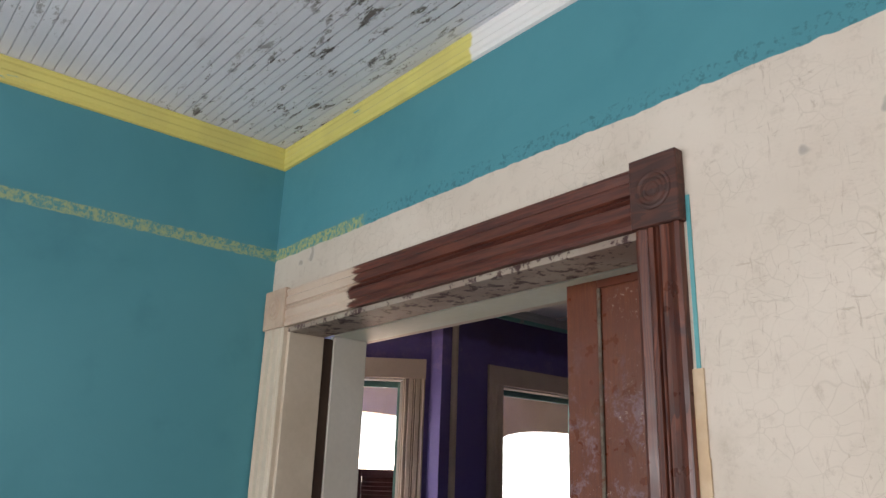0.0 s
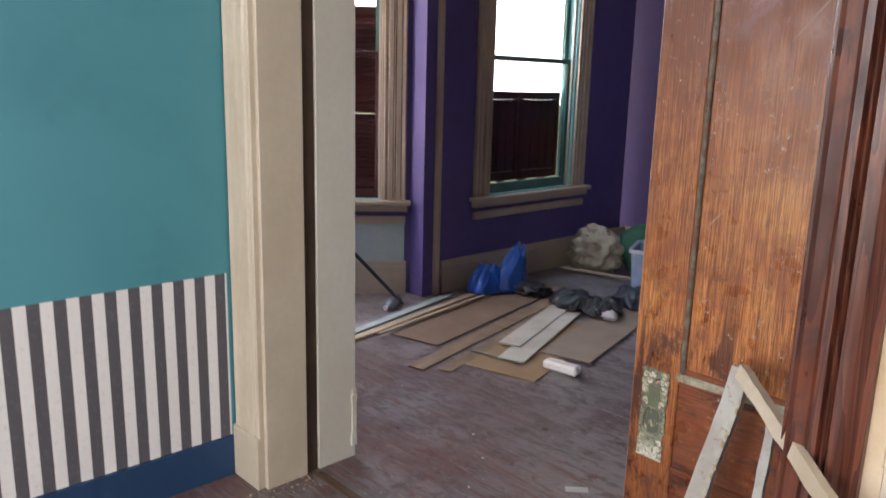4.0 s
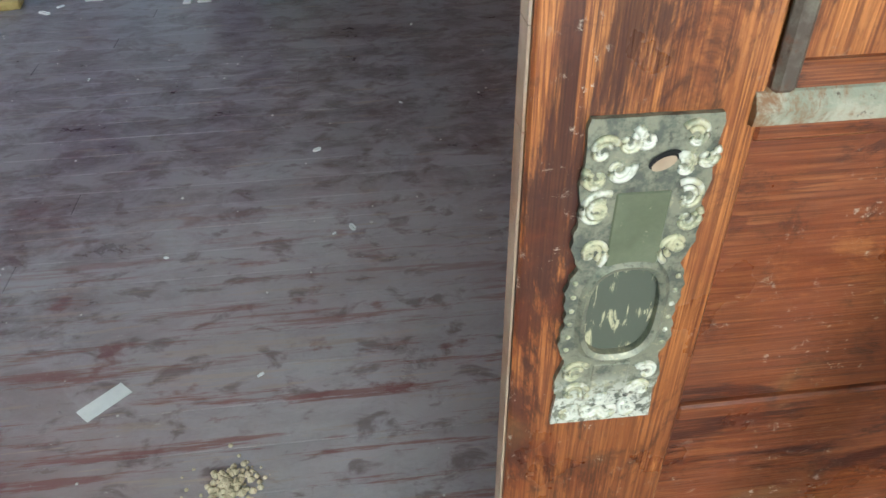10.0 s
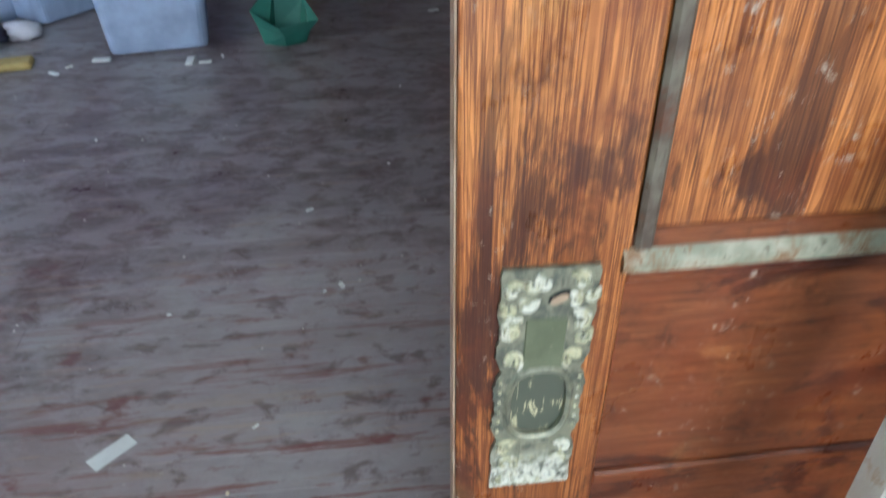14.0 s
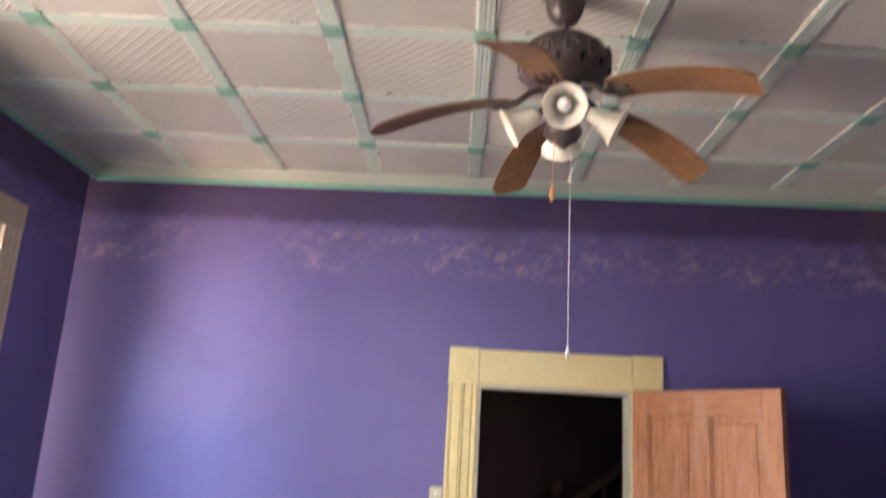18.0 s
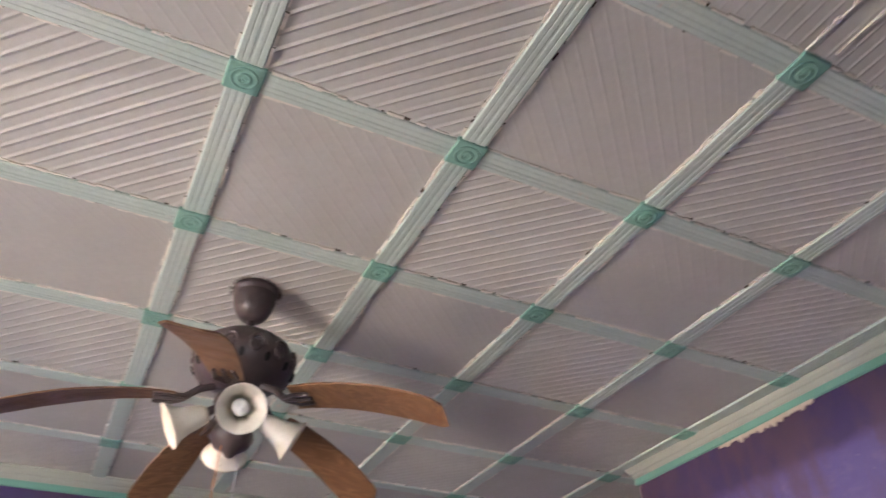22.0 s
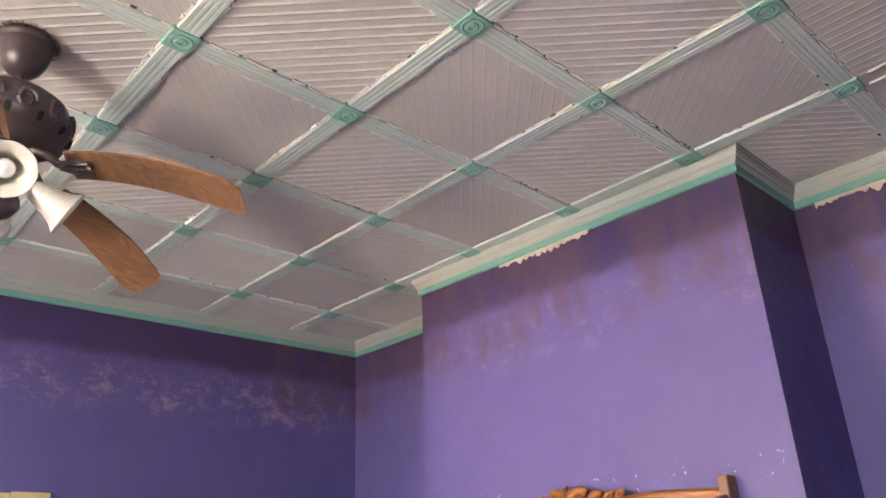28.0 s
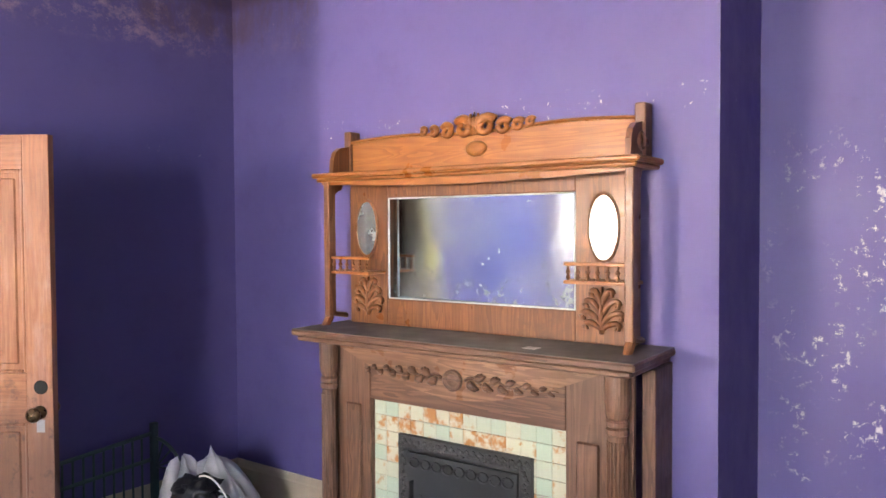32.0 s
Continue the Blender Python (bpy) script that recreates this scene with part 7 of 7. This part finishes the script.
def tub(at, w, d, h, label, clip=True, sticker=False):
    th = thing("storage_tub", pose(*at), label, "storage tub", "clear plastic storage tubs")
    bm = mesh()
    prof = [(0.86, 0.0), (0.88, 0.012), (0.97, h - 0.03), (1.0, h)]

    def ring(s, z, inset=0.0):
        hw, hd, c = w / 2 * s - inset, d / 2 * s - inset, 0.035
        pts = []
        for sx, sy, a0 in ((1, 1, 0), (-1, 1, 90), (-1, -1, 180), (1, -1, 270)):
            for k in range(5):
                a = radians(a0 + 22.5 * k)
                pts.append(bm.verts.new((sx * (hw - c) + c * math.cos(a), sy * (hd - c) + c * math.sin(a), z)))
        return pts
    rings = [ring(s, z) for s, z in prof] + [ring(s, z, 0.004) for s, z in prof[::-1][:3]] + [ring(0.86, 0.006, 0.004)]
    for p, q in zip(rings, rings[1:]):
        n = len(p)
        for k in range(n):
            bm.faces.new((p[k], p[(k + 1) % n], q[(k + 1) % n], q[k]))
    bm.faces.new(rings[0][::-1])
    bm.faces.new(rings[-1])
    part("tub_body", bm, tub_plastic, th, "milky translucent body")
    bm = mesh()
    outer, inner = [], []
    for s, lst in ((1.03, outer), (0.97, inner)):
        for z in (h - 0.018, h + 0.006):
            lst.append(ring(s, z))
    for p, q in ((outer[0], outer[1]), (outer[1], inner[1]), (inner[1], inner[0]), (inner[0], outer[0])):
        n = len(p)
        for k in range(n):
            bm.faces.new((p[k], p[(k + 1) % n], q[(k + 1) % n], q[k]))
    part("rim", bm, tub_rim, th, "thick pale rim")
    if clip:
        bm = mesh()
        box(bm, -0.055, 0.055, -d / 2 * 1.03 - 0.014, -d / 2 * 1.03 + 0.002, h - 0.045, h + 0.012, 0.005)
        part("clip", bm, blue_clip, th, "blue latch")
    if sticker:
        bm = mesh()
        m = Matrix.Rotation(radians(-5), 4, 'X')
        box(bm, -0.05, 0.04, -d / 2 * 0.965 - 0.006, -d / 2 * 0.965 - 0.002, h * 0.42, h * 0.78, 0.0)
        part("label_sheet", bm, bulb_white, th, "white paper label")
    return th


tub((-1.79, 3.26, 0.006, 0, 0, 22), 0.46, 0.40, 0.34, "clear milky plastic storage tub with blue latch and white label", True, True)
tub((-1.40, 3.36, 0.006, 0, 0, -38), 0.40, 0.52, 0.33, "clear milky plastic storage tub holding odds and ends, on the floor", False)
tub((-0.86, 2.86, 0.006, 0, 0, 8), 0.44, 0.42, 0.32, "clear milky plastic storage tub with a blue latch, stuffed with clothes", True)
# contents and lids
heap("cloth_bundle", (-1.40, 3.36, 0.0), [((0, 0, 0.16), (0.14, 0.19, 0.13)), ((0.06, -0.08, 0.24), (0.09, 0.09, 0.06))], fleck_cloth("pink_white_cloth", (0.55, 0.50, 0.52), (0.48, 0.16, 0.24), 7, 0.52, 0.62), "pink and white cloth bundled in the tub", "cloth")
heap("cloth_bundle", (-0.86, 2.86, 0.0), [((0, 0, 0.15), (0.16, 0.15, 0.13))], plastic("navy_cloth", (0.06, 0.10, 0.20), 0.7), "dark blue cloth stuffed in the tub", "cloth")
heap("cloth_bundle", (-1.79, 3.26, 0.0), [((0, 0, 0.15), (0.17, 0.14, 0.14))], plastic("grey_cloth", (0.30, 0.33, 0.40), 0.7), "grey cloth packed in the tub", "cloth")
bm = mesh()
box(bm, -0.09, 0.09, -0.05, 0.05, 0.0, 0.035, 0.012)
tagged(part("spray_pack", bm, plastic("purple_pack", (0.10, 0.07, 0.36), 0.4), at=pose(-1.68, 3.22, 0.346, 0, 0, 25)), "small purple plastic pack lying on the tub", "pack")


def slab(name, at, w, d, t, mat, label, category, bev=0.004, bow=0.0, group=""):
    bm = mesh()
    n = 8 if bow else 1
    for k in range(n):
        a, b = -w / 2 + w * k / n, -w / 2 + w * (k + 1) / n
        zz = bow * (math.cos(math.pi * ((a + b) / 2) / w) - 0.5)
        box(bm, a, b, -d / 2, d / 2, zz, zz + t, bev if n == 1 else 0.0)
    return tagged(part(name, bm, mat, at=pose(*at)), label, category, group)


slab("tub_lid", (-1.56, 3.72, 0.36, 58, 18, 20), 0.52, 0.36, 0.018, tq_plastic, "turquoise plastic tub lid leaning behind the tubs", "lid", 0.006)
slab("tub_lid", (-1.24, 3.62, 0.36, 28, -12, 10), 0.34, 0.20, 0.015, white_plastic, "white plastic lid lying on the heap", "lid", 0.006)
slab("tub_lid", (-0.84, 3.10, 0.375, 14, 6, 6), 0.50, 0.38, 0.016, tq_plastic, "turquoise plastic tub lid resting on a tub", "lid", 0.006)
bin_th = thing("plastic_bin", pose(-0.87, 2.79, 0.325, 68, 0, 6), "dark grey plastic bin lying on its side on a tub", "bin")
bm = mesh()
box(bm, -0.16, 0.16, -0.01, 0.19, -0.06, 0.06, 0.012)
part("bin_body", bm, grey_bin, bin_th)
bm = mesh()
box(bm, -0.165, 0.165, -0.014, 0.022, 0.060, 0.082, 0.006)
box(bm, -0.165, 0.165, 0.160, 0.194, 0.060, 0.082, 0.006)
box(bm, -0.165, -0.125, 0.022, 0.160, 0.060, 0.082, 0.006)
box(bm, 0.125, 0.165, 0.022, 0.160, 0.060, 0.082, 0.006)
part("rim", bm, grey_bin, bin_th, "raised rim round the sunken face")
slab("seat_board", (-1.49, 3.19, 0.47, 76, -24, 10), 0.105, 0.34, 0.030, canvas, "beige padded board with a white rim leaning in a tub", "board", 0.012)
slab("board_rim", (-1.489, 3.21, 0.47, 76, -24, 10), 0.145, 0.38, 0.012, bulb_white, "white rim board behind the beige pad", "board", 0.005)
bm = mesh()
lathe(bm, [(0.0, 0.0), (0.075, 0.0), (0.082, 0.05), (0.086, 0.09), (0.070, 0.095), (0.0, 0.095)], 22)
tagged(part("red_tub", bm, red_plastic, at=pose(-0.665, 2.80, 0.33, 8, 0, 0)), "red plastic tub on top of the clothes", "tub")
bm = mesh()
lathe(bm, [(0.0, 0.0), (0.06, 0.0), (0.07, 0.02), (0.06, 0.03), (0.0, 0.032)], 20)
tagged(part("round_cap", bm, red_plastic, at=pose(-1.29, 3.16, 0.335, 14, 6, 0)), "red plastic cap among the tub's contents", "cap")

# bags
heap("canvas_bag", (-2.56, 3.50, 0.0), [((0, 0, 0.16), (0.22, 0.18, 0.17)), ((-0.04, 0.03, 0.26), (0.13, 0.12, 0.10))], canvas, "slumped beige canvas bag against the baseboard", "bag", 3.2, 0.30, 5)
heap("green_bag", (-2.22, 3.72, 0.0), [((0, 0, 0.19), (0.24, 0.18, 0.20)), ((0.15, 0.03, 0.14), (0.16, 0.14, 0.15))], dk_green, "dark green cloth bag slumped behind the tubs", "bag", 2.4, 0.22)
heap("black_bag", (-1.86, 3.86, 0.0), [((0, 0, 0.17), (0.22, 0.13, 0.17))], black_plastic, "black plastic bag behind the tubs", "bag", 2.6, 0.25)
bag("blue_plastic_bag", (-2.60, 2.40, 0.012), [((0.02, 0.06, 0.0), (0.13, 0.15), 0.29, (0.02, 0.09), 0.22), ((-0.04, -0.12, 0.0), (0.12, 0.14), 0.19, (0.0, 0.02), 0.40)], blue_bag, "bright blue shiny plastic bag on the boards", 0.24, 2.0)
heap("black_rag", (-2.42, 2.52, 0.012), [((0, 0, 0.03), (0.13, 0.11, 0.045))], black_plastic, "crumpled black rag beside the blue bag", "rag", 4.0, 0.45)
BW_CLOTH = fleck_cloth("black_white_print", (0.014, 0.015, 0.020), (0.46, 0.48, 0.54), 22, 0.70, 0.73)
bag("printed_bag", (-1.88, 2.44, 0.034), [((-0.10, 0, 0.0), (0.15, 0.13), 0.085, (0.03, 0.02), 0.45), ((0.12, 0.02, 0.0), (0.13, 0.12), 0.080, (-0.02, 0.03), 0.5)], BW_CLOTH, "crumpled black bag with white print lying on the boards", 0.42, 2.6)
striped = fleck_cloth("navy_marked_plastic", (0.010, 0.013, 0.028), (0.40, 0.43, 0.50), 18, 0.70, 0.73)
bag("striped_bag", (-1.70, 2.84, 0.012), [((0.0, 0, 0.0), (0.22, 0.14), 0.12, (-0.04, 0.03), 0.45)], striped, "crumpled navy bag with thin white marks", 0.40, 2.6)
heap("white_rag", (-1.44, 2.93, 0.0), [((0, 0, 0.03), (0.07, 0.055, 0.04))], white_plastic, "small crumpled white rag", "rag", 4.0, 0.4, 3)
heap("white_scrap_bag", (-2.02, 2.52, 0.022), [((0, 0, 0.03), (0.05, 0.06, 0.035))], white_plastic, "scrap of white plastic on the boards", "scrap", 4.0, 0.4, 3)
heap("white_scrap_bag", (-1.66, 2.40, 0.022), [((0, 0, 0.025), (0.05, 0.045, 0.03))], white_plastic, "scrap of clear plastic on the boards", "scrap", 4.0, 0.4, 3)
bag("shopping_bag", (-0.56, 3.92, 0.0), [((0.02, 0, 0.0), (0.155, 0.12), 0.40, (-0.02, 0.0), 0.62)], fleck_cloth("white_bag_blue_print", (0.66, 0.67, 0.69), (0.02, 0.20, 0.36), 6, 0.60, 0.63), "white shopping bag with a blue-green print, standing full", 0.20, 2.2)
bag("clear_bag", (-0.40, 3.98, 0.0), [((0, 0, 0.0), (0.10, 0.09), 0.36, (0.0, 0.02), 0.45)], plastic("clear_bag_film", (0.42, 0.41, 0.36), 0.2, 0.3), "clear plastic bag leaning on the casing", 0.25, 2.4)
heap("black_cloth", (-0.62, 3.62, 0.0), [((0, 0, 0.03), (0.17, 0.12, 0.05)), ((-0.14, 0.04, 0.10), (0.06, 0.05, 0.12))], black_plastic, "black cloth in a heap on the floor", "cloth", 3.6, 0.4)
# sea-green folded bag, stiff, its mouth open and pointed
bm = mesh()
ring = [(-0.075, -0.055, 0.0), (0.02, -0.085, 0.0), (0.095, -0.03, 0.0), (0.07, 0.065, 0.0), (-0.06, 0.07, 0.0)]
lip = [(-0.125, -0.035, 0.130), (0.005, -0.115, 0.085), (0.155, -0.03, 0.095), (0.075, 0.095, 0.150), (-0.045, 0.080, 0.215)]
lo = [bm.verts.new(p) for p in ring]
mids = [bm.verts.new(Vector(a).lerp(Vector(b), 0.55) + Vector((0.012 * math.sin(i * 2.1), 0.012 * math.cos(i * 1.7), 0.0))) for i, (a, b) in enumerate(zip(ring, lip))]
hi = [bm.verts.new(p) for p in lip]
inner = [bm.verts.new(Vector(p) * 0.93 + Vector((0.0, 0.0, -0.002))) for p in lip]
deep = [bm.verts.new((p[0] * 0.8, p[1] * 0.8, 0.03)) for p in ring]
for p, q in ((lo, mids), (mids, hi), (hi, inner), (inner, deep)):
    for k in range(5):
        bm.faces.new((p[k], p[(k + 1) % 5], q[(k + 1) % 5], q[k]))
bm.faces.new(lo[::-1])
bm.faces.new(deep)
tagged(part("folded_bag", bm, sage_green, at=pose(-0.34, 2.76, 0.0, 0, 0, -8)), "stiff sea-green bag standing open on the floor", "bag")

# boards and laths
slab("hardboard_sheet", (-2.36, 2.02, 0.004, 0, 0, 12), 0.34, 1.66, 0.006, hardboard, "long brown hardboard sheet lying on the floor", "board", 0.0, 0.0, "boards on the floor")
slab("plank", (-2.03, 1.72, 0.001, 0, 0, 13), 0.10, 1.62, 0.007, old_lath, "old brown plank lying on the floor", "plank", 0.001, 0.0, "boards on the floor")
slab("plank", (-1.91, 1.72, 0.001, 0, 0, 15), 0.07, 1.45, 0.006, old_lath, "narrow old brown lath lying on the floor", "plank", 0.001, 0.0, "boards on the floor")
slab("cardboard_sheet", (-1.66, 1.72, 0.001, 0, 0, 14), 0.43, 1.05, 0.005, cardboard, "flattened brown cardboard sheet on the floor", "cardboard", 0.0, 0.0, "boards on the floor")
slab("grey_board", (-1.57, 2.18, 0.008, 0, 0, 14), 0.30, 1.10, 0.006, greyboard, "grey-brown board lying on the cardboard", "board", 0.0, 0.0, "boards on the floor")
slab("white_board", (-1.76, 1.86, 0.0155, 0, 0, 20), 0.15, 1.04, 0.007, whiteboard, "dirty white board lying on the cardboard", "board", 0.0, 0.0, "boards on the floor")
slab("white_board", (-1.90, 2.00, 0.0235, 0, 0, 19), 0.13, 0.98, 0.007, whiteboard, "dirty cream board lying across the pile", "board", 0.0, 0.0, "boards on the floor")
slab("metal_strip", (-1.68, 1.355, 0.0155, 0, 0, 12), 0.30, 0.022, 0.006, painted("grey_green_strip", (0.20, 0.22, 0.17), (0.15, 0.17, 0.13), 0.4, 9, 50, 0.2), "grey-green edging strip across the boards", "strip", 0.001)
slab("trim_length", (-2.52, 1.55, 0.001, 0, 0, 11), 0.05, 1.35, 0.018, pale_lath, "pale length of wooden trim on the floor", "trim piece", 0.002, 0.0, "laths by the bay")
slab("trim_length", (-2.60, 1.42, 0.001, 0, 0, 13), 0.06, 1.20, 0.014, painted("pale_blue_grey_lath", (0.36, 0.41, 0.40), (0.30, 0.34, 0.33), 0.6, 6, 50, 0.2), "grey-blue painted trim length on the floor", "trim piece", 0.002, 0.0, "laths by the bay")
slab("trim_length", (-2.44, 1.62, 0.020, 0, 0, 10), 0.025, 1.10, 0.014, pale_lath, "thin pale lath lying on trim", "trim piece", 0.002, 0.0, "laths by the bay")
rod = mesh()
cyl(rod, (-2.74, 3.26, 0.030), (-2.05, 3.42, 0.030), 0.012)
tagged(part("wood_rod", rod, pale_lath), "pale wooden rod lying by the baseboard", "rod")
bm = mesh()
box(bm, -0.10, 0.10, -0.036, 0.036, 0.0, 0.050, 0.012)
tagged(part("paint_roller", bm, bulb_white, at=pose(-1.335, 1.495, 0.0, 0, 0, 9)), "white paint roller sleeve lying on the floor", "roller")
bm = mesh()
cyl(bm, (-3.13, 1.18, 0.62), (-2.74, 1.60, 0.020), 0.012, 0.012, 10)
tagged(part("metal_pole", bm, dark_metal), "thin dark metal pole leaning into the bay", "pole")
bt = thing("plastic_bottle", pose(-2.76, 1.52, 0.035, 90, 0, 30), "clear plastic bottle lying by the bay", "bottle")
bm = mesh()
lathe(bm, [(0.0, -0.10), (0.033, -0.10), (0.035, -0.08), (0.035, 0.04), (0.028, 0.07), (0.013, 0.09), (0.013, 0.105)], 16)
part("bottle_body", bm, plastic("bottle_clear", (0.50, 0.56, 0.60), 0.15, 0.5), bt, smooth=True)
bm = mesh()
lathe(bm, [(0.0, 0.118), (0.015, 0.118), (0.015, 0.106), (0.0, 0.106)], 14)
part("cap", bm, bulb_white, bt, "white screw cap")
# yellow block, small scraps
slab("sponge_block", (-1.40, 2.58, 0.0, 0, 0, 10), 0.20, 0.09, 0.030, painted("dirty_yellow_foam", (0.38, 0.29, 0.11), (0.30, 0.22, 0.08), 0.8, 20, 80, 0.3), "dirty yellow foam block on the floor", "foam", 0.008)
paper_mat = painted("grey_white_paper", (0.62, 0.64, 0.62), (0.56, 0.58, 0.56), 0.7, 12, 60, 0.1)
slab("paper_strip", (-0.558, 0.592, 0.0005, 0, 0, 44), 0.084, 0.034, 0.0012, paper_mat, "small white strip of paper on the floor", "paper scrap", 0.0, 0.0)
rg = random.Random(21)
for x, y, w in ((-0.212, 1.387, 0.022), (-0.13, 1.038, 0.024), (-0.17, 1.02, 0.008), (0.02, 1.62, 0.010), (-0.70, 2.56, 0.09), (-0.64, 2.54, 0.05), (-0.58, 2.60, 0.03), (-1.20, 2.50, 0.05), (-1.16, 2.56, 0.03), (-1.05, 2.62, 0.07),
                (-0.83, 0.30, 0.012), (-0.05, 0.30, 0.010), (-1.12, 0.62, 0.012), (-0.52, 0.98, 0.010), (-0.95, 0.50, 0.010), (0.32, 3.05, 0.05), (-0.9, 1.9, 0.014), (0.1, 2.2, 0.012), (-0.30, 0.62, 0.012)):
    slab("paper_scrap", (x, y, 0.0004, 0, 0, rg.uniform(0, 180)), w, w * rg.uniform(0.3, 0.6), 0.0015 + w * 0.05, paper_mat, "small white scrap lying on the floor", "paper scrap")
# crumbled plaster
bm = mesh()
for k in range(190):
    a, d = rg.uniform(0, 6.28), abs(rg.gauss(0, 0.030))
    s = rg.uniform(0.0010, 0.0072) * (1.2 - min(1, d * 7))
    if s > 0.0008:
        lathe(bm, [(s, 0.0), (s * 0.9, s * 0.5), (s * 0.3, s)], 6, Matrix.Translation((-0.335 + d * math.cos(a), 0.400 + d * math.sin(a), 0.0002)))
tagged(part("plaster_crumbs", bm, painted("pale_crumbs", (0.52, 0.44, 0.30), (0.42, 0.35, 0.22), 0.8, 30, 80, 0.2)), "crumbled pale plaster scattered on the floor", "debris", kind="stuff")
bm = mesh()
for k in range(420):
    x, y = rg.uniform(-2.4, 1.2), rg.uniform(-0.9, 3.6)
    s = rg.uniform(0.0012, 0.0045)
    lathe(bm, [(s, 0.0), (s * 0.7, s * 0.5)], 5, Matrix.Translation((x, y, 0.0002)))
tagged(part("floor_grit", bm, painted("floor_grit_white", (0.50, 0.48, 0.44), (0.40, 0.37, 0.33), 0.8, 30, 80, 0.2)), "fine pale grit and paint flakes on the floor", "debris", kind="stuff")
bm = mesh()
for k in range(60):
    s = rg.uniform(0.002, 0.006)
    lathe(bm, [(s, 0.0), (s * 0.7, s * 0.6)], 5, Matrix.Translation((JL + rg.uniform(0.0, 0.12), rg.uniform(-0.36, -0.10), 0.0002)))
tagged(part("plaster_dust", bm, painted("jamb_dust", (0.46, 0.38, 0.26), (0.36, 0.28, 0.18), 0.8, 30, 80, 0.2)), "flaked paint dust at the foot of the casing", "debris", kind="stuff")
# flat case and cup near the far door
slab("flat_case", (0.80, 3.02, 0.0, 0, 0, -28), 0.36, 0.26, 0.045, plastic("slate_case", (0.045, 0.055, 0.065), 0.5), "flat slate-grey case lying by the open door", "case", 0.012)
bm = mesh()
lathe(bm, [(0.0, 0.0), (0.030, 0.0), (0.042, 0.11), (0.039, 0.11), (0.028, 0.006), (0.0, 0.006)], 18)
tagged(part("paper_cup", bm, fleck_cloth("red_white_cup", (0.60, 0.60, 0.62), (0.45, 0.03, 0.04), 9, 0.48, 0.52), at=pose(0.66, 3.33, 0.035, 80, 0, 40)), "red and white paper cup lying on its side", "cup")

# ---------- crib rail and bag by the fireplace ----------
crib_mat = painted("grey_green_iron_paint", (0.060, 0.095, 0.090), (0.045, 0.075, 0.072), 0.45, 8, 50, 0.2)
crib = thing("crib_rail", pose(-0.07, 0, 0), "grey-green painted spindle crib standing in the corner", "crib")
y0c = 4.08
bm = mesh()
box(bm, 1.955, 1.99, y0c - 0.018, y0c + 0.018, 0.0, 0.60, 0.004)
part("post", bm, crib_mat, crib)
bm = mesh()
box(bm, 1.30, 1.33, y0c - 0.016, y0c + 0.016, 0.0, 0.50, 0.004)
part("post", bm, crib_mat, crib)
for za, zb in ((0.505, 0.545), (0.38, 0.405), (0.12, 0.12)):
    bm = mesh()
    tube(bm, [(1.315, y0c, za - 0.01), (1.97, y0c, zb)], 0.011, 8)
    part("rail", bm, crib_mat, crib)
for k in range(11):
    x = 1.37 + k * 0.053
    bm = mesh()
    cyl(bm, (x, y0c, 0.12), (x, y0c, 0.50 + 0.03 * k / 11), 0.006, 0.006, 8)
    part("spindle", bm, crib_mat, crib)
bm = mesh()
tube(bm, [(1.975, y0c - 0.005 - 0.24 * math.sin(a), 0.36 + 0.16 * math.cos(a)) for a in [radians(9 * k) for k in range(11)]], 0.009, 8)
part("arched_end", bm, crib_mat, crib)
for k in range(4):
    a = radians(18 + 20 * k)
    bm = mesh()
    tube(bm, [(1.975, y0c - 0.01, 0.36), (1.975, y0c - 0.01 - 0.235 * math.sin(a), 0.36 + 0.155 * math.cos(a))], 0.005, 6)
    part("spoke", bm, crib_mat, crib)
bag("white_bag", (2.01, 3.70, 0.0), [((0.08, -0.03, 0.0), (0.20, 0.21), 0.44, (-0.08, 0.06), 0.10), ((-0.12, 0.08, 0.16), (0.15, 0.15), 0.29, (0.0, 0.04), 0.10)], white_plastic, "white plastic bag heaped over a wire basket in the corner", 0.13, 1.9, 0.42)
bm = mesh()
tube(bm, [(1.76 + 0.012 * k, 3.49 - 0.008 * k, 0.46 - 0.004 * k * k * 0.5 + 0.004 * k) for k in range(10)], 0.005, 6)
tagged(part("clothes_hanger", bm, bulb_white), "bent white plastic hanger over the black clothes", "hanger")
heap("black_clothes", (1.82, 3.60, 0.30), [((0, 0, 0.05), (0.11, 0.10, 0.07))], fleck_cloth("black_red_clothes", (0.016, 0.016, 0.019), (0.32, 0.03, 0.05), 5, 0.64, 0.68), "black and red clothes spilling from the bag", "clothes", 3.5, 0.4)
bk = thing("wire_basket", pose(1.81, 3.56, 0.0), "teal wire basket under the clothes", "basket")
for k in range(14):
    a = 2 * math.pi * k / 14
    bm = mesh()
    tube(bm, [(0.12 * math.cos(a), 0.10 * math.sin(a), 0.004), (0.15 * math.cos(a), 0.13 * math.sin(a), 0.30)], 0.004, 5)
    part("wire", bm, crib_mat, bk)
for z, r in ((0.006, 0.12), (0.30, 0.15)):
    bm = mesh()
    tube(bm, [(r * math.cos(2 * math.pi * k / 20), r * 0.86 * math.sin(2 * math.pi * k / 20), z) for k in range(21)], 0.006, 6)
    part("hoop", bm, crib_mat, bk)
